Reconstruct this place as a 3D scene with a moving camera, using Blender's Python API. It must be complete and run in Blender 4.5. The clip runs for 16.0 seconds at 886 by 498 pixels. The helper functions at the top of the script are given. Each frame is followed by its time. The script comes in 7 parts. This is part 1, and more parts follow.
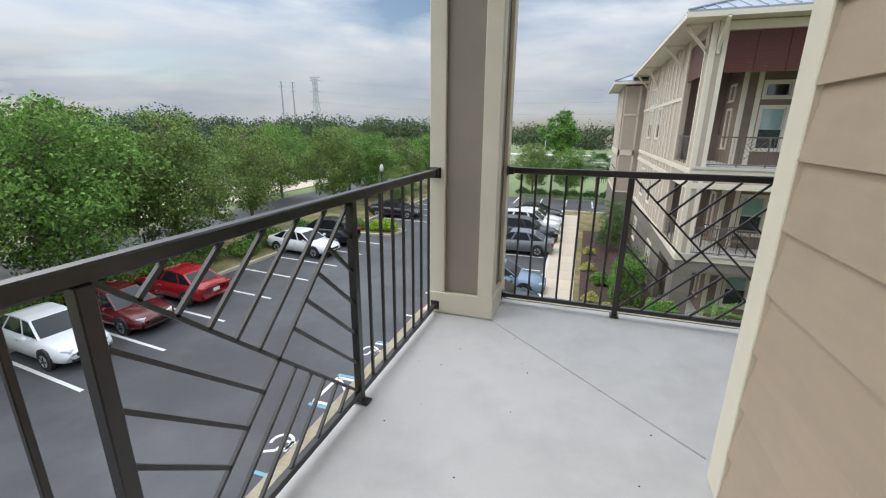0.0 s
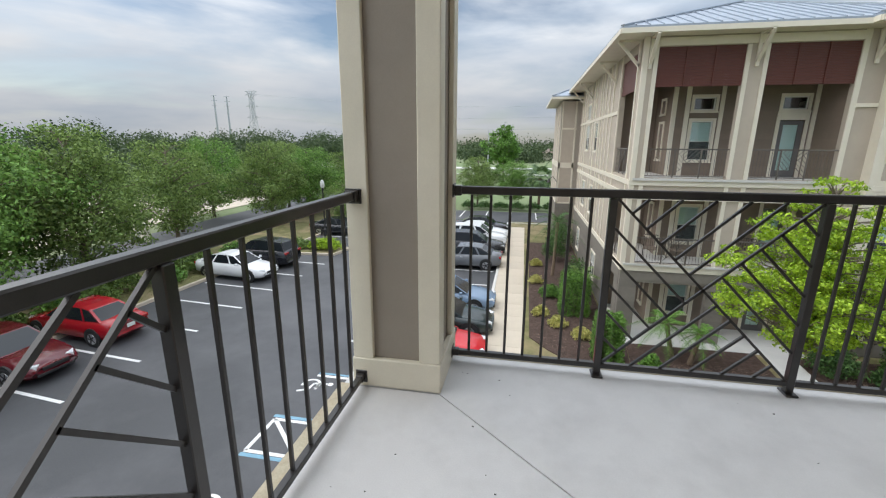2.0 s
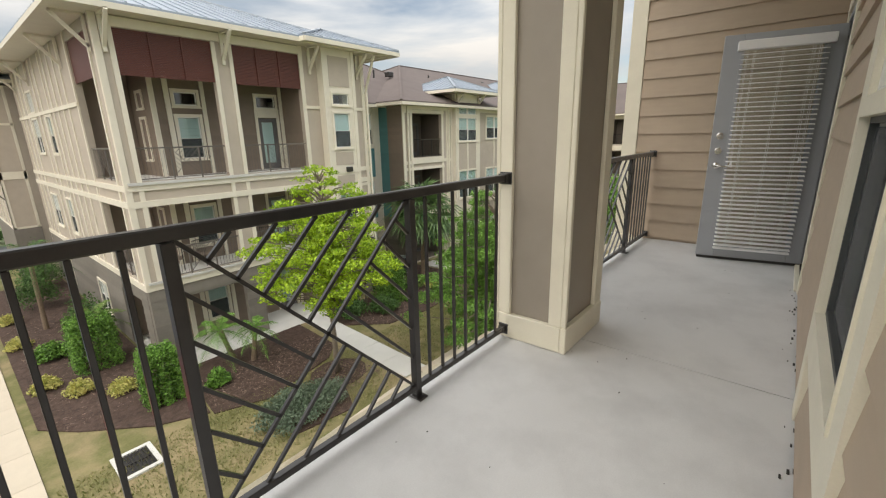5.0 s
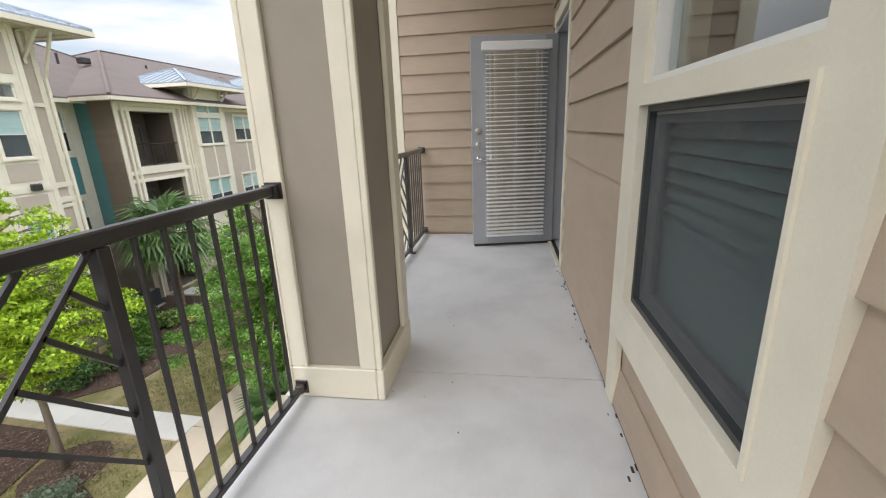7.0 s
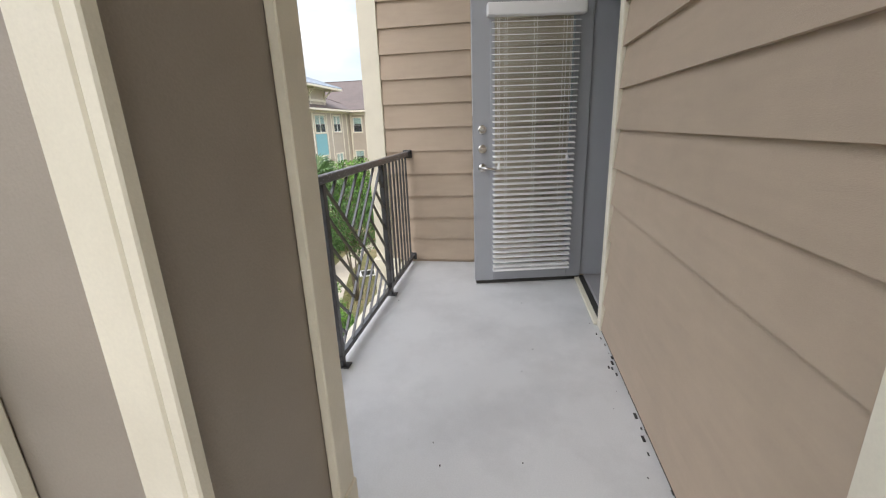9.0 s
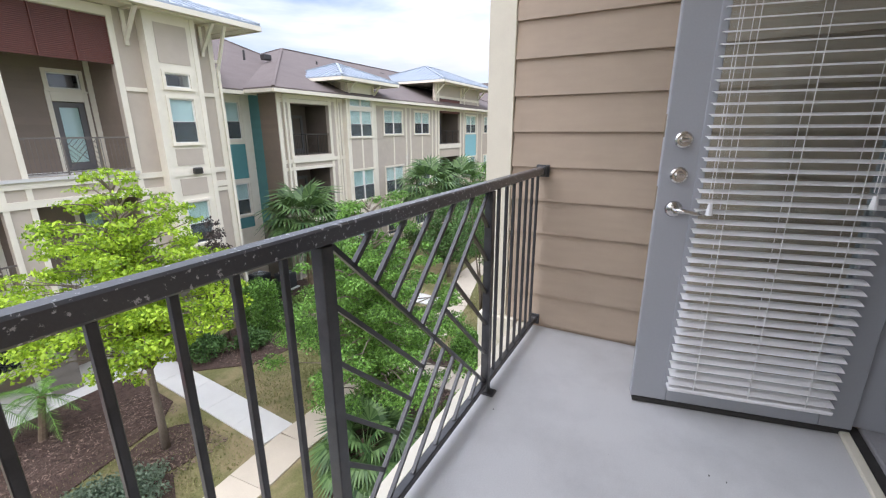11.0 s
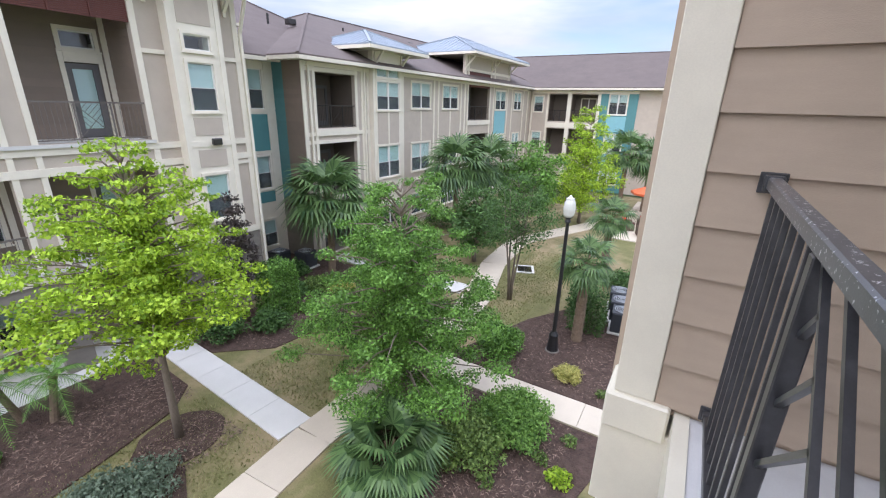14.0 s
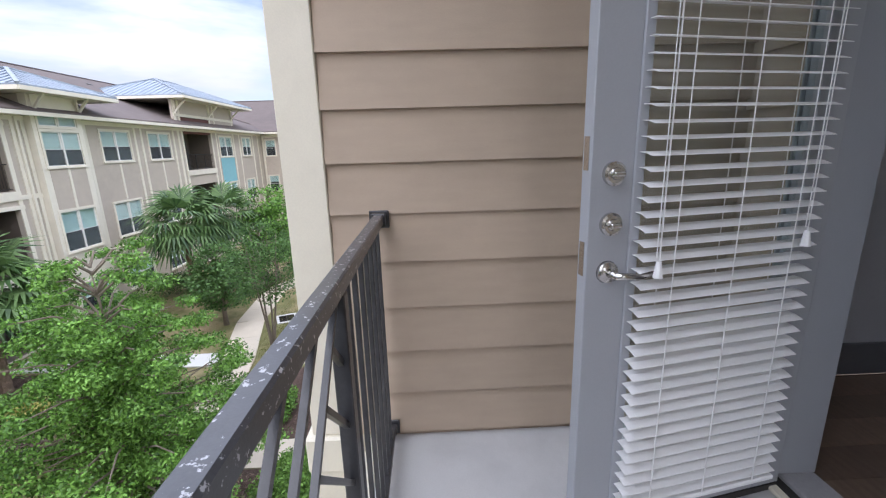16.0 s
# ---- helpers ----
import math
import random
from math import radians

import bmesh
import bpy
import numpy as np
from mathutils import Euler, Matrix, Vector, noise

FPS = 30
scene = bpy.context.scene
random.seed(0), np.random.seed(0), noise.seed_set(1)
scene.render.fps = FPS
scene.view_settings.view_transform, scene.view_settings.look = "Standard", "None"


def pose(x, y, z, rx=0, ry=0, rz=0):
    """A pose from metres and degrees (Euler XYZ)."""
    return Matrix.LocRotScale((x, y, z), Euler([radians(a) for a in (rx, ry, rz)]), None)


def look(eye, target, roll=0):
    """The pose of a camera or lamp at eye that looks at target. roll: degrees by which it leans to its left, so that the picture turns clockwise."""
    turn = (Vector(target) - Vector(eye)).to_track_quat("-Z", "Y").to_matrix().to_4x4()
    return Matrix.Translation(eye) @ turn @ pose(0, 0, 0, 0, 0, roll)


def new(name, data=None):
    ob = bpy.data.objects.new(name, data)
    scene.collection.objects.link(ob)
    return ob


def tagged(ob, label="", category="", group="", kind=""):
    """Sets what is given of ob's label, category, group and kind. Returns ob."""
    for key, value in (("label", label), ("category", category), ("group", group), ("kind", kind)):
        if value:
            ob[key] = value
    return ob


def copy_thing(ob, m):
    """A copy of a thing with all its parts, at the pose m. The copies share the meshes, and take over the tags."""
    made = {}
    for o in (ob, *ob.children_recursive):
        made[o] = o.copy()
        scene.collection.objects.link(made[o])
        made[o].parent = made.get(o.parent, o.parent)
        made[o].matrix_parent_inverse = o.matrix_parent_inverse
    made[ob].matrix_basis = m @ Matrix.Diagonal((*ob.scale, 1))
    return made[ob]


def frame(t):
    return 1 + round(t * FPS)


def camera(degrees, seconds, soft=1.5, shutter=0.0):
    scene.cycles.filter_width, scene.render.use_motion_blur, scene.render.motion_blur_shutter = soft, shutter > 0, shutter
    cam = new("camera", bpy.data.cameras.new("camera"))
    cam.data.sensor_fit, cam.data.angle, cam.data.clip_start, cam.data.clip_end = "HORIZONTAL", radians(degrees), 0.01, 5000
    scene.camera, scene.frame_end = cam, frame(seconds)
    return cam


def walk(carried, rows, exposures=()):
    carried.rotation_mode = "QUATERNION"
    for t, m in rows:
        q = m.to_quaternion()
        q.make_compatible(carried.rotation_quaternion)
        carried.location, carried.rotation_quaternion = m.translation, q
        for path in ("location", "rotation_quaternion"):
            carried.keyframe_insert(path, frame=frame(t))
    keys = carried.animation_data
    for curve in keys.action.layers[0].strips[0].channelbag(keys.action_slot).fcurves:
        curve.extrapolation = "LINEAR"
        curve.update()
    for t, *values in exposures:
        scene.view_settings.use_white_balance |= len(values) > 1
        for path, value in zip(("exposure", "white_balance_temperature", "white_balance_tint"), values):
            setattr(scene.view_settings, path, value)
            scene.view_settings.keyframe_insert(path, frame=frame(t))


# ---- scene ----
cam = camera(93.1, 16.0, soft=1.2)
PATH = [
    (0, (0.515, -2.712, 1.314), (-0.08, -0.885, 0.76), 0.6),
    (0.5, (0.457, -2.511, 1.315), (-0.117, -0.678, 0.76), 1.1),
    (1, (0.416, -2.327, 1.293), (-0.141, -0.481, 0.763), 0.7),
    (1.5, (0.384, -2.104, 1.276), (-0.099, -0.232, 0.763), 0.7),
    (2, (0.377, -1.908, 1.273), (0.015, -0.003, 0.784), 0.3),
    (2.5, (0.319, -1.716, 1.277), (0.151, 0.216, 0.79), -0.0),
    (3, (0.302, -1.518, 1.263), (0.408, 0.416, 0.765), -0.4),
    (3.5, (0.344, -1.345, 1.264), (0.784, 0.538, 0.754), -0.7),
    (4, (0.375, -1.189, 1.259), (1.182, 0.565, 0.737), -0.9),
    (4.5, (0.421, -1.041, 1.273), (1.592, 0.494, 0.748), -1.3),
    (5, (0.459, -0.935, 1.269), (1.946, 0.299, 0.751), -1.2),
    (5.2, (0.462, -0.923, 1.27), (2.046, 0.184, 0.756), -1.2),
    (7.3, (1.092, -0.586, 1.249), (2.998, -0.332, 0.699), -2.2),
    (7.5, (1.195, -0.572, 1.257), (3.102, -0.329, 0.707), -2.1),
    (8, (1.468, -0.54, 1.27), (3.374, -0.306, 0.71), -1.7),
    (8.2, (1.615, -0.541, 1.266), (3.521, -0.308, 0.705), -2.0),
    (10.3, (2.969, -0.48, 1.254), (4.78, 0.159, 0.695), -1.0),
    (10.5, (3.104, -0.433, 1.269), (4.888, 0.281, 0.712), -0.8),
    (11, (3.412, -0.316, 1.255), (5.106, 0.599, 0.714), -0.2),
    (11.5, (3.66, -0.15, 1.265), (5.254, 0.94, 0.746), 0.4),
    (11.7, (3.707, -0.04, 1.274), (5.276, 1.089, 0.76), 0.2),
    (12, (3.848, 0.122, 1.286), (5.378, 1.305, 0.775), 0.5),
    (12.5, (4.018, 0.302, 1.283), (5.537, 1.49, 0.754), 1.0),
    (13, (4.102, 0.442, 1.282), (5.647, 1.576, 0.709), 1.5),
    (13.5, (4.111, 0.561, 1.274), (5.69, 1.618, 0.651), 1.7),
    (14, (4.141, 0.593, 1.245), (5.767, 1.562, 0.6), 1.5),
    (14.5, (4.13, 0.55, 1.258), (5.826, 1.406, 0.632), 0.8),
    (15, (4.101, 0.472, 1.293), (5.887, 1.175, 0.735), -0.2),
    (15.5, (4.11, 0.365, 1.304), (6.002, 0.783, 0.81), -1.1),
    (16, (4.256, 0.163, 1.302), (6.198, 0.106, 0.829), -1.7),
]
EXPOSURES = [(0, 0.14, 6500, 10), (3.0, 0.14, 6600, 10), (5.2, 0.30, 7400, 11), (7.5, 0.70, 6750, 13), (8.2, 0.76, 6780, 13), (10.3, 0.74, 6450, 16), (11.5, 0.64, 6200, 18), (12.5, 0.54, 6050, 19), (14.5, 0.54, 6050, 19), (16, 0.62, 6100, 18)]
walk(cam, [(t, look(eye, aim, roll)) for t, eye, aim, roll in PATH], EXPOSURES)

# ---- world and light ----
SUN_AZ, SUN_EL = radians(266), radians(41)
world = bpy.data.worlds.new("sky")
scene.world = world
world.use_nodes = True
wn, wl = world.node_tree.nodes, world.node_tree.links
wn.clear()
w_out = wn.new("ShaderNodeOutputWorld")
w_sky = wn.new("ShaderNodeTexSky")
w_sky.sky_type = 'NISHITA'
w_sky.sun_disc = False
w_sky.sun_elevation, w_sky.sun_rotation = SUN_EL, SUN_AZ
w_bg = wn.new("ShaderNodeBackground")
w_bg.inputs["Strength"].default_value = 0.10
w_cl = wn.new("ShaderNodeBackground")
w_cl.inputs["Strength"].default_value = 1.0
w_tc = wn.new("ShaderNodeTexCoord")
w_map = wn.new("ShaderNodeMapping")
w_map.inputs["Scale"].default_value = (1.1, 1.1, 5.0)
w_map.inputs["Rotation"].default_value = (0.12, -0.06, 0.5)
w_n1 = wn.new("ShaderNodeTexNoise")
w_n1.inputs["Scale"].default_value = 1.7
w_n1.inputs["Detail"].default_value = 9
w_n1.inputs["Roughness"].default_value = 0.52
w_n1.inputs["Distortion"].default_value = 0.35
w_r1 = wn.new("ShaderNodeMapRange")
w_r1.inputs["From Min"].default_value, w_r1.inputs["From Max"].default_value = 0.34, 0.56
w_n2 = wn.new("ShaderNodeTexNoise")
w_n2.inputs["Scale"].default_value = 3.1
w_n2.inputs["Detail"].default_value = 8
w_r2 = wn.new("ShaderNodeValToRGB")
w_r2.color_ramp.elements[0].position, w_r2.color_ramp.elements[0].color = 0.30, (0.58, 0.67, 0.79, 1)
w_r2.color_ramp.elements[1].position, w_r2.color_ramp.elements[1].color = 0.66, (0.90, 0.93, 0.97, 1)
w_mix = wn.new("ShaderNodeMixShader")
w_sep = wn.new("ShaderNodeSeparateXYZ")
w_up = wn.new("ShaderNodeMapRange")            # an overcast sky is about three times brighter overhead than at the horizon
w_up.inputs["To Min"].default_value, w_up.inputs["To Max"].default_value = 0.54, 3.4
wl.new(w_tc.outputs["Generated"], w_sep.inputs["Vector"])
w_pow = wn.new("ShaderNodeMath")
w_pow.operation = 'POWER'
w_pow.use_clamp = True
w_pow.inputs[1].default_value = 1.35
wl.new(w_sep.outputs["Z"], w_pow.inputs[0])
wl.new(w_pow.outputs[0], w_up.inputs["Value"])
wl.new(w_up.outputs["Result"], w_cl.inputs["Strength"])
wl.new(w_tc.outputs["Generated"], w_map.inputs["Vector"])
wl.new(w_map.outputs["Vector"], w_n1.inputs["Vector"])
wl.new(w_map.outputs["Vector"], w_n2.inputs["Vector"])
wl.new(w_n1.outputs[0], w_r1.inputs["Value"])
wl.new(w_n2.outputs[0], w_r2.inputs["Fac"])
wl.new(w_r2.outputs["Color"], w_cl.inputs["Color"])
wl.new(w_sky.outputs["Color"], w_bg.inputs["Color"])
wl.new(w_r1.outputs["Result"], w_mix.inputs["Fac"])
wl.new(w_bg.outputs["Background"], w_mix.inputs[1])
wl.new(w_cl.outputs["Background"], w_mix.inputs[2])
wl.new(w_mix.outputs["Shader"], w_out.inputs["Surface"])

sun_data = bpy.data.lights.new("sun", 'SUN')
sun_data.energy, sun_data.angle, sun_data.color = 1.3, radians(80), (1.0, 0.95, 0.88)
sun = new("sun", sun_data)
sun_dir = Vector((math.sin(SUN_AZ) * math.cos(SUN_EL), math.cos(SUN_AZ) * math.cos(SUN_EL), math.sin(SUN_EL)))
sun.rotation_euler = sun_dir.to_track_quat("Z", "Y").to_euler()
sun.location = (0, 0, 40)


# ---- materials ----
def material(name, base, rough=0.6, scale=8.0, vary=0.12, bump=0.15, fine=90.0, metal=0.0, stain=None, stain_scale=1.2,
             stain_amount=0.3, stain_lo=0.45, stain_hi=0.72, random_vary=0.0, spec=0.5, coat=0.0, stretch=(1, 1, 1), bump_dist=0.004, island=False):
    m = bpy.data.materials.new(name)
    m.use_nodes = True
    n, l = m.node_tree.nodes, m.node_tree.links
    b = n["Principled BSDF"]
    b.inputs["Roughness"].default_value = rough
    b.inputs["Metallic"].default_value = metal
    b.inputs["Specular IOR Level"].default_value = spec
    b.inputs["Coat Weight"].default_value = coat
    tc = n.new("ShaderNodeTexCoord")
    mp = n.new("ShaderNodeMapping")
    mp.inputs["Scale"].default_value = stretch
    l.new(tc.outputs["Object"], mp.inputs["Vector"])
    n1 = n.new("ShaderNodeTexNoise")
    n1.inputs["Scale"].default_value, n1.inputs["Detail"].default_value = scale, 5
    n2 = n.new("ShaderNodeTexNoise")
    n2.inputs["Scale"].default_value, n2.inputs["Detail"].default_value = fine, 3
    l.new(mp.outputs["Vector"], n1.inputs["Vector"])
    l.new(mp.outputs["Vector"], n2.inputs["Vector"])
    add = n.new("ShaderNodeMath")
    add.operation = 'ADD'
    l.new(n1.outputs[0], add.inputs[0])
    l.new(n2.outputs[0], add.inputs[1])
    mr = n.new("ShaderNodeMapRange")
    mr.inputs["From Min"].default_value, mr.inputs["From Max"].default_value = 0.6, 1.4
    mr.inputs["To Min"].default_value, mr.inputs["To Max"].default_value = 1 - vary, 1 + vary
    l.new(add.outputs[0], mr.inputs["Value"])
    value = mr.outputs["Result"]
    if random_vary:
        src = n.new("ShaderNodeNewGeometry").outputs["Random Per Island"] if island else n.new("ShaderNodeObjectInfo").outputs["Random"]
        m2 = n.new("ShaderNodeMapRange")
        m2.inputs["To Min"].default_value, m2.inputs["To Max"].default_value = 1 - random_vary, 1 + random_vary
        l.new(src, m2.inputs["Value"])
        mu = n.new("ShaderNodeMath")
        mu.operation = 'MULTIPLY'
        l.new(value, mu.inputs[0])
        l.new(m2.outputs["Result"], mu.inputs[1])
        value = mu.outputs[0]
    hsv = n.new("ShaderNodeHueSaturation")
    hsv.inputs["Color"].default_value = (*base, 1)
    l.new(value, hsv.inputs["Value"])
    colour = hsv.outputs["Color"]
    if stain:
        n3 = n.new("ShaderNodeTexNoise")
        n3.inputs["Scale"].default_value, n3.inputs["Detail"].default_value = stain_scale, 6
        n3.inputs["Roughness"].default_value = 0.65
        l.new(tc.outputs["Object"], n3.inputs["Vector"])
        r3 = n.new("ShaderNodeMapRange")
        r3.inputs["From Min"].default_value, r3.inputs["From Max"].default_value = stain_lo, stain_hi
        r3.inputs["To Max"].default_value = stain_amount
        l.new(n3.outputs[0], r3.inputs["Value"])
        mx = n.new("ShaderNodeMix")
        mx.data_type = 'RGBA'
        l.new(r3.outputs["Result"], mx.inputs["Factor"])
        l.new(colour, mx.inputs["A"])
        mx.inputs["B"].default_value = (*stain, 1)
        colour = mx.outputs["Result"]
    l.new(colour, b.inputs["Base Color"])
    if bump:
        bp = n.new("ShaderNodeBump")
        bp.inputs["Strength"].default_value, bp.inputs["Distance"].default_value = bump, bump_dist
        l.new(add.outputs[0], bp.inputs["Height"])
        l.new(bp.outputs["Normal"], b.inputs["Normal"])
    return m


def glass_material(name, tint=(0.9, 0.95, 0.95), rough=0.02):
    m = bpy.data.materials.new(name)
    m.use_nodes = True
    n, l = m.node_tree.nodes, m.node_tree.links
    n.clear()
    out = n.new("ShaderNodeOutputMaterial")
    mix = n.new("ShaderNodeMixShader")
    lw = n.new("ShaderNodeLayerWeight")
    lw.inputs["Blend"].default_value = 0.5
    pw = n.new("ShaderNodeMath")
    pw.operation, pw.inputs[1].default_value = 'POWER', 4.0
    fr = n.new("ShaderNodeMath")
    fr.operation, fr.inputs[1].default_value, fr.inputs[2].default_value = 'MULTIPLY_ADD', 0.85, 0.08
    l.new(lw.outputs["Facing"], pw.inputs[0])
    l.new(pw.outputs[0], fr.inputs[0])
    tr = n.new("ShaderNodeBsdfTransparent")
    tr.inputs["Color"].default_value = (*tint, 1)
    gl = n.new("ShaderNodeBsdfGlossy")
    gl.inputs["Roughness"].default_value = rough
    l.new(fr.outputs[0], mix.inputs["Fac"])
    l.new(tr.outputs["BSDF"], mix.inputs[1])
    l.new(gl.outputs["BSDF"], mix.inputs[2])
    l.new(mix.outputs["Shader"], out.inputs["Surface"])
    return m


def leaf_material(name, dark, light, rough=0.5, through_light=0.35):
    m = bpy.data.materials.new(name)
    m.use_nodes = True
    n, l = m.node_tree.nodes, m.node_tree.links
    b = n["Principled BSDF"]
    out = n["Material Output"]
    b.inputs["Roughness"].default_value = rough
    b.inputs["Specular IOR Level"].default_value = 0.35
    geo = n.new("ShaderNodeNewGeometry")
    tc = n.new("ShaderNodeTexCoord")
    ns = n.new("ShaderNodeTexNoise")
    ns.inputs["Scale"].default_value, ns.inputs["Detail"].default_value = 1.3, 3
    l.new(tc.outputs["Object"], ns.inputs["Vector"])
    av = n.new("ShaderNodeMath")
    av.operation = 'ADD'
    l.new(geo.outputs["Random Per Island"], av.inputs[0])
    l.new(ns.outputs[0], av.inputs[1])
    mr = n.new("ShaderNodeMapRange")
    mr.inputs["From Min"].default_value, mr.inputs["From Max"].default_value = 0.35, 1.35
    l.new(av.outputs[0], mr.inputs["Value"])
    mx = n.new("ShaderNodeMix")
    mx.data_type = 'RGBA'
    mx.inputs["A"].default_value, mx.inputs["B"].default_value = (*dark, 1), (*light, 1)
    l.new(mr.outputs["Result"], mx.inputs["Factor"])
    l.new(mx.outputs["Result"], b.inputs["Base Color"])
    tl = n.new("ShaderNodeBsdfTranslucent")
    l.new(mx.outputs["Result"], tl.inputs["Color"])
    ms = n.new("ShaderNodeMixShader")
    ms.inputs["Fac"].default_value = through_light
    l.new(b.outputs["BSDF"], ms.inputs[1])
    l.new(tl.outputs["BSDF"], ms.inputs[2])
    l.new(ms.outputs["Shader"], out.inputs["Surface"])
    return m


M_FLOOR = material("painted_concrete", (0.60, 0.60, 0.595), 0.6, 2.5, 0.06, 0.12, 160, stain=(0.42, 0.42, 0.42), stain_scale=2.3, stain_amount=0.5)
M_SIDING = material("tan_siding", (0.435, 0.342, 0.256), 0.6, 5, 0.06, 0.25, 140, random_vary=0.035, stretch=(1, 1, 6), stain=(0.24, 0.19, 0.15), stain_scale=2.2, stain_amount=0.18)
M_TRIM = material("cream_trim", (0.73, 0.685, 0.56), 0.5, 6, 0.05, 0.15, 160, stain=(0.48, 0.43, 0.33), stain_scale=2.5, stain_amount=0.22)
M_PANEL = material("taupe_panel", (0.31, 0.27, 0.225), 0.6, 6, 0.06, 0.2, 180, stain=(0.19, 0.165, 0.14), stain_scale=2.0, stain_amount=0.2)
M_RAIL = material("bronze_metal", (0.020, 0.0175, 0.0165), 0.30, 20, 0.2, 0.06, 260, spec=0.55, coat=0.15, stain=(0.05, 0.046, 0.044), stain_scale=9, stain_amount=0.3)
M_SASHG = material("grey_sash_paint", (0.33, 0.325, 0.33), 0.45, 8, 0.1, 0.05)
M_SHADEG = material("grey_green_blind", (0.32, 0.39, 0.36), 0.5, 8, 0.1, 0.05)
# paler, bluer copy of the bronze: paints in open sky light on the bars
M_RAILC = material("skylit_bronze_metal", (0.030, 0.030, 0.033), 0.36, 20, 0.2, 0.06, 260, spec=0.7, coat=0.15, stain=(0.11, 0.112, 0.12), stain_scale=9, stain_amount=0.4)
# sky gleam put into the grey-blue base; white spots lie on the metal
M_RAILTOP = material("skylit_spotted_bronze_metal", (0.066, 0.070, 0.080), 0.34, 20, 0.2, 0.06, 260, spec=0.9, coat=0.15, stain=(0.62, 0.63, 0.66), stain_scale=75, stain_amount=0.95, stain_lo=0.60, stain_hi=0.63)
M_EDGE = material("rusty_flashing", (0.47, 0.42, 0.30), 0.6, 12, 0.2, 0.2, 120, stain=(0.25, 0.15, 0.07), stain_scale=7, stain_amount=0.5)
M_DARK = material("dark_joint", (0.035, 0.033, 0.03), 0.85, 20, 0.2, 0.1)
M_DOOR = material("grey_door", (0.36, 0.375, 0.40), 0.4, 4, 0.04, 0.08, 200)
M_DOORF = material("dark_grey_door", (0.13, 0.125, 0.125), 0.45, 4, 0.05, 0.08)
M_BLIND = material("white_blind", (0.87, 0.87, 0.87), 0.4, 8, 0.02, 0.03)
M_STEEL = material("satin_nickel", (0.62, 0.60, 0.57), 0.22, 30, 0.05, 0.03, metal=1.0)
M_GLASS = glass_material("window_glass")
M_SCREEN = material("insect_screen", (0.045, 0.05, 0.052), 0.5, 30, 0.1, 0.1)
M_CEIL = material("soffit_paint", (0.66, 0.62, 0.54), 0.6, 5, 0.05, 0.1)
M_ROOMW = material("room_paint", (0.50, 0.51, 0.53), 0.6, 4, 0.04, 0.06)
M_WOODF = material("dark_plank_floor", (0.14, 0.095, 0.066), 0.45, 6, 0.3, 0.15, 60, random_vary=0.2, stretch=(1, 8, 1))
M_BASEB = material("grey_baseboard", (0.13, 0.135, 0.145), 0.45, 6, 0.04, 0.05)

M_WALLB = material("greige_stucco_panel", (0.50, 0.435, 0.36), 0.65, 3, 0.07, 0.25, 60, stain=(0.32, 0.27, 0.21), stain_scale=0.7, stain_amount=0.2)
M_CREAMB = material("cream_board", (0.77, 0.72, 0.605), 0.55, 4, 0.05, 0.15, 80, stain=(0.55, 0.49, 0.38), stain_scale=1.1, stain_amount=0.2)
M_SIDB = material("brown_lap_siding", (0.215, 0.167, 0.13), 0.62, 4, 0.07, 0.2, 80, random_vary=0.05, island=True)
M_TEAL = material("teal_siding", (0.085, 0.24, 0.25), 0.55, 4, 0.08, 0.2, 80, random_vary=0.05, island=True)
M_AQUA = material("aqua_panel", (0.22, 0.47, 0.52), 0.55, 4, 0.08, 0.2, 80)
M_STONE = material("grey_block", (0.20, 0.18, 0.155), 0.75, 5, 0.12, 0.4, 50, random_vary=0.1, island=True)
M_RED = material("rust_red_louver", (0.115, 0.032, 0.022), 0.5, 5, 0.1, 0.1, 80)
M_METALR = material("galvalume_roof", (0.36, 0.41, 0.47), 0.42, 1.2, 0.12, 0.1, 20, metal=0.75)
M_SHINGLE = material("brown_shingle", (0.135, 0.108, 0.10), 0.85, 1.2, 0.14, 0.5, 9, stretch=(1, 1, 3), stain=(0.09, 0.075, 0.07), stain_scale=0.5, stain_amount=0.4)
M_SASH = material("white_vinyl", (0.76, 0.75, 0.70), 0.4, 8, 0.03, 0.05)
M_SHADE = material("window_blind_cloth", (0.62, 0.75, 0.73), 0.6, 3, 0.06, 0.1, 60, stretch=(1, 1, 12))
# low base colour paints in the gloom of unlit rooms
M_INSIDE = material("room_gloom_colour", (0.11, 0.105, 0.10), 0.8, 3, 0.1, 0.1)
M_ASPHALT = material("asphalt", (0.062, 0.064, 0.069), 0.62, 0.35, 0.25, 0.35, 40, stain=(0.125, 0.125, 0.132), stain_scale=0.25, stain_amount=0.7)
M_PAINT = material("road_paint", (0.74, 0.74, 0.72), 0.6, 6, 0.12, 0.1, 40)
M_BLUEP = material("blue_road_paint", (0.18, 0.35, 0.46), 0.6, 6, 0.2, 0.1, 40)
M_WALK = material("beige_concrete", (0.56, 0.49, 0.39), 0.75, 1.5, 0.08, 0.25, 60, random_vary=0.04, stain=(0.42, 0.36, 0.28), stain_scale=0.6, stain_amount=0.3)
M_WALKW = material("pale_concrete", (0.62, 0.61, 0.58), 0.75, 1.5, 0.06, 0.25, 60, random_vary=0.03, stain=(0.48, 0.47, 0.44), stain_scale=0.8, stain_amount=0.3)
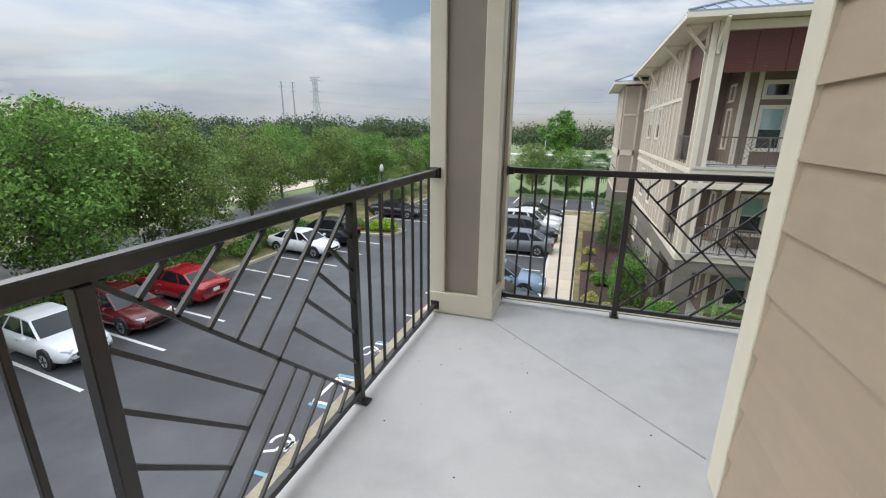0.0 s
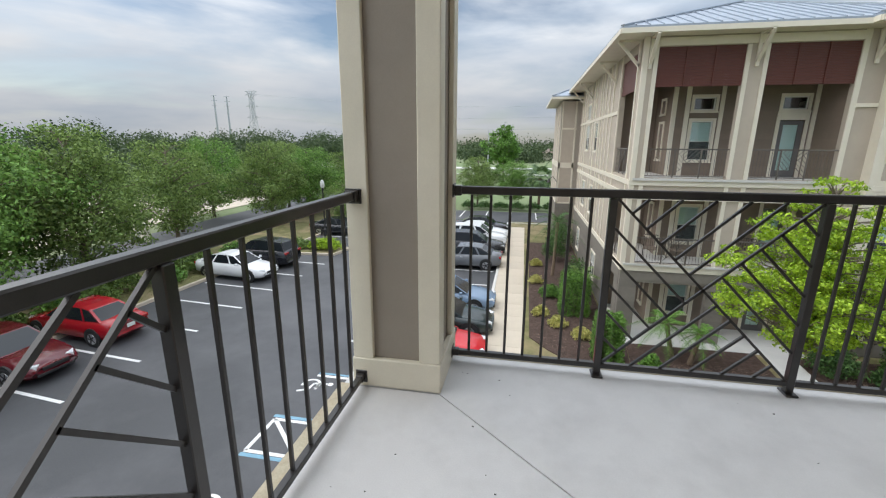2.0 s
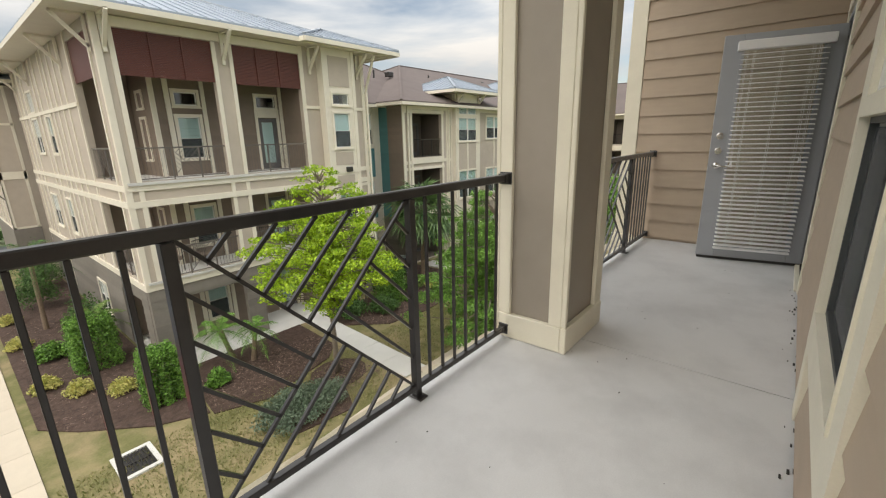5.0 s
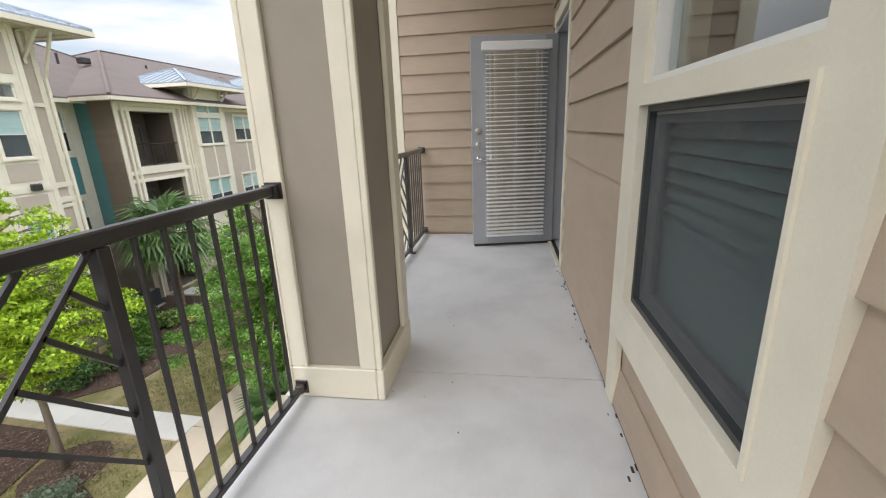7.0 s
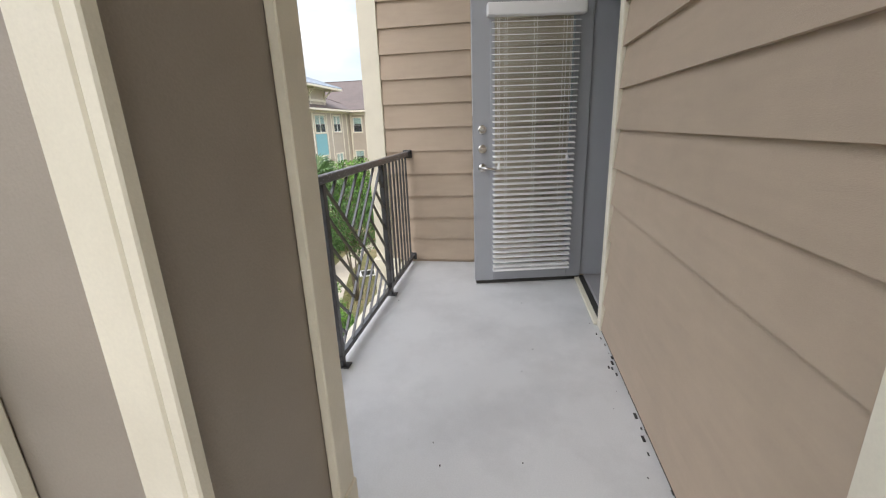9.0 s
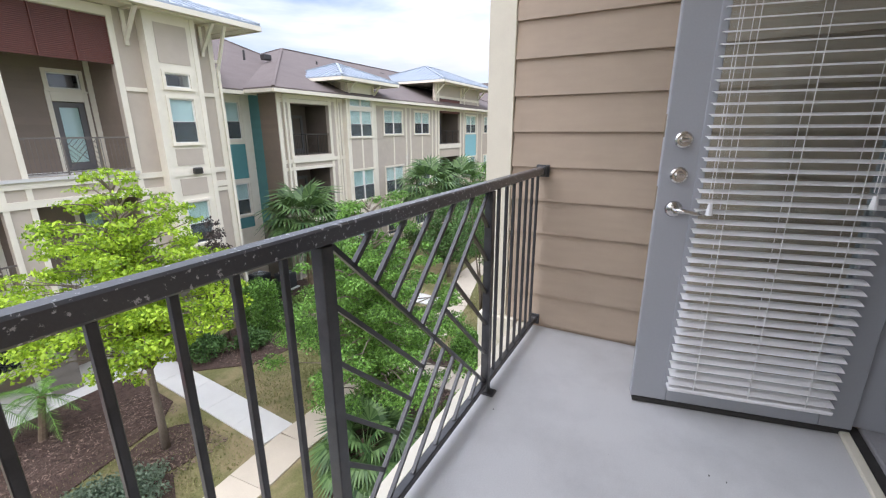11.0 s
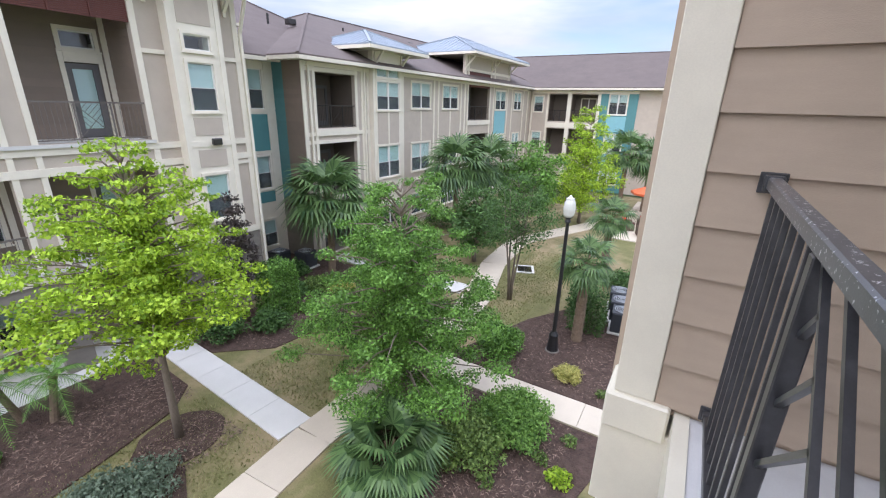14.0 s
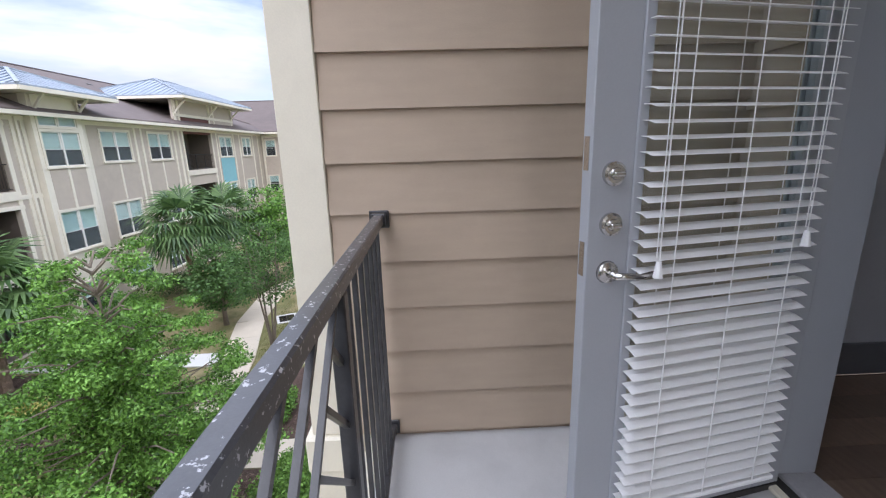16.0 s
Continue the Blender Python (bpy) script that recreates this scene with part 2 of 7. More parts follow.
M_GRASS = material("lawn_soil", (0.155, 0.15, 0.055), 0.9, 1.1, 0.3, 0.6, 25, stain=(0.37, 0.27, 0.17), stain_scale=0.55, stain_amount=0.9, bump_dist=0.03)
M_MULCH = material("bark_mulch", (0.07, 0.042, 0.032), 0.95, 9, 0.55, 1.0, 40, stain=(0.15, 0.10, 0.078), stain_scale=6.0, stain_amount=0.6, bump_dist=0.04)
M_FIELD = material("far_field", (0.17, 0.23, 0.10), 0.95, 0.05, 0.25, 0.2, 2, stain=(0.30, 0.27, 0.18), stain_scale=0.02, stain_amount=0.7)
M_BARK = material("grey_bark", (0.19, 0.155, 0.12), 0.9, 9, 0.3, 0.7, 50, stretch=(1, 1, 0.3), bump_dist=0.02)
M_PALMB = material("palm_trunk_bark", (0.20, 0.145, 0.10), 0.95, 12, 0.35, 0.8, 50, bump_dist=0.02)
M_LIME = leaf_material("lime_leaves", (0.085, 0.19, 0.01), (0.46, 0.64, 0.05), 0.5, 0.26)
M_GREEN = leaf_material("fresh_green_leaves", (0.013, 0.050, 0.007), (0.19, 0.38, 0.065), 0.5, 0.14)
M_LOTG = leaf_material("lot_tree_leaves", (0.035, 0.095, 0.018), (0.23, 0.41, 0.085), 0.6, 0.25)
M_LOTO = leaf_material("lot_tree_olive_leaves", (0.045, 0.092, 0.022), (0.26, 0.37, 0.10), 0.6, 0.25)
M_DEEP = leaf_material("deep_green_leaves", (0.014, 0.042, 0.012), (0.10, 0.20, 0.05), 0.62, 0.10)
M_OLIVE = leaf_material("olive_green_leaves", (0.022, 0.055, 0.012), (0.20, 0.30, 0.07), 0.6, 0.12)
M_FROND = leaf_material("palm_frond_leaves", (0.02, 0.06, 0.02), (0.14, 0.235, 0.08), 0.38, 0.18)
M_FARLEAF = leaf_material("far_wood_leaves", (0.035, 0.065, 0.03), (0.085, 0.125, 0.05), 0.7, 0.2)
M_SILVER = leaf_material("grey_green_leaves", (0.07, 0.11, 0.07), (0.19, 0.25, 0.17), 0.5, 0.25)
M_YELLOW = leaf_material("yellow_variegated_leaves", (0.22, 0.26, 0.04), (0.72, 0.66, 0.24), 0.5, 0.3)
M_PURPLE = leaf_material("dark_red_leaves", (0.035, 0.03, 0.028), (0.10, 0.08, 0.07), 0.5, 0.2)


def screen_material(name, cover):
    """Fine dark wire mesh: lets the share 1 - cover of the light through."""
    m = bpy.data.materials.new(name)
    m.use_nodes = True
    n, l = m.node_tree.nodes, m.node_tree.links
    mix, tr = n.new("ShaderNodeMixShader"), n.new("ShaderNodeBsdfTransparent")
    n["Principled BSDF"].inputs["Base Color"].default_value = (0.05, 0.056, 0.06, 1)
    n["Principled BSDF"].inputs["Roughness"].default_value = 0.7
    mix.inputs["Fac"].default_value = cover
    l.new(tr.outputs["BSDF"], mix.inputs[1])
    l.new(n["Principled BSDF"].outputs["BSDF"], mix.inputs[2])
    l.new(mix.outputs["Shader"], n["Material Output"].inputs["Surface"])
    return m


M_MESH, M_MESH2 = screen_material("screen_mesh", 0.42), screen_material("dense_screen_mesh", 0.55)
M_RAILF = material("dull_bronze_metal", (0.15, 0.13, 0.115), 0.45, 20, 0.15, 0.1)
# siding brown, darkened to paint in the shade inside the wing porches
M_PORCH = material("porch_shade_brown", (0.13, 0.105, 0.085), 0.65, 4, 0.08, 0.2, 80)


# ---- mesh helpers ----
class Geo:
    """Gathers plain solids for one mesh; m places them."""

    def __init__(self, m=None):
        self.v, self.f, self.m = [], [], m or Matrix.Identity(4)

    def add(self, verts, faces):
        k = len(self.v)
        flip = self.m.determinant() < 0
        self.v += [tuple(self.m @ Vector(p)) for p in verts]
        self.f += [tuple(k + i for i in (reversed(q) if flip else q)) for q in faces]
        return self

    def box(self, x0, x1, y0, y1, z0, z1, c=0.0):
        x0, x1, y0, y1, z0, z1 = min(x0, x1), max(x0, x1), min(y0, y1), max(y0, y1), min(z0, z1), max(z0, z1)
        if c <= 0:
            return self.add([(x0, y0, z0), (x1, y0, z0), (x1, y1, z0), (x0, y1, z0), (x0, y0, z1), (x1, y0, z1), (x1, y1, z1), (x0, y1, z1)],
                            [(0, 3, 2, 1), (4, 5, 6, 7), (0, 1, 5, 4), (1, 2, 6, 5), (2, 3, 7, 6), (3, 0, 4, 7)])
        bm = bmesh.new()
        bmesh.ops.create_cube(bm, size=1.0)
        for v in bm.verts:
            v.co = ((x0 + x1) / 2 + v.co.x * (x1 - x0), (y0 + y1) / 2 + v.co.y * (y1 - y0), (z0 + z1) / 2 + v.co.z * (z1 - z0))
        bmesh.ops.bevel(bm, geom=bm.edges[:], offset=min(c, 0.45 * min(x1 - x0, y1 - y0, z1 - z0)), segments=1, affect='EDGES')
        bm.verts.index_update()
        self.add([v.co[:] for v in bm.verts], [[v.index for v in q.verts] for q in bm.faces])
        bm.free()
        return self

    def prism(self, pts, z0, z1):
        n = len(pts)
        self.add([(x, y, z0) for x, y in pts] + [(x, y, z1) for x, y in pts],
                 [tuple(range(n - 1, -1, -1)), tuple(range(n, 2 * n))] + [(i, (i + 1) % n, n + (i + 1) % n, n + i) for i in range(n)])
        return self

    def bar(self, a, b, w, d, up=(0, 0, 1)):
        """A square bar from a to b."""
        a, b = Vector(a), Vector(b)
        t = (b - a).normalized()
        s = t.cross(Vector(up))
        s = s.normalized() if s.length > 1e-4 else Vector((1, 0, 0))
        u = s.cross(t)
        c = [(-1, -1), (1, -1), (1, 1), (-1, 1)]
        self.add([a + s * (i * w / 2) + u * (j * d / 2) for i, j in c] + [b + s * (i * w / 2) + u * (j * d / 2) for i, j in c],
                 [(3, 2, 1, 0), (4, 5, 6, 7)] + [(i, (i + 1) % 4, 4 + (i + 1) % 4, 4 + i) for i in range(4)])
        return self

    def tube(self, pts, radii, n=10, closed=True):
        """A round tube through points, with a radius at each."""
        rings = []
        pts = [Vector(p) for p in pts]
        for i, p in enumerate(pts):
            t = (pts[min(i + 1, len(pts) - 1)] - pts[max(i - 1, 0)])
            t = t.normalized() if t.length > 1e-9 else Vector((0, 0, 1))
            s = t.cross(Vector((0.31, 0.94, 0.11))) if abs(t.z) > 0.8 else t.cross(Vector((0, 0, 1)))
            s.normalize()
            u = t.cross(s)
            rings.append([p + (s * math.cos(k * math.tau / n) + u * math.sin(k * math.tau / n)) * radii[i] for k in range(n)])
        vs = [q for r in rings for q in r]
        fs = [(i * n + k, i * n + (k + 1) % n, (i + 1) * n + (k + 1) % n, (i + 1) * n + k) for i in range(len(pts) - 1) for k in range(n)]
        if closed:
            fs += [tuple(range(n - 1, -1, -1)), tuple(range((len(pts) - 1) * n, len(pts) * n))]
        return self.add(vs, fs)

    def wall(self, u0, u1, z0, z1, holes, d0=0.0, d1=0.2):
        """A wall in local (u, d, z) with rectangular holes (u0, u1, z0, z1)."""
        us = sorted({u0, u1, *[min(max(h[i], u0), u1) for h in holes for i in (0, 1)]})
        for a, b in zip(us, us[1:]):
            cuts = sorted([(h[2], h[3]) for h in holes if h[0] < (a + b) / 2 < h[1]])
            z = z0
            for c, d in cuts:
                if c > z + 1e-4:
                    self.box(a, b, d0, d1, z, c)
                z = max(z, d)
            if z < z1 - 1e-4:
                self.box(a, b, d0, d1, z, z1)
        return self


def mesh(name, geo, mat, smooth=False):
    me = bpy.data.meshes.new(name)
    me.from_pydata(geo.v, [], geo.f)
    me.materials.append(mat)
    if smooth:
        me.polygons.foreach_set("use_smooth", [True] * len(me.polygons))
    me.update()
    return me


def part(name, geo, mat, parent, label="", smooth=False):
    """One mesh under a thing or under a part."""
    ob = new(name, geo if isinstance(geo, bpy.types.Mesh) else mesh(name, geo, mat, smooth))
    ob.parent = parent
    return tagged(ob, label) if label else ob


def thing(name, label, category, at=(0, 0, 0), group="", kind="", geo=None, mat=None, smooth=False):
    ob = new(name, mesh(name, geo, mat, smooth) if geo else None)
    ob.location = at
    return tagged(ob, label, category, group, kind)


def face_y(y0):
    """Local (u, d, z) for a wall that faces -y."""
    return Matrix.Translation((0, y0, 0))


def face_x(x0):
    """Local (u, d, z) for a wall that faces -x: u runs along y, d along x."""
    return Matrix(((0, 1, 0, x0), (1, 0, 0, 0), (0, 0, 1, 0), (0, 0, 0, 1)))


GROUND = -6.3
rng = np.random.default_rng(4)

# ---- balcony: floor, walls, ceiling ----
X_WALL, Y_WALL, X_END = 1.12, -1.13, 5.97
Y_BACK = -3.3
EDGE_X, EDGE_Y = -0.53, 0.47
floor = thing("floor", "light grey painted concrete balcony floor with saw-cut joints", "floor", kind="structure",
              geo=Geo().prism([(EDGE_X, Y_BACK), (X_WALL, Y_BACK), (X_WALL, Y_WALL), (X_END, Y_WALL), (X_END, EDGE_Y), (EDGE_X, EDGE_Y)], -0.32, -0.012), mat=M_DARK)
part("floor_slab", Geo().prism([(EDGE_X, Y_BACK), (X_WALL, Y_BACK), (X_WALL, Y_WALL + 0.122), (0.0, -0.008), (EDGE_X, -0.008)], -0.02, 0.0), M_FLOOR, floor)
part("floor_slab", Geo().prism([(X_WALL, Y_WALL + 0.134), (X_WALL + 0.002, Y_WALL), (2.892, Y_WALL), (2.892, EDGE_Y), (EDGE_X, EDGE_Y), (EDGE_X, 0.0), (0.0, 0.0)], -0.02, 0.0), M_FLOOR, floor)
part("floor_slab", Geo().prism([(2.899, Y_WALL), (X_END, Y_WALL), (X_END, EDGE_Y), (2.899, EDGE_Y)], -0.02, 0.0), M_FLOOR, floor)
part("edge_flashing", Geo().box(EDGE_X - 0.015, EDGE_X + 0.045, Y_BACK, -0.005, -0.2, 0.006), M_EDGE, floor, "rust-stained tan edge flashing")
part("edge_flashing", Geo().box(0.005, 2.62, EDGE_Y - 0.045, EDGE_Y + 0.015, -0.2, 0.006), M_EDGE, floor, "rust-stained tan edge flashing")
part("edge_flashing", Geo().box(3.15, X_END, EDGE_Y - 0.045, EDGE_Y + 0.015, -0.2, 0.006), M_TRIM, floor)
Z_CEIL = 3.9
thing("ceiling", "painted balcony soffit", "ceiling", kind="structure", mat=M_CEIL,
      geo=Geo().prism([(EDGE_X, Y_BACK), (X_WALL, Y_BACK), (X_WALL, Y_WALL), (X_END, Y_WALL), (X_END, EDGE_Y), (EDGE_X, EDGE_Y)], Z_CEIL, Z_CEIL + 0.2))

LAP = 0.203
lap_cache = {}


def siding(parent, m, u0, u1, z0, z1, holes=(), off=0.0):
    """Lap boards, each a part, bottom edge proud; split where holes cut them."""
    z = z0 + off - LAP if off else z0
    while z < z1 - 0.01:
        a, b = max(z, z0), min(z + LAP, z1)
        spans = [(u0, u1)]
        for h in holes:
            if h[2] < b - 0.01 and h[3] > a + 0.01:
                spans = [s for p, q in spans for s in ((p, min(q, h[0])), (max(p, h[1]), q)) if s[1] - s[0] > 0.01]
        for p, q in spans:
            g = Geo(m)
            g.add([(p, -0.024, a), (q, -0.024, a), (q, -0.003, b + 0.006), (p, -0.003, b + 0.006), (p, 0.004, a), (q, 0.004, a), (q, 0.004, b + 0.004), (p, 0.004, b + 0.004)],
                  [(0, 1, 2, 3), (4, 7, 6, 5), (0, 4, 5, 1), (3, 2, 6, 7), (0, 3, 7, 4), (1, 5, 6, 2)])
            part("siding_board", g, M_SIDING, parent)
        z += LAP


# window and door openings in the wall that faces the rail
WIN = (1.72, 2.60, 0.56, 1.305)
WIN_UP = (1.72, 2.60, 1.375, 2.15)
DOOR = (4.70, 5.62, 0.0, 2.15)

wall_west = thing("wall_west", "tan lap-sided wall with cream corner board", "wall", kind="structure", mat=M_SIDING,
                  geo=Geo().box(X_WALL + 0.004, X_WALL + 0.16, Y_BACK, Y_WALL - 0.17, 0, Z_CEIL))
# boards on the face that looks to -x
siding(wall_west, face_x(X_WALL), Y_BACK, Y_WALL - 0.1, 0.015, Z_CEIL)
part("corner_board", Geo().box(X_WALL - 0.026, X_WALL + 0.1, Y_WALL - 0.105, Y_WALL + 0.022, 0.004, Z_CEIL, 0.004), M_TRIM, wall_west, "cream painted corner board")

face_n = Matrix(((1, 0, 0, 0), (0, -1, 0, Y_WALL), (0, 0, 1, 0), (0, 0, 0, 1)))   # faces +y; d runs into the wall
wall_north = thing("wall_north", "tan lap-sided wall with a window and a doorway", "wall", kind="structure", mat=M_SIDING,
                   geo=Geo(face_n).wall(X_WALL + 0.1, 6.4, 0, Z_CEIL, [WIN, WIN_UP, DOOR], 0.004, 0.16))
siding(wall_north, face_n, X_WALL + 0.1, X_END, 0.02, Z_CEIL, [(1.57, 2.80, 0.36, 2.3), (2.69, 2.80, 0, 0.37), (1.57, 1.68, 0, 0.37), (DOOR[0] - 0.09, DOOR[1] + 0.09, 0, 2.30)], off=0.17)
# no board: a dark strip drawn in for the gap under the siding
part("foot_strip", Geo(face_n).box(X_WALL + 0.03, DOOR[0] - 0.09, -0.02, 0.0, 0.003, 0.02), M_DARK, wall_north)

wall_east = thing("wall_east", "tan lap-sided end wall with a wide cream corner board", "wall", kind="structure", mat=M_SIDING,
                  geo=Geo().box(X_END + 0.004, X_END + 0.16, Y_WALL, 0.56, -0.02, Z_CEIL))
siding(wall_east, face_x(X_END), Y_WALL, 0.566, 0.03, Z_CEIL)
part("corner_board", Geo().box(X_END - 0.028, X_END + 0.2, 0.568, 0.735, 0.035, Z_CEIL, 0.004), M_TRIM, wall_east, "cream painted corner board")
part("water_table", Geo().box(X_END - 0.055, X_END + 0.3, 0.50, 0.765, -0.15, 0.034, 0.01), M_TRIM, wall_east, "cream ledge under the corner board")
thing("wall_south", "plain tan wall closing the balcony", "wall", kind="structure", mat=M_SIDING, geo=Geo().box(EDGE_X, X_WALL + 0.16, Y_BACK - 0.15, Y_BACK - 0.003, -0.3, Z_CEIL))


# ---- columns ----
def column(x0, x1, y0, y1, label):
    ob = thing("column", label, "column", ((x0 + x1) / 2, (y0 + y1) / 2, 0))
    w, d = (x1 - x0) / 2, (y1 - y0) / 2
    part("panel", Geo().box(-w + 0.03, w - 0.03, -d + 0.03, d - 0.03, 0.004, Z_CEIL), M_PANEL, ob, "recessed taupe panels")
    cw = 0.11
    for sx in (-1, 1):
        for sy in (-1, 1):
            g = Geo()
            # on the second column one face has no board beside the corner
            g.box(sx * w, sx * (w - (0.03 if x0 > 1 and sx == sy == -1 else cw)), sy * d, sy * (d - 0.028), 0.165, Z_CEIL, 0.004)
            g.box(sx * w, sx * (w - 0.028), sy * (d - 0.029), sy * (d - cw), 0.165, Z_CEIL, 0.004)
            part("corner_board", g, M_TRIM, ob)
    for sy in (-1, 1):
        part("base_board", Geo().box(-w - 0.006, w + 0.006, sy * (d + 0.006), sy * (d - 0.03), 0.003, 0.165, 0.005), M_TRIM, ob)
    for sx in (-1, 1):
        part("base_board", Geo().box(sx * (w + 0.006), sx * (w - 0.03), -d + 0.031, d - 0.031, 0.003, 0.165, 0.005), M_TRIM, ob)
    return ob


column(-0.467, 0.0, 0.0, 0.467, "square cream-trimmed corner column with taupe panels")
column(2.633, 3.205, -0.045, 0.44, "square cream-trimmed column with taupe panels between two railings")


# ---- railings ----
def railing(label, m, posts, length, ends=(True, True), top_mat=None):
    """Runs along u from 0 to length; the bays between posts 0 and 1 carry the woven bars."""
    bars = M_RAILC if top_mat else M_RAIL       # the railing by the door has sky light mixed into its colour
    ob = thing("railing", label, "railing")
    top, low = 1.048, 0.06
    part("top_rail", Geo(m).box(0.012, length - 0.012, -0.020, 0.020, top - 0.042, top, 0.005), top_mat or M_RAIL, ob)
    part("bottom_rail", Geo(m).box(0.012, length - 0.012, -0.016, 0.016, low - 0.015, low + 0.015, 0.003), bars, ob)
    for e, on in zip((0, length), ends):
        if on:
            s = 1 if e == 0 else -1
            g = Geo(m)
            g.box(e + s * 0.001, e + s * 0.010, -0.04, 0.04, top - 0.06, top + 0.012, 0.003).box(e + s * 0.009, e + s * 0.05, -0.028, 0.028, top - 0.05, top + 0.004, 0.003)
            part("bracket", g, bars, ob)
            part("bracket", Geo(m).box(e + s * 0.001, e + s * 0.010, -0.032, 0.032, low - 0.035, low + 0.035, 0.003).box(e + s * 0.009, e + s * 0.045, -0.02, 0.02, low - 0.02, low + 0.02, 0.003), bars, ob)
    for u in posts:
        part("post", Geo(m).box(u - 0.019, u + 0.019, -0.019, 0.019, 0.010, top - 0.044, 0.003), bars, ob)
        part("post_foot", Geo(m).box(u - 0.03, u + 0.03, -0.05, 0.035, 0.001, 0.012, 0.003), bars, ob)
    bal = mesh("baluster", Geo().box(-0.0075, 0.0075, -0.0075, 0.0075, low + 0.014, top - 0.044, 0.002), bars)
    for a, b in ((0, posts[0]), (posts[1], length)):
        n = 7
        for i in range(n):
            u = a + (b - a) * (i + 1) / (n + 1)
            o = part("baluster", bal, bars, ob)
            o.location = (m @ Vector((u, 0, 0)))
    a, b, z0, z1 = posts[0] + 0.02, posts[1] - 0.02, low + 0.013, top - 0.044
    w, h = b - a, z1 - z0

    def bar(u0, v0, u1, v1):
        part("diagonal_bar", Geo(m).bar((a + w * u0, 0, z0 + h * v0), (a + w * u1, 0, z0 + h * v1), 0.013, 0.013, (0, 1, 0)), bars, ob)

    bar(0, 1, 1, 0)
    bar(0, 0, 0.5, 0.5)
    bar(0.5, 0.5, 1, 1)
    n = 5
    for i in range(1, n + 1):
        k = i / (n + 1)
        bar(k, 1, k / 2, 1 - k / 2)
        bar(k, 0, 0.5 + k / 2, 0.5 - k / 2)
        if i < n + 1:
            bar(0, k, k / 2, k / 2)
            bar(1, k, 0.5 + k / 2, 0.5 + k / 2)
    return ob


RAIL_Y = 0.368
railing("dark bronze metal railing with woven diagonal bars above the lawn", face_y(RAIL_Y), (0.835, 1.80), 2.63)
railing("dark bronze metal railing with woven diagonal bars beside the open door", Matrix.Translation((3.20, RAIL_Y, 0)), (0.895, 1.915), 2.75, top_mat=M_RAILTOP)
railing("dark bronze metal railing with woven diagonal bars above the parking lot", Matrix(((0, -1, 0, -0.425), (1, 0, 0, -3.29), (0, 0, 1, 0), (0, 0, 0, 1))), (1.10, 2.165), 3.29)

# ---- our building under and beyond the balcony ----
own = thing("lower_wall", "cream and tan lower storeys of the building under the balcony", "wall", kind="structure", mat=M_SIDING,
            geo=Geo().box(1.13, 9.0, -9.0, -1.2, GROUND, -0.33))
part("bay_wall", Geo().box(X_END + 0.03, 9.0, -1.19, 0.70, GROUND, -0.125), M_TRIM, own, "cream board-clad bay wall")
part("band_board", Geo().box(X_END - 0.03, 9.0, 0.40, 0.765, -0.62, -0.122, 0.006), M_TRIM, own)
for k in range(14):
    z = GROUND + 0.02 + 0.4 * k
    part("cladding_board", Geo().box(X_END - 0.004, 9.0, 0.36, 0.735, z, z + 0.386, 0.006), M_TRIM, own)
part("slab_fascia", Geo().box(3.15, X_END - 0.06, 0.43, 0.482, -0.30, -0.03, 0.004), M_TRIM, own)
part("slab_fascia", Geo().box(0.0, 2.63, 0.43, 0.482, -0.34, -0.21, 0.004), M_TRIM, own)
part("slab_fascia", Geo().box(EDGE_X - 0.012, EDGE_X + 0.03, Y_BACK, 0.0, -0.34, -0.21, 0.004), M_TRIM, own)
part("upper_wall", Geo().box(X_END + 0.2, 9.0, -1.19, 0.775, -0.05, 4.1).box(7.6, 9.0, -9, -1.2, -0.3, 4.1).box(1.06, 4.0, -9, -8.9, -0.3, 4.1), M_SIDING, own)

# ---- room behind the doorway, and the room behind the window ----
room = thing("room_floor", "dark wood plank floor inside the doorway", "floor", kind="structure", mat=M_DARK, geo=Geo().box(4.0, 6.3, -5.0, -1.30, -0.2, -0.012))
for i in range(13):
    for j in range(3):
        part("floor_plank", Geo().box(4.0 + 0.175 * i + 0.001, 4.0 + 0.175 * (i + 1) - 0.001, -5.0 + 1.22 * j + 0.1 * (i % 3) - 0.1, -5.0 + 1.22 * (j + 1) + 0.1 * (i % 3) - 0.102 if j < 2 else -1.30, -0.012, 0.0), M_WOODF, room)
# unseen opening added in the back wall so daylight brightens the room
room_wall = thing("room_wall", "pale grey painted room walls", "wall", kind="structure", mat=M_ROOMW,
                  geo=Geo().box(3.88, 4.0, -5.0, -1.30, 0, 2.8).box(6.3, 6.42, -5.0, -1.30, 0, 2.8).box(3.88, 4.3, -5.12, -5.0, 0, 2.8).box(6.1, 6.42, -5.12, -5.0, 0, 2.8).box(4.301, 6.099, -5.12, -5.0, 0, 0.8).box(4.301, 6.099, -5.12, -5.0, 2.3, 2.8).box(3.9, 6.4, -5.1, -1.30, 2.8, 2.9))
# grey baseboards of the room
part("foot_strip", Geo().box(6.282, 6.298, -4.99, -1.38, 0.002, 0.19, 0.004), M_BASEB, room_wall)
part("foot_strip", Geo().box(4.01, 6.27, -4.998, -4.98, 0.002, 0.19, 0.004), M_BASEB, room_wall)
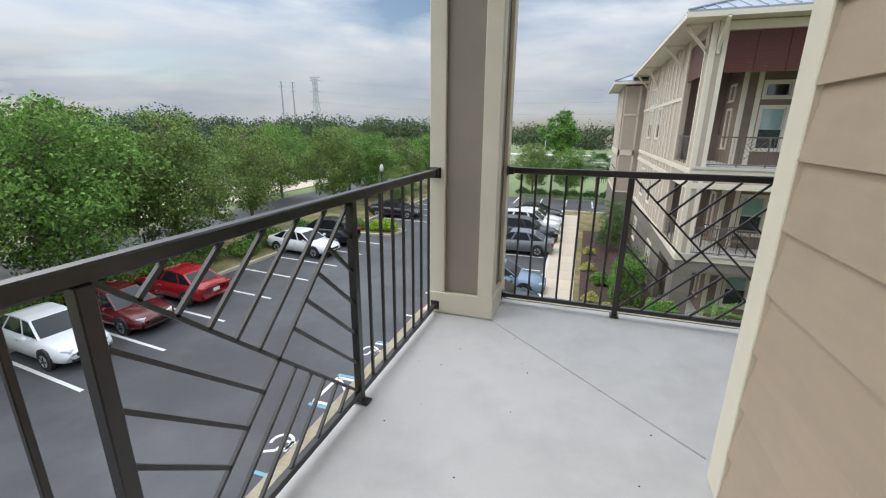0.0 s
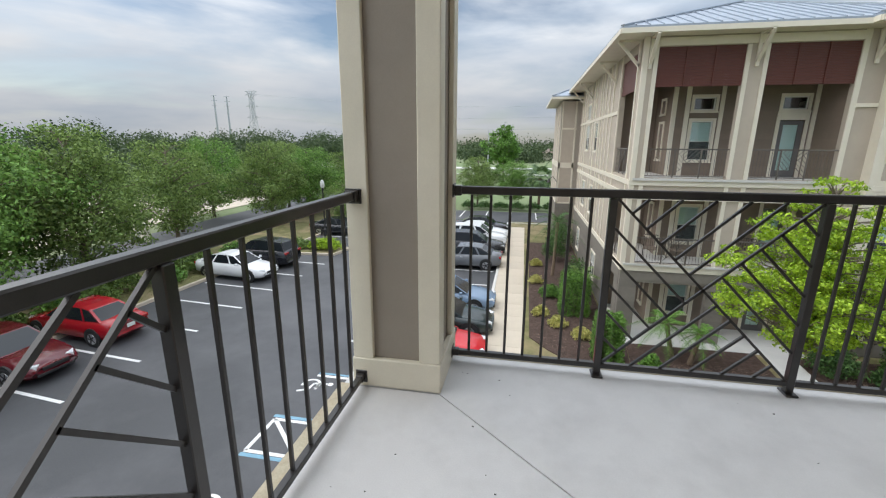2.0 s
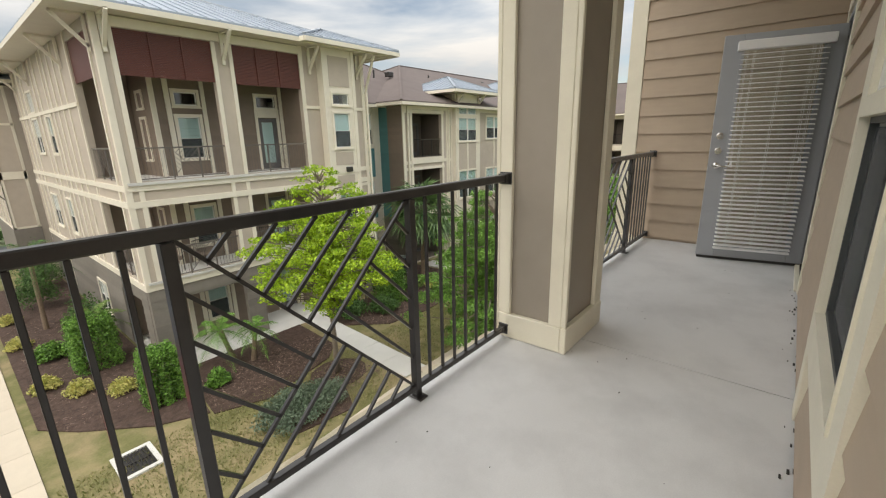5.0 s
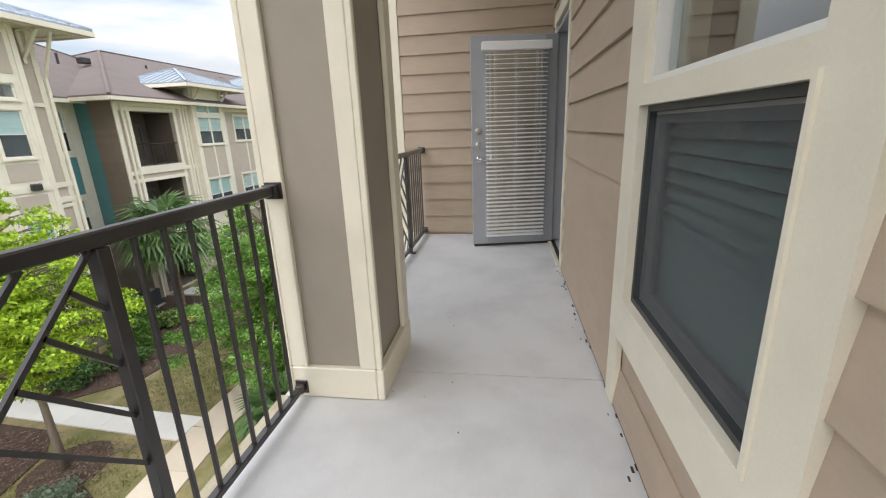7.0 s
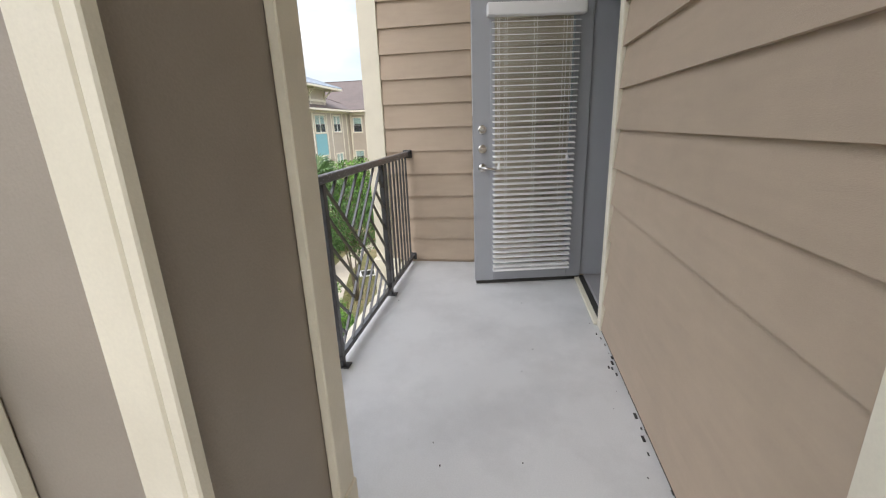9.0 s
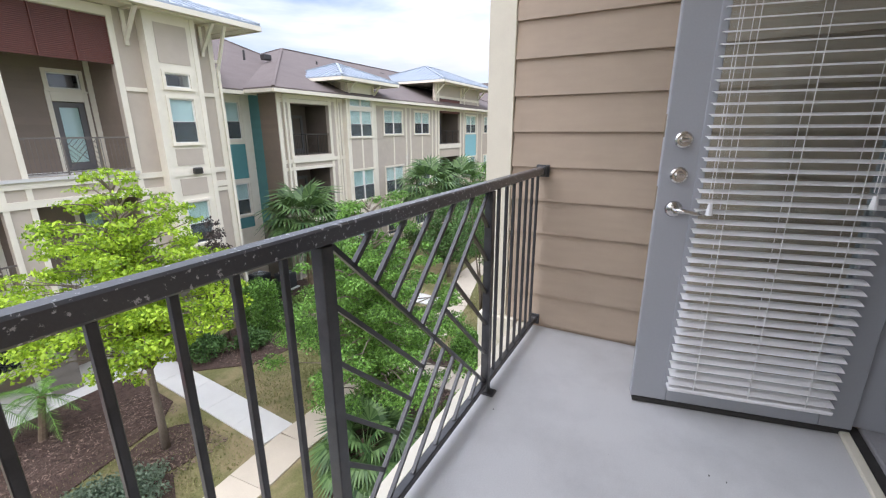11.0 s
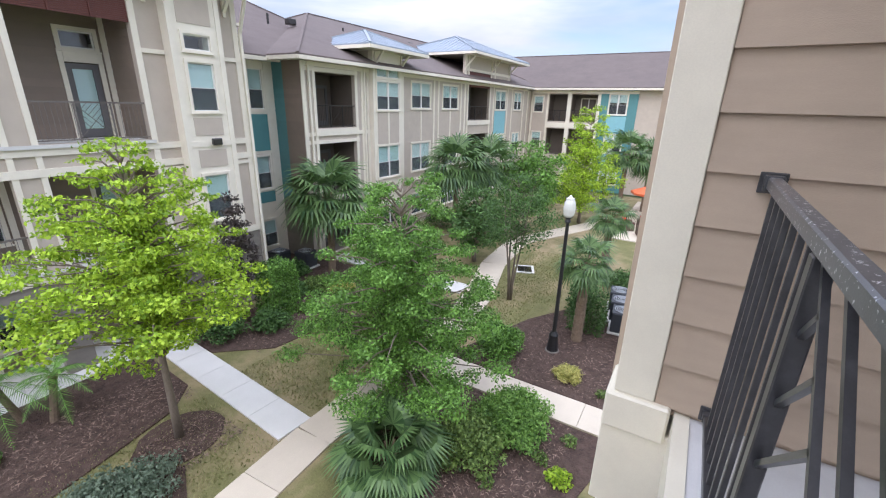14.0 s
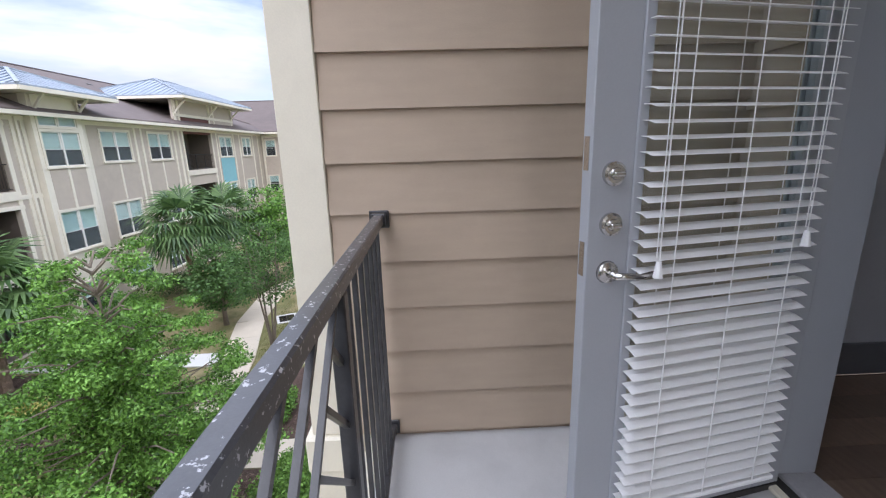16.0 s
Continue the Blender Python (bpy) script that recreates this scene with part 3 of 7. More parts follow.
# closed box; its dark colour stands for the missing light inside
thing("bedroom_wall", "room behind the window, gloom painted into its colour", "wall", kind="structure", mat=M_INSIDE,
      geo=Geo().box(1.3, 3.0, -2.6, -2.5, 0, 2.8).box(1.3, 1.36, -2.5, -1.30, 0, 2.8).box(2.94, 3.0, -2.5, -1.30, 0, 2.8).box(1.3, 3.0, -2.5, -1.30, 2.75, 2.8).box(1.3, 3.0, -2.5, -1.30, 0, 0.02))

# ---- open door ----
frame_ob = thing("door_1", "grey door frame around an open doorway", "doorway", kind="structure", mat=M_DOOR,
                 geo=Geo(face_n).box(DOOR[0], DOOR[0] + 0.035, -0.02, 0.17, 0.03, DOOR[3], 0.003).box(DOOR[1] - 0.035, DOOR[1], -0.02, 0.17, 0.03, DOOR[3], 0.003).box(DOOR[0] + 0.036, DOOR[1] - 0.036, -0.02, 0.17, DOOR[3] - 0.035, DOOR[3], 0.003))
part("casing", Geo(face_n).box(DOOR[0] - 0.085, DOOR[0] - 0.002, -0.03, 0.0, 0.004, 2.19, 0.004), M_TRIM, frame_ob, "cream casing")
part("casing", Geo(face_n).box(DOOR[1] + 0.002, DOOR[1] + 0.085, -0.03, 0.0, 0.004, 2.19, 0.004), M_TRIM, frame_ob, "cream casing")
part("casing", Geo(face_n).box(DOOR[0] - 0.085, DOOR[1] + 0.085, -0.032, 0.0, 2.192, 2.295, 0.004), M_TRIM, frame_ob, "cream casing")
sill = part("threshold", Geo(face_n).box(DOOR[0] + 0.002, DOOR[1] - 0.002, 0.031, 0.168, 0.002, 0.03, 0.006), M_SASHG, frame_ob, "worn grey door sill")
part("threshold_lip", Geo(face_n).box(DOOR[0] + 0.002, DOOR[1] - 0.002, -0.05, -0.012, 0.002, 0.02, 0.005), M_TRIM, sill, "pale outer lip of the door sill")
part("threshold_groove", Geo(face_n).box(DOOR[0] + 0.002, DOOR[1] - 0.002, -0.011, 0.03, 0.002, 0.011), M_DARK, sill, "dark groove in the door sill")
part("stop_strip", Geo(face_n).box(DOOR[0] + 0.036, DOOR[0] + 0.05, 0.06, 0.075, 0.03, 2.13), M_DARK, frame_ob)

DW, DH = 0.865, 2.08
hinge = Vector((5.575, -1.118, 0.028))
door = thing("door_leaf", "open grey steel door, full glass pane and white blinds", "door", hinge)
free = Vector((5.409, -0.273, 0.028)) - hinge
free.z = 0
ang = math.atan2(free.y, free.x)
door.rotation_euler = (0, 0, ang)
# local: x from hinge to free edge, y positive towards the end wall... the face seen is -y or +y by turn
FS = 1.0   # side of the leaf that faces along the balcony
T = 0.044
G0, G1, GZ0, GZ1 = 0.12, 0.715, 0.10, 1.97
g = Geo()
g.box(0, G0, -T / 2, T / 2, 0, DH, 0.003).box(G1, DW, -T / 2, T / 2, 0, DH, 0.003).box(G0 + 0.001, G1 - 0.001, -T / 2, T / 2, 0, GZ0, 0.003).box(G0 + 0.001, G1 - 0.001, -T / 2, T / 2, GZ1, DH, 0.003)
part("leaf", g, M_DOOR, door)
g = Geo()
for s in (-1, 1):
    y0, y1 = s * T / 2, s * (T / 2 + 0.008)
    g.box(G0 - 0.02, G0 + 0.012, y0, y1, GZ0 - 0.02, GZ1 + 0.02, 0.003).box(G1 - 0.012, G1 + 0.02, y0, y1, GZ0 - 0.02, GZ1 + 0.02, 0.003)
    g.box(G0 + 0.013, G1 - 0.013, y0, y1, GZ0 - 0.02, GZ0 + 0.012, 0.003).box(G0 + 0.013, G1 - 0.013, y0, y1, GZ1 - 0.012, GZ1 + 0.02, 0.003)
part("glazing_bead", g, M_DOOR, door)
pane = part("pane", Geo().box(G0 + 0.001, G1 - 0.001, -0.003, 0.003, GZ0 + 0.001, GZ1 - 0.001), M_GLASS, door)
pane.visible_shadow = False
BY = FS * (T / 2 + 0.035)
part("headrail", Geo().box(G0 - 0.045, G1 + 0.045, BY - 0.03, BY + 0.034, GZ1 - 0.035, GZ1 + 0.045, 0.006), M_BLIND, door, "white blind valance")
slat = mesh("blind_slat", Geo().add([(G0 - 0.01, -0.024, 0.005 * FS), (G1 + 0.01, -0.024, 0.005 * FS), (G1 + 0.01, 0.0, 0.0035), (G0 - 0.01, 0.0, 0.0035), (G0 - 0.01, 0.024, -0.005 * FS), (G1 + 0.01, 0.024, -0.005 * FS),
                                     (G0 - 0.01, -0.024, 0.003 * FS), (G1 + 0.01, -0.024, 0.003 * FS), (G1 + 0.01, 0.0, 0.0012), (G0 - 0.01, 0.0, 0.0012), (G0 - 0.01, 0.024, -0.007 * FS), (G1 + 0.01, 0.024, -0.007 * FS)],
                                    [(0, 1, 2, 3), (3, 2, 5, 4), (7, 6, 9, 8), (8, 9, 10, 11), (0, 6, 7, 1), (4, 5, 11, 10), (0, 3, 9, 6), (3, 4, 10, 9), (1, 7, 8, 2), (2, 8, 11, 5)]), M_BLIND)
n_slat = 44
for i in range(n_slat):
    o = part("blind_slat", slat, M_BLIND, door)
    o.location = (0, BY, GZ0 + 0.03 + (GZ1 - 0.07 - GZ0 - 0.03) * i / (n_slat - 1))
part("bottom_rail", Geo().box(G0 - 0.01, G1 + 0.01, BY - 0.025, BY + 0.025, GZ0 - 0.012, GZ0 + 0.006, 0.004), M_BLIND, door)
for u in (G0 + 0.09, (G0 + G1) / 2, G1 - 0.09):
    part("ladder_cord", Geo().box(u - 0.0012, u + 0.0012, BY + FS * 0.0255, BY + FS * 0.0275, GZ0, GZ1 - 0.03).box(u + 0.004, u + 0.0064, BY - FS * 0.0275, BY - FS * 0.0255, GZ0, GZ1 - 0.03), M_BLIND, door)
for u, zb in ((G1 - 0.035, 0.93), (G0 + 0.05, 0.98)):
    part("pull_cord", Geo().box(u, u + 0.002, BY + FS * 0.034, BY + FS * 0.036, zb, GZ1 - 0.03).box(u + 0.011, u + 0.013, BY + FS * 0.034, BY + FS * 0.036, zb + 0.03, GZ1 - 0.03), M_BLIND, door)
    part("cord_tassel", Geo().tube([(u + 0.004, BY + FS * 0.036, zb + 0.02), (u + 0.004, BY + FS * 0.036, zb - 0.028)], [0.007, 0.014], 8), M_BLIND, door)
HX = DW - 0.068
for zz, lab in ((1.19, "satin nickel deadbolt thumb turn"), (1.05, "satin nickel deadbolt")):
    part("deadbolt", Geo().tube([(HX, FS * T / 2, zz), (HX, FS * (T / 2 + 0.012), zz), (HX, FS * (T / 2 + 0.016), zz)], [0.033, 0.033, 0.026], 20).tube([(HX, FS * (T / 2 + 0.015), zz), (HX, FS * (T / 2 + 0.024), zz)], [0.018, 0.015], 16)
         .box(HX - 0.017, HX + 0.017, FS * (T / 2 + 0.022), FS * (T / 2 + 0.036), zz - 0.006, zz + 0.006, 0.003), M_STEEL, door, lab)
part("door_handle", Geo().tube([(HX, FS * T / 2, 0.910), (HX, FS * (T / 2 + 0.012), 0.910)], [0.034, 0.030], 20).tube([(HX, FS * (T / 2 + 0.01), 0.910), (HX, FS * (T / 2 + 0.05), 0.910)], [0.012, 0.011], 12)
     .tube([(HX + 0.008, FS * (T / 2 + 0.05), 0.910), (HX - 0.03, FS * (T / 2 + 0.056), 0.909), (HX - 0.07, FS * (T / 2 + 0.056), 0.903), (HX - 0.118, FS * (T / 2 + 0.05), 0.909)], [0.011, 0.010, 0.009, 0.007], 10), M_STEEL, door, "satin nickel lever handle", True)
for zz in (0.22, 1.05, 1.88):
    part("hinge", Geo().tube([(-0.006, -FS * (T / 2), zz - 0.05), (-0.006, -FS * (T / 2), zz + 0.05)], [0.008, 0.008], 10), M_STEEL, door)
part("latch_plate", Geo().box(DW, DW + 0.002, -0.012, 0.012, 0.9, 1.0).box(DW, DW + 0.002, -0.012, 0.012, 1.2, 1.29), M_STEEL, door)
part("door_sweep", Geo().box(0.01, DW - 0.01, -T / 2 - 0.004, T / 2 + 0.004, -0.024, -0.001), M_DARK, door)

# ---- window beside the balcony ----
win = thing("window_1", "cream-trimmed window with an insect screen and closed grey-green blinds", "window", kind="structure", mat=M_TRIM,
            geo=Geo(face_n).wall(1.57, 2.80, 0.36, 2.28, [WIN, WIN_UP], -0.034, 0.0).box(2.69, 2.80, -0.033, 0.0, 0.004, 0.359, 0.004).box(1.575, 1.68, -0.033, 0.0, 0.004, 0.359, 0.004))
for k, wz in enumerate((WIN, WIN_UP)):
    a, b, c, d = wz
    part("window_frame", Geo(face_n).wall(a + 0.001, b - 0.001, c + 0.001, d - 0.001, [(a + 0.022, b - 0.022, c + 0.022, d - 0.022)], -0.012, 0.06), M_SCREEN if k == 0 else M_SASH, win, "dark bronze screen frame" if k == 0 else "white frame")
    pn = part("pane", Geo(face_n).box(a + 0.034, b - 0.034, 0.03, 0.036, c + 0.034, d - 0.034), M_GLASS, win)
    pn.visible_shadow = False
part("sash", Geo(face_n).wall(WIN[0] + 0.023, WIN[1] - 0.023, WIN[2] + 0.023, WIN[3] - 0.023, [(WIN[0] + 0.062, WIN[1] - 0.062, WIN[2] + 0.062, WIN[3] - 0.062)], 0.012, 0.05), M_SASHG, win, "grey window sash")
part("bead", Geo(face_n).wall(WIN[0] - 0.015, WIN[1] + 0.015, WIN[2] - 0.015, WIN[3] + 0.015, [WIN], -0.042, -0.034), M_TRIM, win)
part("insect_screen", Geo(face_n).box(WIN[0] + 0.034, WIN[1] - 0.034, 0.004, 0.006, WIN[2] + 0.034, WIN[3] - 0.034), M_MESH, win, "dark insect screen").visible_shadow = False
slat2 = mesh("blind_slat", Geo(face_n).add([(1.73, 0.056, -0.022), (2.59, 0.056, -0.022), (2.59, 0.090, 0.016), (1.73, 0.090, 0.016), (1.73, 0.059, -0.024), (2.59, 0.059, -0.024), (2.59, 0.093, 0.014), (1.73, 0.093, 0.014)],
                                           [(0, 1, 2, 3), (7, 6, 5, 4), (0, 4, 5, 1), (3, 2, 6, 7)]), M_SHADE)
for i in range(14):
    o = part("blind_slat", slat2, M_SHADEG, win)
    o.location = (0, 0, 0.60 + 0.052 * i)


# ---- grit on the floor ----
g = Geo()
for i in range(70):
    x, y = (rng.uniform(-0.4, 1.0), rng.uniform(-2.2, 0.3)) if i < 25 else (rng.uniform(1.1, 5.8), rng.uniform(-1.15, 0.3)) if i < 50 else (rng.uniform(1.2, 4.6), rng.uniform(-1.18, -1.13))
    s = rng.uniform(0.0012, 0.004)
    g.box(x - s, x + s, y - s * 0.6, y + s * 0.6, 0.0005, 0.001 + s * 0.5)
for i in range(60):
    x, s = rng.uniform(1.2, 4.6), rng.uniform(0.003, 0.011)
    y = Y_WALL + 0.012 + rng.uniform(0, 1) ** 3 * 0.06
    g.box(x - s * 1.6, x + s * 1.6, y - s * 0.5, y + s * 0.5, 0.0005, 0.001 + s * 0.35)
tagged(new("floor_grit", mesh("floor_grit", g, M_DARK)), "small dark specks of grit on the floor", "debris", kind="stuff")


# ---- neighbouring buildings ----
def building(label):
    return thing("apartment_building", label, "building", (0, 0, 0))


def far_window(parent, m, u0, u1, z0, z1, blind=0.55, double=False, trim=0.11, mat=None, rail=True):
    """Casing, sash and pane of one window in a facade; a blind hangs behind the pane."""
    g = Geo(m).wall(u0 - trim, u1 + trim, z0 - trim, z1 + trim, [(u0, u1, z0, z1)], -0.045, 0.0)
    g.box(u0 - trim - 0.03, u1 + trim + 0.03, -0.075, -0.045, z0 - trim, z0 - trim + 0.05)
    w = part("window", g, M_CREAMB, parent)
    um = (u0 + u1) / 2
    g = Geo(m)
    spans = ((u0, um - 0.04), (um + 0.04, u1)) if double else ((u0, u1),)
    if double:
        g.box(um - 0.04, um + 0.04, -0.03, 0.08, z0, z1)
    for a, b in spans:
        zm = z0 + (z1 - z0) * 0.48
        g.wall(a, b, z0, z1, [(a + 0.04, b - 0.04, z0 + 0.04, zm - 0.02), (a + 0.04, b - 0.04, zm + 0.02, z1 - 0.04)] if rail else [(a + 0.04, b - 0.04, z0 + 0.04, z1 - 0.04)], 0.01, 0.06)
    part("sash", g, mat or M_SASH, w)
    p = part("pane", Geo(m).box(u0 + 0.02, u1 - 0.02, 0.035, 0.04, z0 + 0.02, z1 - 0.02), M_GLASS, w)
    p.visible_shadow = False
    if blind:
        g = Geo(m)
        zz = z1 - 0.05
        while zz > z1 - (z1 - z0) * blind:
            g.box(u0 + 0.03, u1 - 0.03, 0.065, 0.08, zz - 0.045, zz)
            zz -= 0.05
        part("blind", g, M_SHADE, w)
    if rail:
        part("insect_screen", Geo(m).box(u0 + 0.03, u1 - 0.03, 0.006, 0.009, z0 + 0.03, z0 + (z1 - z0) * 0.48), M_MESH2, w, "dark insect screen").visible_shadow = False
    # panel added behind the pane, room gloom put into its dark colour
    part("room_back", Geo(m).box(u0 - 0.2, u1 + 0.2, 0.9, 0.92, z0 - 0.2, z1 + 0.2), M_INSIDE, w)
    return w


def boards(parent, m, items, mat=None, name="trim_board", d=-0.04):
    """Trim boards, each a part: (u0, u1, z0, z1)."""
    for u0, u1, z0, z1 in items:
        part(name, Geo(m).box(u0, u1, d, 0.0 if d > -0.2 else -0.002, z0, z1), mat or M_CREAMB, parent)


def lap_field(parent, m, u0, u1, z0, z1, mat, holes=(), step=0.2, name="lap_siding"):
    """Many far lap boards in one mesh."""
    g = Geo(m)
    z = z0
    while z < z1 - 0.02:
        b = min(z + step, z1)
        spans = [(u0, u1)]
        for h in holes:
            if h[2] < b - 0.01 and h[3] > z + 0.01:
                spans = [s for p, q in spans for s in ((p, min(q, h[0])), (max(p, h[1]), q)) if s[1] - s[0] > 0.01]
        for p, q in spans:
            g.add([(p, -0.022, z), (q, -0.022, z), (q, -0.006, b), (p, -0.006, b), (p, 0.0, z), (q, 0.0, z), (q, 0.0, b), (p, 0.0, b)],
                  [(0, 1, 2, 3), (0, 4, 5, 1), (3, 2, 6, 7), (0, 3, 7, 4), (1, 5, 6, 2)])
        z = b
    ob = part(name, g, mat, parent)
    ob["kind"] = "stuff"
    return ob


def far_railing(parent, m, u0, u1, z, mat=None):
    mat = mat or M_RAILF
    r = part("railing", Geo(m).box(u0, u1, -0.02, 0.02, z + 1.0, z + 1.045).box(u0, u1, -0.015, 0.015, z + 0.06, z + 0.09), mat, parent)
    n = max(2, round((u1 - u0) / 0.11))
    g = Geo(m)
    for i in range(1, n):
        u = u0 + (u1 - u0) * i / n
        if not 0.36 < i / n < 0.66:
            g.box(u - 0.005, u + 0.005, -0.005, 0.005, z + 0.09, z + 1.0)
    part("baluster_set", g, mat, r)["kind"] = "stuff"
    for k in (0.35, 0.67):
        u = u0 + (u1 - u0) * k
        part("post", Geo(m).box(u - 0.018, u + 0.018, -0.018, 0.018, z, z + 1.0), mat, r)
    a, b = u0 + (u1 - u0) * 0.35, u0 + (u1 - u0) * 0.67
    g = Geo(m)
    for i in range(-1, 6):
        k = i / 6
        g.bar((a + (b - a) * max(k, 0), 0, z + 1.0), (a + (b - a) * max(k, 0) * 0.5, 0, z + 1.0 - 0.9 * max(k, 0) * 0.5), 0.012, 0.012, (0, 1, 0))
        g.bar((a, 0, z + 0.09 + 0.9 * max(k, 0)), (a + (b - a) * max(k, 0.02) / 2, 0, z + 0.09 + 0.9 * max(k, 0.02) / 2), 0.012, 0.012, (0, 1, 0))
        g.bar((b, 0, z + 0.09 + 0.9 * max(k, 0)), (b - (b - a) * (1 - max(k, 0)) / 2, 0, z + 0.54 + 0.45 * max(k, 0)), 0.012, 0.012, (0, 1, 0))
    g.bar((a, 0, z + 1.0), (b, 0, z + 0.09), 0.014, 0.014, (0, 1, 0)).bar((a, 0, z + 0.09), (b, 0, z + 1.0), 0.014, 0.014, (0, 1, 0))
    part("woven_bar", g, mat, r)["kind"] = "stuff"
    return r


def hip_roof(parent, x0, x1, y0, y1, ze, zr, mat, metal, run=None, label="", gutter=True):
    """A hip roof with a solid edge; the ridge lies along the longer side."""
    lx, ly = x1 - x0, y1 - y0
    h = run or min(lx, ly) / 2
    if lx >= ly:
        a, b = Vector((x0 + h, (y0 + y1) / 2, zr)), Vector((x1 - h, (y0 + y1) / 2, zr))
    else:
        a, b = Vector(((x0 + x1) / 2, y0 + h, zr)), Vector(((x0 + x1) / 2, y1 - h, zr))
    c = [Vector((x0, y0, ze)), Vector((x1, y0, ze)), Vector((x1, y1, ze)), Vector((x0, y1, ze))]
    low = [p - Vector((0, 0, 0.06)) for p in c]
    v = [*c, a, b, *low]
    if lx >= ly:
        f = [(0, 1, 5, 4), (1, 2, 5), (2, 3, 4, 5), (3, 0, 4)]
    else:
        f = [(0, 1, 4), (1, 2, 5, 4), (2, 3, 5), (3, 0, 4, 5)]
    f += [(0, 6, 7, 1), (1, 7, 8, 2), (2, 8, 9, 3), (3, 9, 6, 0), (9, 8, 7, 6)]
    roof = part("roof", Geo().add(v, f), mat, parent, label)
    g = Geo()
    for p, q in zip(low, low[1:] + low[:1]):
        g.bar(p - Vector((0, 0, 0.09)), q - Vector((0, 0, 0.09)), 0.10, 0.16)
    part("gutter", g, M_CREAMB, roof, "cream gutter and fascia")
    part("soffit", Geo().box(x0 + 0.05, x1 - 0.05, y0 + 0.05, y1 - 0.05, ze - 0.20, ze - 0.16), M_CREAMB, roof)
    if metal:
        g = Geo()
        for edge, quad in ((0, f[0]), (3, f[3]), (1, f[1])):
            p0, p1 = c[edge], c[(edge + 1) % 4]
            L = (p1 - p0).length
            tops = [v[i] for i in quad if i in (4, 5)]
            n = round(L / 0.42)
            e = (p1 - p0).normalized()
            inward = Vector((-e.y, e.x, 0))
            ta = [(t - p0).dot(e) for t in tops]
            depth = (tops[0] - p0).dot(inward)
            for i in range(n + 1):
                s = L * i / n
                lo, hi = min(ta), max(ta)
                k = s / lo if s < lo and lo > 0 else ((L - s) / (L - hi) if s > hi and L > hi else 1.0)
                if k < 0.02:
                    continue
                top = p0 + e * s + inward * depth * k + Vector((0, 0, (zr - ze) * k))
                g.bar(p0 + e * s + Vector((0, 0, 0.015)), top + Vector((0, 0, 0.015)), 0.03, 0.04)
        part("standing_seams", g, mat, roof)["kind"] = "stuff"
    g = Geo()
    for p, q in ((c[0], a), (c[1], b if lx >= ly else a), (c[3], a if lx >= ly else b), (c[2], b), (a, b)):
        if (q - p).length > 0.01:
            g.bar(p + Vector((0, 0, 0.02)), q + Vector((0, 0, 0.02)), 0.14, 0.05)
    part("ridge_cap", g, mat, roof)
    return roof


def bracket(parent, m, u, z, out=0.75, drop=0.95):
    g = Geo(m)
    g.box(u - 0.05, u + 0.05, -0.10, -0.03, z - drop, z - 0.05).bar((u, -0.06, z - drop * 0.85), (u, -out, z - 0.06), 0.09, 0.10, (1, 0, 0)).box(u - 0.05, u + 0.05, -out, -0.1, z - 0.09, z - 0.02)
    part("eave_bracket", g, M_CREAMB, parent)


# tower: three storeys of porches
tower = building("three-storey greige block, cream trim, porches, metal hip roof")
TF, TL = face_y(14.8), face_x(4.25)
Z3, Z2 = 0.08, -3.2
OPS = [(4.70, 7.42, Z3, 4.50), (8.10, 10.72, Z3, 4.50), (4.74, 7.42, Z2, -0.72), (8.10, 10.72, Z2, -0.72), (4.9, 7.40, GROUND + 0.02, -3.95), (8.10, 10.66, GROUND + 0.02, -3.95)]
WB = (11.90, 12.72)
WINS = [(*WB, 0.90, 2.32), (*WB, 2.66, 3.10), (*WB, -2.62, -1.12), (*WB, -5.7, -4.4)]
part("front_wall", Geo(TF).wall(4.25, 13.95, -3.45, 4.9, [h for h in OPS + WINS if h[3] > -3.45]), M_WALLB, tower)
part("base_wall", Geo(TF).wall(4.25, 13.95, GROUND, -3.45, [h for h in OPS + WINS if h[3] < -3.45]), M_STONE, tower, "grey block base wall")
lap_field(tower, TF, 4.25, 13.95, GROUND + 0.05, -3.47, M_STONE, [h for h in OPS + WINS if h[3] < -3.45], 0.3, "block_course")
boards(tower, TF, [(4.22, 4.38, -3.45, 4.85), (4.56, 4.70, -3.45, 4.85), (7.42, 7.55, -3.45, 4.5), (7.97, 8.10, -3.45, 4.5), (10.72, 10.88, -3.45, 4.85), (13.80, 13.98, -3.45, 4.85)])
boards(tower, TF, [(4.21, 13.99, -0.20, -0.02), (4.21, 13.99, -0.72, -0.52), (4.21, 13.99, -3.47, -3.25), (4.70, 10.88, 4.52, 4.78), (10.882, 11.5, 2.48, 2.6), (13.13, 13.798, 2.48, 2.6), (10.882, 11.5, -0.9, -0.78), (13.13, 13.798, -0.9, -0.78)], d=-0.055)
part("slab_edge", Geo(TF).box(4.30, 10.8, -0.11, -0.056, -0.02, 0.07), M_WALKW, tower, "pale porch slab edge")
part("slab_edge", Geo(TF).box(4.30, 10.8, -0.11, -0.056, -3.25, -3.17), M_WALKW, tower, "pale porch slab edge")
# projecting window bay
BAY = Matrix.Translation((0, -0.40, 0)) @ TF
part("bay", Geo(TF).wall(11.52, 13.12, -3.45, 4.85, WINS[:3], -0.40, -0.001), M_CREAMB, tower, "cream window bay")
for a, b, c, d in ((11.80, 12.82, 3.38, 4.55), (11.84, 12.78, 0.15, 0.70), (11.84, 12.78, -0.86, -0.30), (11.84, 12.78, -3.38, -2.8)):
    part("inset_panel", Geo(BAY).box(a, b, -0.016, -0.002, c, d), M_WALLB, tower)
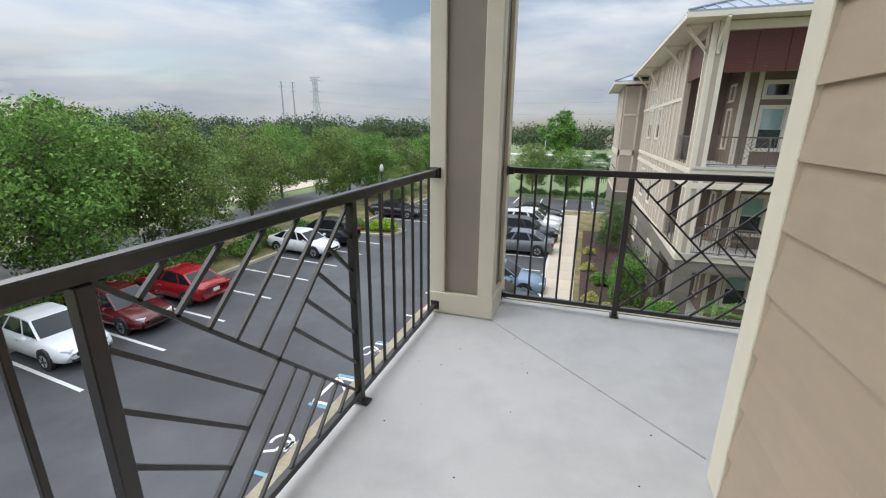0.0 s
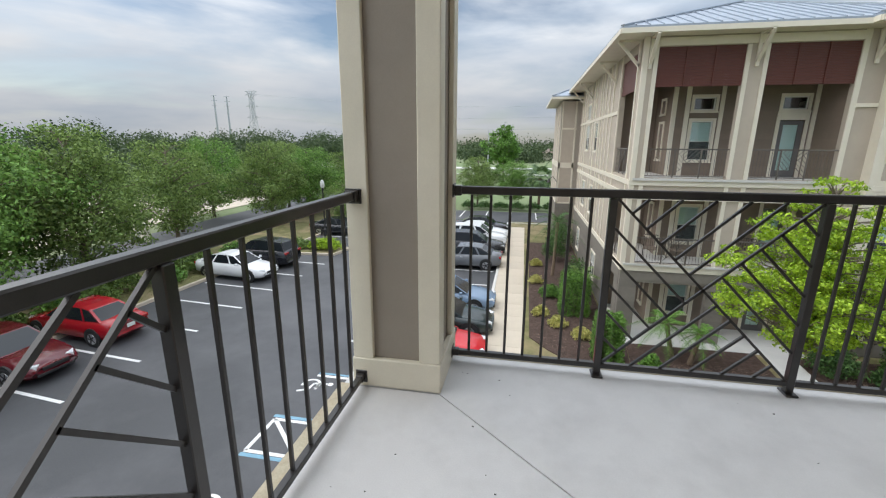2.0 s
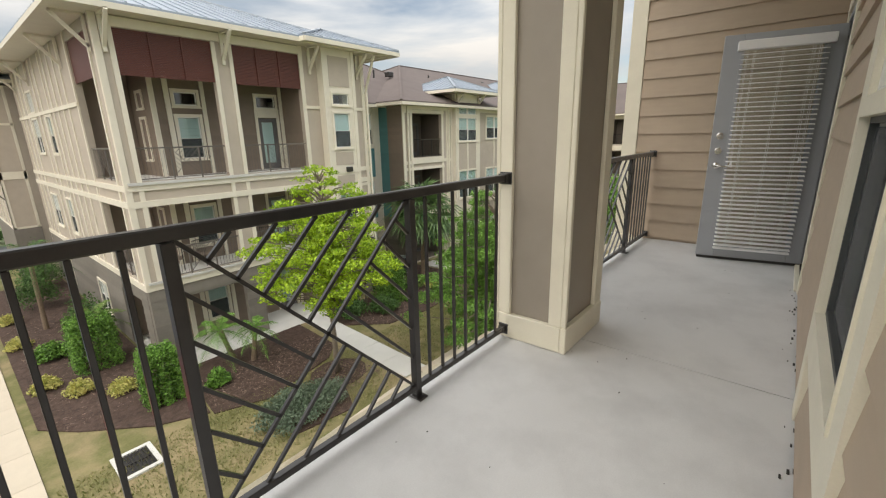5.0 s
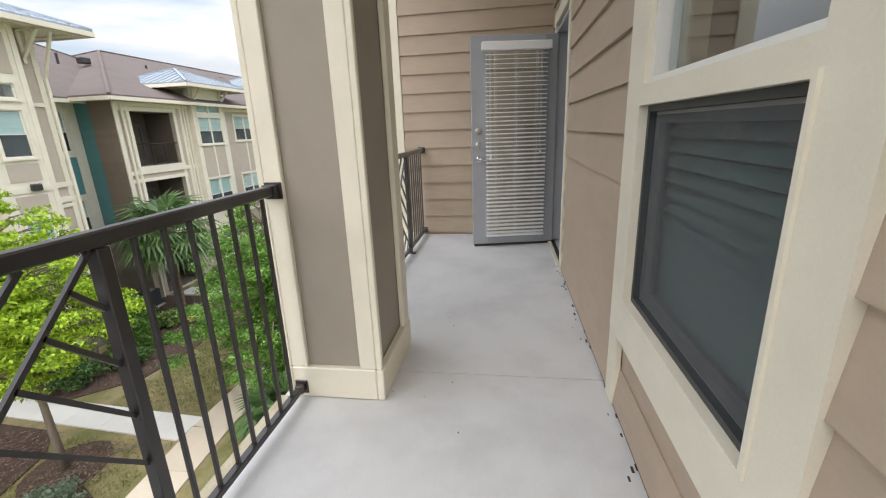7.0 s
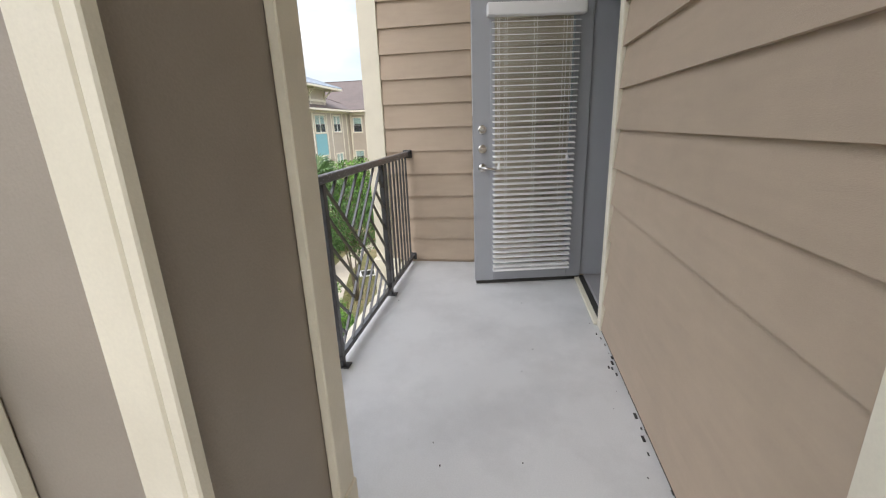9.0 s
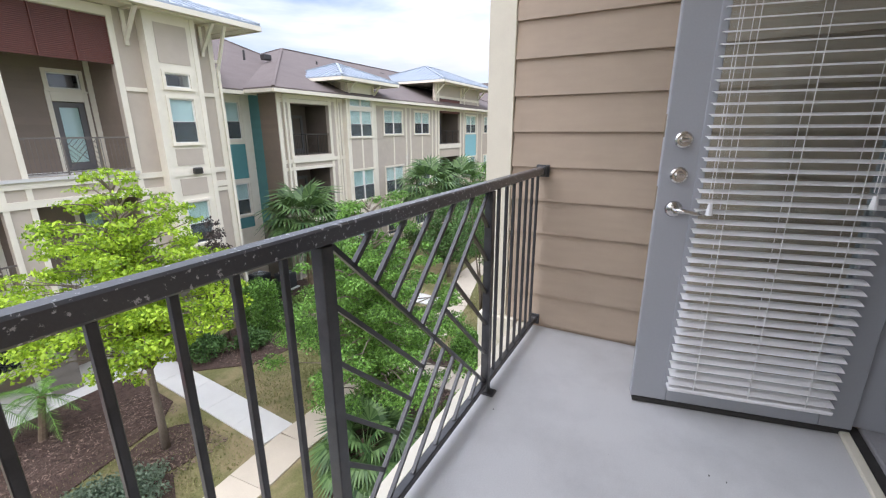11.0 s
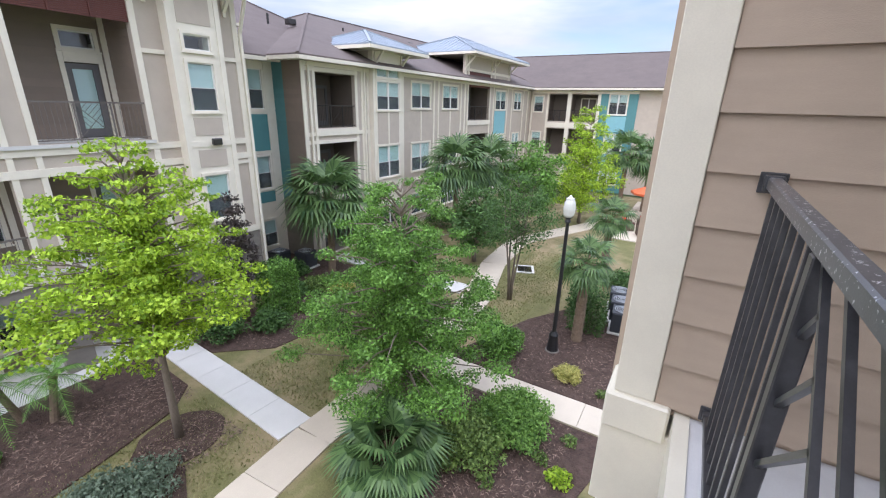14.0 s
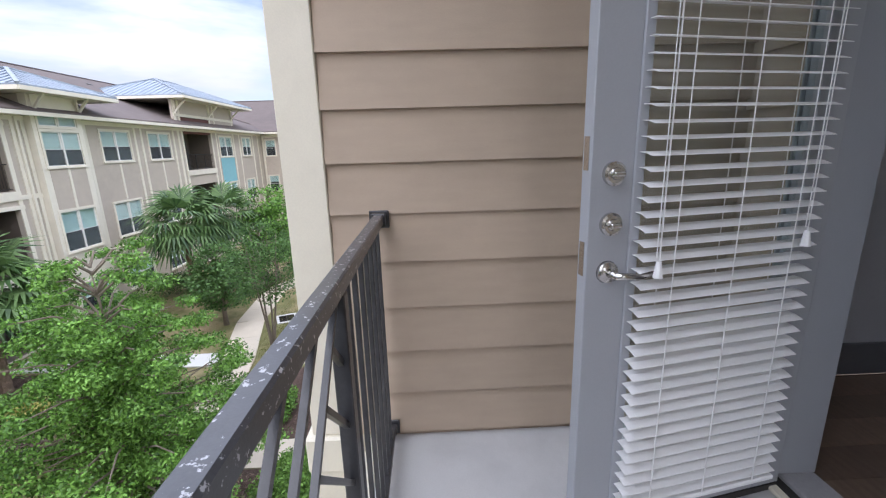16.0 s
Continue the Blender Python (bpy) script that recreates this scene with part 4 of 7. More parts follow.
for w, bl in zip(WINS, (0.96, 0, 0.96, 0)):
    far_window(tower, BAY if w[3] > -3.45 else TF, *w, blind=bl, rail=w[3] - w[2] > 0.6, trim=0.09)
boards(tower, BAY, [(11.50, 11.66, -3.45, 4.85), (12.98, 13.14, -3.45, 4.85), (11.662, 12.978, -0.20, -0.02)], d=-0.03)
part("wall_lamp", Geo(BAY).box(12.3, 12.62, -0.16, -0.018, -0.16, 0.06, 0.03), M_RAIL, tower, "dark wall light")
# downspout
part("downspout", Geo(TF).box(13.99, 14.08, -0.13, -0.045, GROUND, 3.4).bar((14.03, -0.09, 3.4), (14.03, -0.75, 4.8), 0.09, 0.09), M_CREAMB, tower)
# left face
LOPS = [(15.55, 18.1, Z3, 4.5), (15.55, 18.1, Z2, -0.72)]
LWIN = [(26.2, 27.6, 0.9, 2.4), (23.2, 24.1, 0.9, 2.4), (26.2, 27.6, -2.6, -1.1), (23.2, 24.1, -2.6, -1.1), (20.4, 21.7, -5.7, -4.4), (27.0, 28.2, -5.7, -4.4), (26.2, 27.6, 2.75, 3.6)]
part("side_wall", Geo(TL).wall(15.0, 31.0, -3.45, 4.9, LOPS + LWIN[:4] + LWIN[6:]), M_WALLB, tower)
part("side_base_wall", Geo(TL).wall(15.0, 31.0, GROUND, -3.45, LWIN[4:6] + [(15.7, 18.0, GROUND + 0.02, -3.98)]), M_STONE, tower, "grey block base wall")
lap_field(tower, TL, 15.0, 31.0, GROUND + 0.05, -3.47, M_STONE, LWIN[4:6] + [(15.7, 18.0, GROUND, -3.98)], 0.3, "block_course")
boards(tower, TL, [(u, u + 0.13, -3.45, 4.85) for u in (14.77, 15.4, 18.12, 19.5, 20.4, 21.3, 22.2, 22.9, 24.3, 25.2, 28.0, 29.0, 30.0)])
boards(tower, TL, [(14.77, 31.0, -0.20, -0.02), (14.77, 31.0, -0.72, -0.52), (14.77, 31.0, -3.47, -3.25), (18.2, 31.0, 2.52, 2.66)], d=-0.055)
for w in LWIN:
    far_window(tower, TL, *w, blind=0.5, trim=0.09, double=w[1] - w[0] > 1.0, rail=w[3] - w[2] > 1)
part("east_wall", Geo().box(13.75, 13.95, 15.0, 31.0, GROUND, 4.9), M_WALLB, tower)
part("north_wall", Geo().box(4.25, 13.95, 31.0, 31.2, GROUND, 4.9), M_WALLB, tower)
# porches
for zf, zc in ((Z3, 4.53), (Z2, -0.67), (GROUND + 0.03, -3.92)):
    part("porch_floor", Geo().box(4.45, 10.82, 15.0, 18.6, zf - 0.15, zf), M_WALKW, tower)
    part("porch_ceiling", Geo().box(4.45, 10.82, 15.0, 18.6, zc, zc + 0.1), M_CREAMB, tower)
    BW = face_y(16.4)
    zs = zf
    tall = zc - zf > 3.2
    door_h = (9.58, 10.40, zs, zs + 2.08)
    w1 = (6.58, 7.33, zs + 0.60, zs + 2.06)
    holes = [w1, door_h] + ([(6.58, 7.33, zs + 2.46, zs + 2.92), (9.58, 10.40, zs + 2.46, zs + 2.92)] if tall else [])
    part("porch_back_wall", Geo(BW).wall(5.85, 10.82, zs, zc, holes, 0.0, 0.12), M_SIDB, tower)
    lap_field(tower, BW, 5.85, 10.82, zs, zc, M_SIDB, holes)
    part("porch_side_wall", Geo().box(10.73, 10.84, 15.0, 16.4, zs, zc), M_SIDB, tower)
    lap_field(tower, face_x(10.73), 15.0, 16.4, zs, zc, M_SIDB)
    part("porch_inner_wall", Geo().box(5.85, 5.97, 16.52, 18.6, zs, zc), M_SIDB, tower)
    part("porch_end_wall", Geo().box(4.45, 5.84, 18.45, 18.6, zs, zc), M_SIDB, tower)
    boards(tower, BW, [(5.82, 5.98, zs, zc), (6.28, 6.44, zs, zc), (7.48, 7.62, zs, zc), (10.58, 10.72, zs, zc)], d=-0.06)
    far_window(tower, BW, *w1, blind=0.96, trim=0.1)
    if tall:
        far_window(tower, BW, *holes[2], blind=0, trim=0.1, rail=False)
        far_window(tower, BW, *holes[3], blind=0, trim=0.1, rail=False)
    far_window(tower, face_x(5.85), 17.2, 17.7, zs + 0.60, zs + 2.0, blind=0, trim=0.09)
    if tall:
        far_window(tower, face_x(5.85), 17.2, 17.7, zs + 2.4, zs + 2.9, blind=0, trim=0.09, rail=False)
    dr = part("porch_door", Geo(BW).wall(9.59, 10.39, zs + 0.02, zs + 2.06, [(9.74, 10.24, zs + 0.25, zs + 1.92)], 0.02, 0.07), M_DOORF, tower, "dark grey glazed porch door")
    part("door_pane", Geo(BW).box(9.74, 10.24, 0.04, 0.045, zs + 0.25, zs + 1.92), M_GLASS, dr).visible_shadow = False
    part("door_blind", Geo(BW).box(9.75, 10.23, 0.055, 0.075, zs + 0.26, zs + 1.91), M_SHADE, dr)
    boards(tower, BW, [(9.46, 9.578, zs, zs + 2.355), (10.402, 10.52, zs, zs + 2.355), (9.582, 10.398, zs + 2.09, zs + 2.36)] if tall else [(9.46, 9.58, zs, zs + 2.3), (10.40, 10.52, zs, zs + 2.3)], d=-0.045)
    if zf > GROUND + 1:
        for a, b in ((4.71, 7.41), (8.11, 10.71)):
            far_railing(tower, face_y(14.82), a, b, zf)
        far_railing(tower, face_x(4.31), 15.57, 18.08, zf)
for a, b in ((4.70, 7.42), (8.10, 10.72)):
    lo = part("louver_panel", Geo(TF).box(a, b, 0.07, 0.10, 3.62, 4.50), M_RED, tower, "rust-red sun screen")
    g = Geo(TF)
    for i in range(26):
        g.box(a, b, 0.03, 0.069, 3.22 + i * 0.049, 3.263 + i * 0.049)
    part("louver_slats", g, M_RED, lo)["kind"] = "stuff"
    for k in (1 / 3, 2 / 3):
        part("mullion", Geo(TF).box(a + (b - a) * k - 0.02, a + (b - a) * k + 0.02, -0.01, 0.028, 3.22, 4.50), M_RED, lo)
lo = part("louver_panel", Geo(TL).box(15.55, 18.1, 0.05, 0.09, 3.22, 4.50), M_RED, tower, "rust-red sun screen")
hip_roof(tower, 3.30, 14.75, 14.05, 31.9, 5.03, 7.1, M_METALR, True, run=5.7, label="grey standing-seam metal hip roof")
hip_roof(tower, 10.4, 15.3, 13.75, 20.0, 5.05, 5.95, M_METALR, True, label="grey standing-seam metal hip roof")
for u in (4.45, 7.76, 11.15, 13.55):
    bracket(tower, TF, u, 4.85, 0.8, 1.05)
for u in (15.2, 19.2, 26.0, 30.0):
    bracket(tower, TL, u, 4.85, 0.8, 1.05)

# the block behind the tower along the walk
rear = building("greige apartment block end with cream trim beyond the tower")
part("front_wall", Geo().box(2.9, 9.0, 31.6, 39.2, GROUND, 4.3), M_WALLB, rear)
RL, RF = face_x(2.9), face_y(31.6)
part("base_wall", Geo().box(2.84, 4.0, 31.55, 39.2, GROUND, -3.2), M_STONE, rear, "grey block base wall")
boards(rear, RF, [(2.86, 3.0, -3.2, 4.3), (3.85, 3.97, -3.2, 4.3), (2.86, 4.0, -0.5, -0.1), (2.86, 4.0, 2.3, 2.42), (2.86, 4.0, -3.25, -3.1)])
boards(rear, RL, [(31.56, 31.7, -3.2, 4.3), (33.1, 33.22, -3.2, 4.3), (35.1, 35.22, -3.2, 4.3), (31.6, 39.2, -0.5, -0.1), (31.6, 39.2, -3.25, -3.1)])
hip_roof(rear, 2.1, 9.5, 30.8, 39.25, 4.6, 6.2, M_METALR, True, label="grey standing-seam metal roof")
part("wall_lamp", Geo().tube([(2.9, 32.2, -1.6), (2.6, 32.2, -1.2), (2.3, 32.2, -1.4)], [0.03, 0.03, 0.03], 8).tube([(2.3, 32.2, -1.4), (2.3, 32.2, -1.65)], [0.05, 0.18], 10), M_RAIL, rear, "dark gooseneck wall light")

# long wing with shingle roof
wing = building("three-storey greige apartment wing with cream trim and a brown shingle roof")
NB, WS, WF = face_y(18.2), face_x(17.9), face_y(16.3)
WBAY = Matrix.Translation((0, -0.3, 0)) @ WF
NW = [(16.58, 17.28, 0.92, 2.60), (16.58, 17.28, -2.72, -1.2), (16.58, 17.28, -5.6, -4.3)]
part("recess_wall", Geo(NB).wall(13.95, 17.9, GROUND, 3.05, NW), M_CREAMB, wing)
for w in NW:
    far_window(wing, NB, *w, blind=0.9, trim=0.1)
boards(wing, NB, [(16.48, 17.38, -0.95, 0.68), (16.48, 17.38, -3.4, -2.88)], M_TEAL, "teal_panel", -0.03)
boards(wing, NB, [(16.30, 16.46, -3.4, 2.95), (17.40, 17.58, -3.4, 2.95), (16.46, 17.40, 0.70, 0.80), (16.46, 17.40, -1.08, -0.97)], d=-0.045)
part("side_wall", Geo(WS).wall(16.5, 18.2, GROUND, 3.05, []), M_SIDB, wing)
lap_field(wing, WS, 16.35, 17.5, -3.4, 3.05, M_SIDB)
lap_field(wing, WS, 17.5, 18.2, -3.4, 3.05, M_TEAL, name="teal_siding")
lap_field(wing, WS, 16.3, 18.2, GROUND, -3.4, M_STONE, (), 0.3, "block_course")
B1 = [(18.67, 21.3, 0.1, 2.58), (18.67, 21.3, -3.15, -0.62), (18.67, 21.3, GROUND + 0.02, -3.95)]
B2 = [(33.6, 37.3, 0.25, 3.7), (33.6, 37.3, -3.15, -0.8), (33.6, 37.3, GROUND + 0.02, -3.95)]
DWS = [(22.68, 24.62, z0, z1) for z0, z1 in ((0.97, 2.40), (-2.72, -0.98), (-5.6, -4.3))]
for u0, u1 in ((26.3, 28.35), (29.95, 32.0), (38.5, 40.6), (42.6, 44.3)):
    DWS += [(u0, u1, 1.08, 2.56), (u0, u1, -2.75, -1.05), (u0, u1, -5.6, -4.3)]
DWS.append((22.68, 24.62, 2.62, 3.3))
WTOP = 3.05
part("front_wall", Geo(WF).wall(17.9, 47.0, GROUND, WTOP, B1 + [h for h in B2 if h[3] < 3] + [(33.6, 37.3, 0.25, WTOP)] + DWS[:-1] + [(22.68, 24.62, 2.62, WTOP)]), M_WALLB, wing)
for i, w in enumerate(DWS):
    far_window(wing, WBAY if i < 3 or i == len(DWS) - 1 else WF, *w, blind=0.96 if i % 4 != 2 else 0.5, double=True, trim=0.1, rail=i < len(DWS) - 1)
part("bay", Geo(WF).wall(22.4, 24.95, GROUND, 3.9, DWS[:3] + [DWS[-1]], -0.3, -0.002), M_CREAMB, wing, "cream window bay")
part("bay_top", Geo(WF).box(22.4, 24.95, 0.0, 2.2, WTOP, 3.9), M_WALLB, wing)
part("bay_head", Geo(WF).box(32.9, 41.4, 0.0, 0.15, 3.905, 4.9), M_WALLB, wing)
part("bay_top", Geo(WF).wall(32.9, 41.4, WTOP, 3.9, [(33.6, 37.3, 0.25, 3.9)], 0.0, 0.15), M_WALLB, wing)
boards(wing, WF, [(17.88, 18.08, -3.4, 2.95), (18.5, 18.67, -3.4, 2.95), (21.3, 21.47, -3.4, 2.95), (21.75, 21.9, -3.4, 2.95), (22.2, 22.36, -3.4, 2.95), (25.3, 25.46, -3.4, 2.95), (28.75, 28.9, -3.4, 2.95), (29.3, 29.45, -3.4, 2.95), (32.4, 32.55, -3.4, 2.95),
                   (32.95, 33.15, -3.4, 4.8), (33.42, 33.6, -3.4, 4.8), (37.3, 37.46, -3.4, 4.8), (38.0, 38.15, -3.4, 4.8), (40.9, 41.05, -3.4, 4.8), (42.0, 42.15, -3.4, 2.95), (44.8, 44.95, -3.4, 2.95), (46.0, 46.15, -3.4, 2.95)])
boards(wing, WF, [(17.9, 22.4, -0.26, -0.08), (18.0, 21.5, 2.6, 2.78), (18.0, 21.5, -0.62, -0.46), (25.0, 33.0, -3.42, -3.22), (17.9, 46.9, 2.80, 2.98), (32.9, 41.2, 3.72, 3.9)], d=-0.05)
for u in (23.65, 27.32, 30.97):
    boards(wing, WBAY if u == 23.65 else WF, [(u - 0.06, u + 0.06, -0.9, 0.92)], d=-0.03)
for u0, u1 in ((22.7, 23.57), (23.73, 24.6)):
    part("inset_panel", Geo(WBAY).box(u0, u1, -0.015, -0.001, -0.86, 0.85), M_WALLB, wing)
boards(wing, WF, [(38.4, 40.7, -0.95, 0.95)], M_AQUA, "aqua_panel", -0.03)
for h in B1 + B2:
    a, b, c, d = h
    # porch box in a darkened brown that carries the recess shade
    pw = part("porch", Geo().box(a - 0.1, b + 0.1, 18.0, 18.15, c, d).box(a - 0.12, a, 16.5, 18.0, c, d).box(b, b + 0.12, 16.5, 18.0, c, d).box(a - 0.1, b + 0.1, 16.5, 18.1, c - 0.2, c - 0.002).box(a - 0.1, b + 0.1, 16.5, 18.1, d + 0.002, d + 0.1), M_PORCH, wing, "brown recessed porch with shade painted into its walls")
    far_window(wing, face_y(18.0), a + 0.5, a + 1.25, c + 0.6, c + 1.9, blind=0.4, trim=0.09)
    part("porch_door", Geo(face_y(18.0)).wall(b - 1.15, b - 0.3, c + 0.02, c + 2.0, [(b - 1.0, b - 0.45, c + 0.25, c + 1.85)], -0.05, -0.002), M_DOORF, wing, "dark grey glazed porch door")
    if c > -4:
        far_railing(wing, face_y(16.36), a + 0.01, b - 0.01, c, M_RAIL)
        part("slab_edge", Geo(WF).box(a - 0.15, b + 0.15, -0.08, -0.052, c - 0.36, c - 0.02), M_CREAMB, wing)
part("louver_panel", Geo(WF).box(33.6, 37.3, 0.03, 0.08, 2.65, 3.7), M_RED, wing, "rust-red sun screen")
hip_roof(wing, 17.25, 49.5, 15.65, 31.0, 3.2, 6.5, M_SHINGLE, False, label="brown asphalt shingle hip roof")
hip_roof(wing, 12.0, 27.5, 17.6, 33.0, 3.15, 7.2, M_SHINGLE, False, label="brown asphalt shingle hip roof")
hip_roof(wing, 21.2, 26.3, 15.1, 20.4, 4.05, 5.05, M_METALR, True, label="grey standing-seam metal roof")
hip_roof(wing, 32.4, 42.8, 15.2, 23.0, 4.98, 6.5, M_METALR, True, label="grey standing-seam metal roof")
for u in (22.55, 24.8):
    bracket(wing, WBAY, u, 3.9, 0.6, 0.8)
for u in (33.1, 37.4, 40.95):
    bracket(wing, WF, u, 4.8, 0.8, 0.95)
for x, y, z in ((19.6, 20.3, 5.1), (21.6, 21.0, 5.4), (25.5, 20.9, 5.35), (28.5, 21.3, 5.5), (34.0, 22.0, 5.8)):
    part("roof_vent", Geo().tube([(x, y, z - 0.2), (x, y, z + 0.28)], [0.06, 0.06], 8) if x in (19.6, 25.5) else Geo().box(x - 0.25, x + 0.25, y - 0.2, y + 0.2, z - 0.2, z + 0.12, 0.04), M_RAIL, wing)
part("dormer", Geo().box(15.3, 16.6, 18.6, 20.4, 3.2, 4.25), M_SIDB, wing)
part("dormer_roof", Geo().box(15.1, 16.8, 18.4, 20.6, 4.25, 4.36), M_CREAMB, wing)
part("downspout", Geo(WF).box(21.9, 21.99, -0.13, -0.05, GROUND, 2.95), M_CREAMB, wing)
part("downspout", Geo(WF).box(18.2, 18.29, -0.13, -0.05, GROUND, 2.95), M_CREAMB, wing)

# wing that closes the courtyard
far = building("tan and teal apartment wing under a brown shingle roof")
FF = face_x(47.0)
FO = [(9.8, 12.2, 0.1, 2.6), (9.8, 12.2, -3.1, -0.6), (12.6, 14.4, 0.1, 2.6), (12.6, 14.4, -3.1, -0.6), (7.2, 8.7, 0.9, 2.6), (7.2, 8.7, -2.6, -0.9), (15.0, 15.9, 0.95, 2.4), (15.0, 15.9, -2.5, -1.0), (7.2, 8.7, -5.5, -4.3)]
part("front_wall", Geo(FF).wall(-12.0, 16.3, GROUND, 3.05, FO), M_WALLB, far)
part("teal_wall", Geo(FF).wall(6.3, 9.5, GROUND, 3.0, FO, -0.08, -0.003), M_TEAL, far, "teal siding")
for w in FO[4:]:
    far_window(far, Matrix.Translation((-0.08 if w[0] < 9 else 0, 0, 0)) @ FF, *w, blind=0.4, double=w[1] - w[0] > 1, trim=0.1, rail=True)
boards(far, Matrix.Translation((-0.08, 0, 0)) @ FF, [(7.1, 8.8, -0.7, 0.7), (7.1, 8.8, -3.5, -2.75)], M_AQUA, "aqua_panel", -0.03)
boards(far, FF, [(9.5, 9.78, GROUND, 2.95), (12.22, 12.58, GROUND, 2.95), (14.42, 14.6, GROUND, 2.95), (16.05, 16.2, GROUND, 2.95)], d=-0.1)
boards(far, FF, [(9.6, 14.5, -0.5, -0.02), (6.3, 16.2, 2.66, 2.95)], d=-0.115)
for y0, y1 in ((9.8, 12.2), (12.6, 14.4)):
    for z0, z1 in ((0.1, 2.6), (-3.1, -0.6)):
        # same darkened brown, so the recess shade sits in the colour
        part("porch", Geo().box(48.6, 48.75, y0 - 0.1, y1 + 0.1, z0, z1).box(47.2, 48.6, y1, y1 + 0.1, z0, z1).box(47.2, 48.6, y0 - 0.1, y0, z0, z1).box(47.2, 48.6, y0, y1, z0 - 0.2, z0 - 0.002).box(47.2, 48.6, y0, y1, z1 + 0.002, z1 + 0.1), M_PORCH, far, "brown recessed porch with shade painted into its walls")
    far_railing(far, face_x(47.05), y0 + 0.02, y1 - 0.02, 0.1, M_RAIL)
far_window(far, face_x(48.6), 10.3, 11.6, 0.9, 2.2, blind=0, double=True, trim=0.1)
hip_roof(far, 46.2, 60.0, -13.0, 32.0, 3.2, 6.7, M_SHINGLE, False, label="brown asphalt shingle hip roof")

# ---- ground, lot, walks ----
GB = GROUND - 0.15
thing("ground", "open ground with far green and sandy fields", "ground", kind="structure", mat=M_FIELD, geo=Geo().add([(-900, -300, GB - 0.03), (900, -300, GB - 0.03), (900, 1500, GB - 0.03), (-900, 1500, GB - 0.03)], [(0, 1, 2, 3)]))
thing("lawn", "patchy green and brown courtyard lawn", "lawn", kind="structure", mat=M_GRASS, geo=Geo().box(0.66, 46, -9, 40, GB - 0.03, GROUND).box(-0.84, 0.66, 37.0, 40, GB - 0.03, GROUND))
thing("verge", "grass verge between lot and road", "lawn", kind="structure", mat=M_GRASS, geo=Geo().prism([(-24.6, -40), (-20.75, -40), (-16.95, 24.2), (-12.6, 24.6), (-12.2, 26.6), (-16.8, 27.2), (-15.0, 60), (-22.0, 60)], GB - 0.03, GROUND))
thing("parking_lot", "dark asphalt parking lot with worn grey patches", "parking lot", kind="structure", mat=M_ASPHALT, geo=Geo().prism([(-21.0, -40), (-1.0, -40), (-1.0, 39.5), (60, 39.5), (60, 47), (-16.0, 47)], GB - 0.02, GB + 0.02))
thing("road", "asphalt road beyond the verge", "road", kind="structure", mat=M_ASPHALT, geo=Geo().box(-31, -23.6, -60, 120, GB - 0.02, GB + 0.02))
k1 = thing("curb", "pale concrete curb along the parking lot", "curb", kind="structure", mat=M_WALK, geo=Geo().bar((-20.7, -40, GROUND - 0.07), (-16.88, 24.3, GROUND - 0.07), 0.17, 0.18).bar((-16.75, 27.1, GROUND - 0.07), (-14.9, 60, GROUND - 0.07), 0.17, 0.18)
           .bar((-16.95, 24.25, GROUND - 0.07), (-12.5, 24.65, GROUND - 0.07), 0.16, 0.18).bar((-12.5, 24.6, GROUND - 0.07), (-12.1, 26.6, GROUND - 0.07), 0.16, 0.18).bar((-12.1, 26.6, GROUND - 0.07), (-16.8, 27.15, GROUND - 0.07), 0.16, 0.18))
thing("curb", "pale concrete curb edge of the sidewalk", "curb", kind="structure", mat=M_WALKW, geo=Geo().box(-1.02, -0.86, -40, 39.4, GB, GROUND + 0.035, 0.02).box(-0.85, 46, 39.3, 39.45, GB, GROUND + 0.02, 0.02))
walk_1 = thing("sidewalk", "beige concrete sidewalk beside the parked cars", "sidewalk", kind="structure", mat=M_DARK, geo=Geo().box(-0.855, 0.655, -9, 36.9, GB, GROUND + 0.01))
slab_me = mesh("slab", Geo().box(-0.752, 0.752, -0.745, 0.745, -0.03, 0.04, 0.008), M_WALK)
for i in range(30):
    o = part("slab", slab_me, M_WALK, walk_1)
    o.location = (-0.10, -7.3 + 1.5 * i, GROUND)


def path(label, pts, width, mat, step=1.5):
    """A walk of single slabs along a line."""
    ob = thing("pathway", label, "path", kind="structure")
    for (xa, ya), (xb, yb) in zip(pts, pts[1:]):
        a, b = Vector((xa, ya, 0)), Vector((xb, yb, 0))
        e = (b - a).normalized()
        s = Vector((-e.y, e.x, 0)) * width / 2
        n = max(1, round((b - a).length / step))
        for i in range(n):
            p, q = a + (b - a) * (i / n) + e * 0.006, a + (b - a) * ((i + 1) / n) - e * 0.006
            part("slab", Geo().prism([(p - s)[:2], (q - s)[:2], (q + s)[:2], (p + s)[:2]], GB, GROUND + 0.045), mat, ob)
    return ob


path("pale new concrete path to the ground-floor porch", [(9.42, 7.78), (9.85, 14.2)], 0.92, M_WALKW, 1.35)
path("beige concrete walk across the courtyard", [(0.72, 6.7), (5.0, 6.95), (9.5, 7.24), (13.0, 7.2), (16.0, 7.05)], 1.05, M_WALK)
path("beige concrete walk across the courtyard", [(16.02, 7.05), (19.0, 7.6), (22.6, 8.6), (27.0, 9.0), (31.0, 7.2), (36.0, 5.0)], 1.2, M_WALK)
path("beige concrete side walk between planting beds", [(13.72, -1.0), (13.72, 6.5)], 1.02, M_WALK)
path("pale concrete walk along the wing", [(19.0, 8.3), (19.1, 15.8)], 1.0, M_WALKW)
thing("patio", "pale concrete patio in front of the ground floor", "patio", kind="structure", mat=M_WALKW, geo=Geo().box(4.4, 10.9, 14.22, 15.0, GB, GROUND + 0.025))
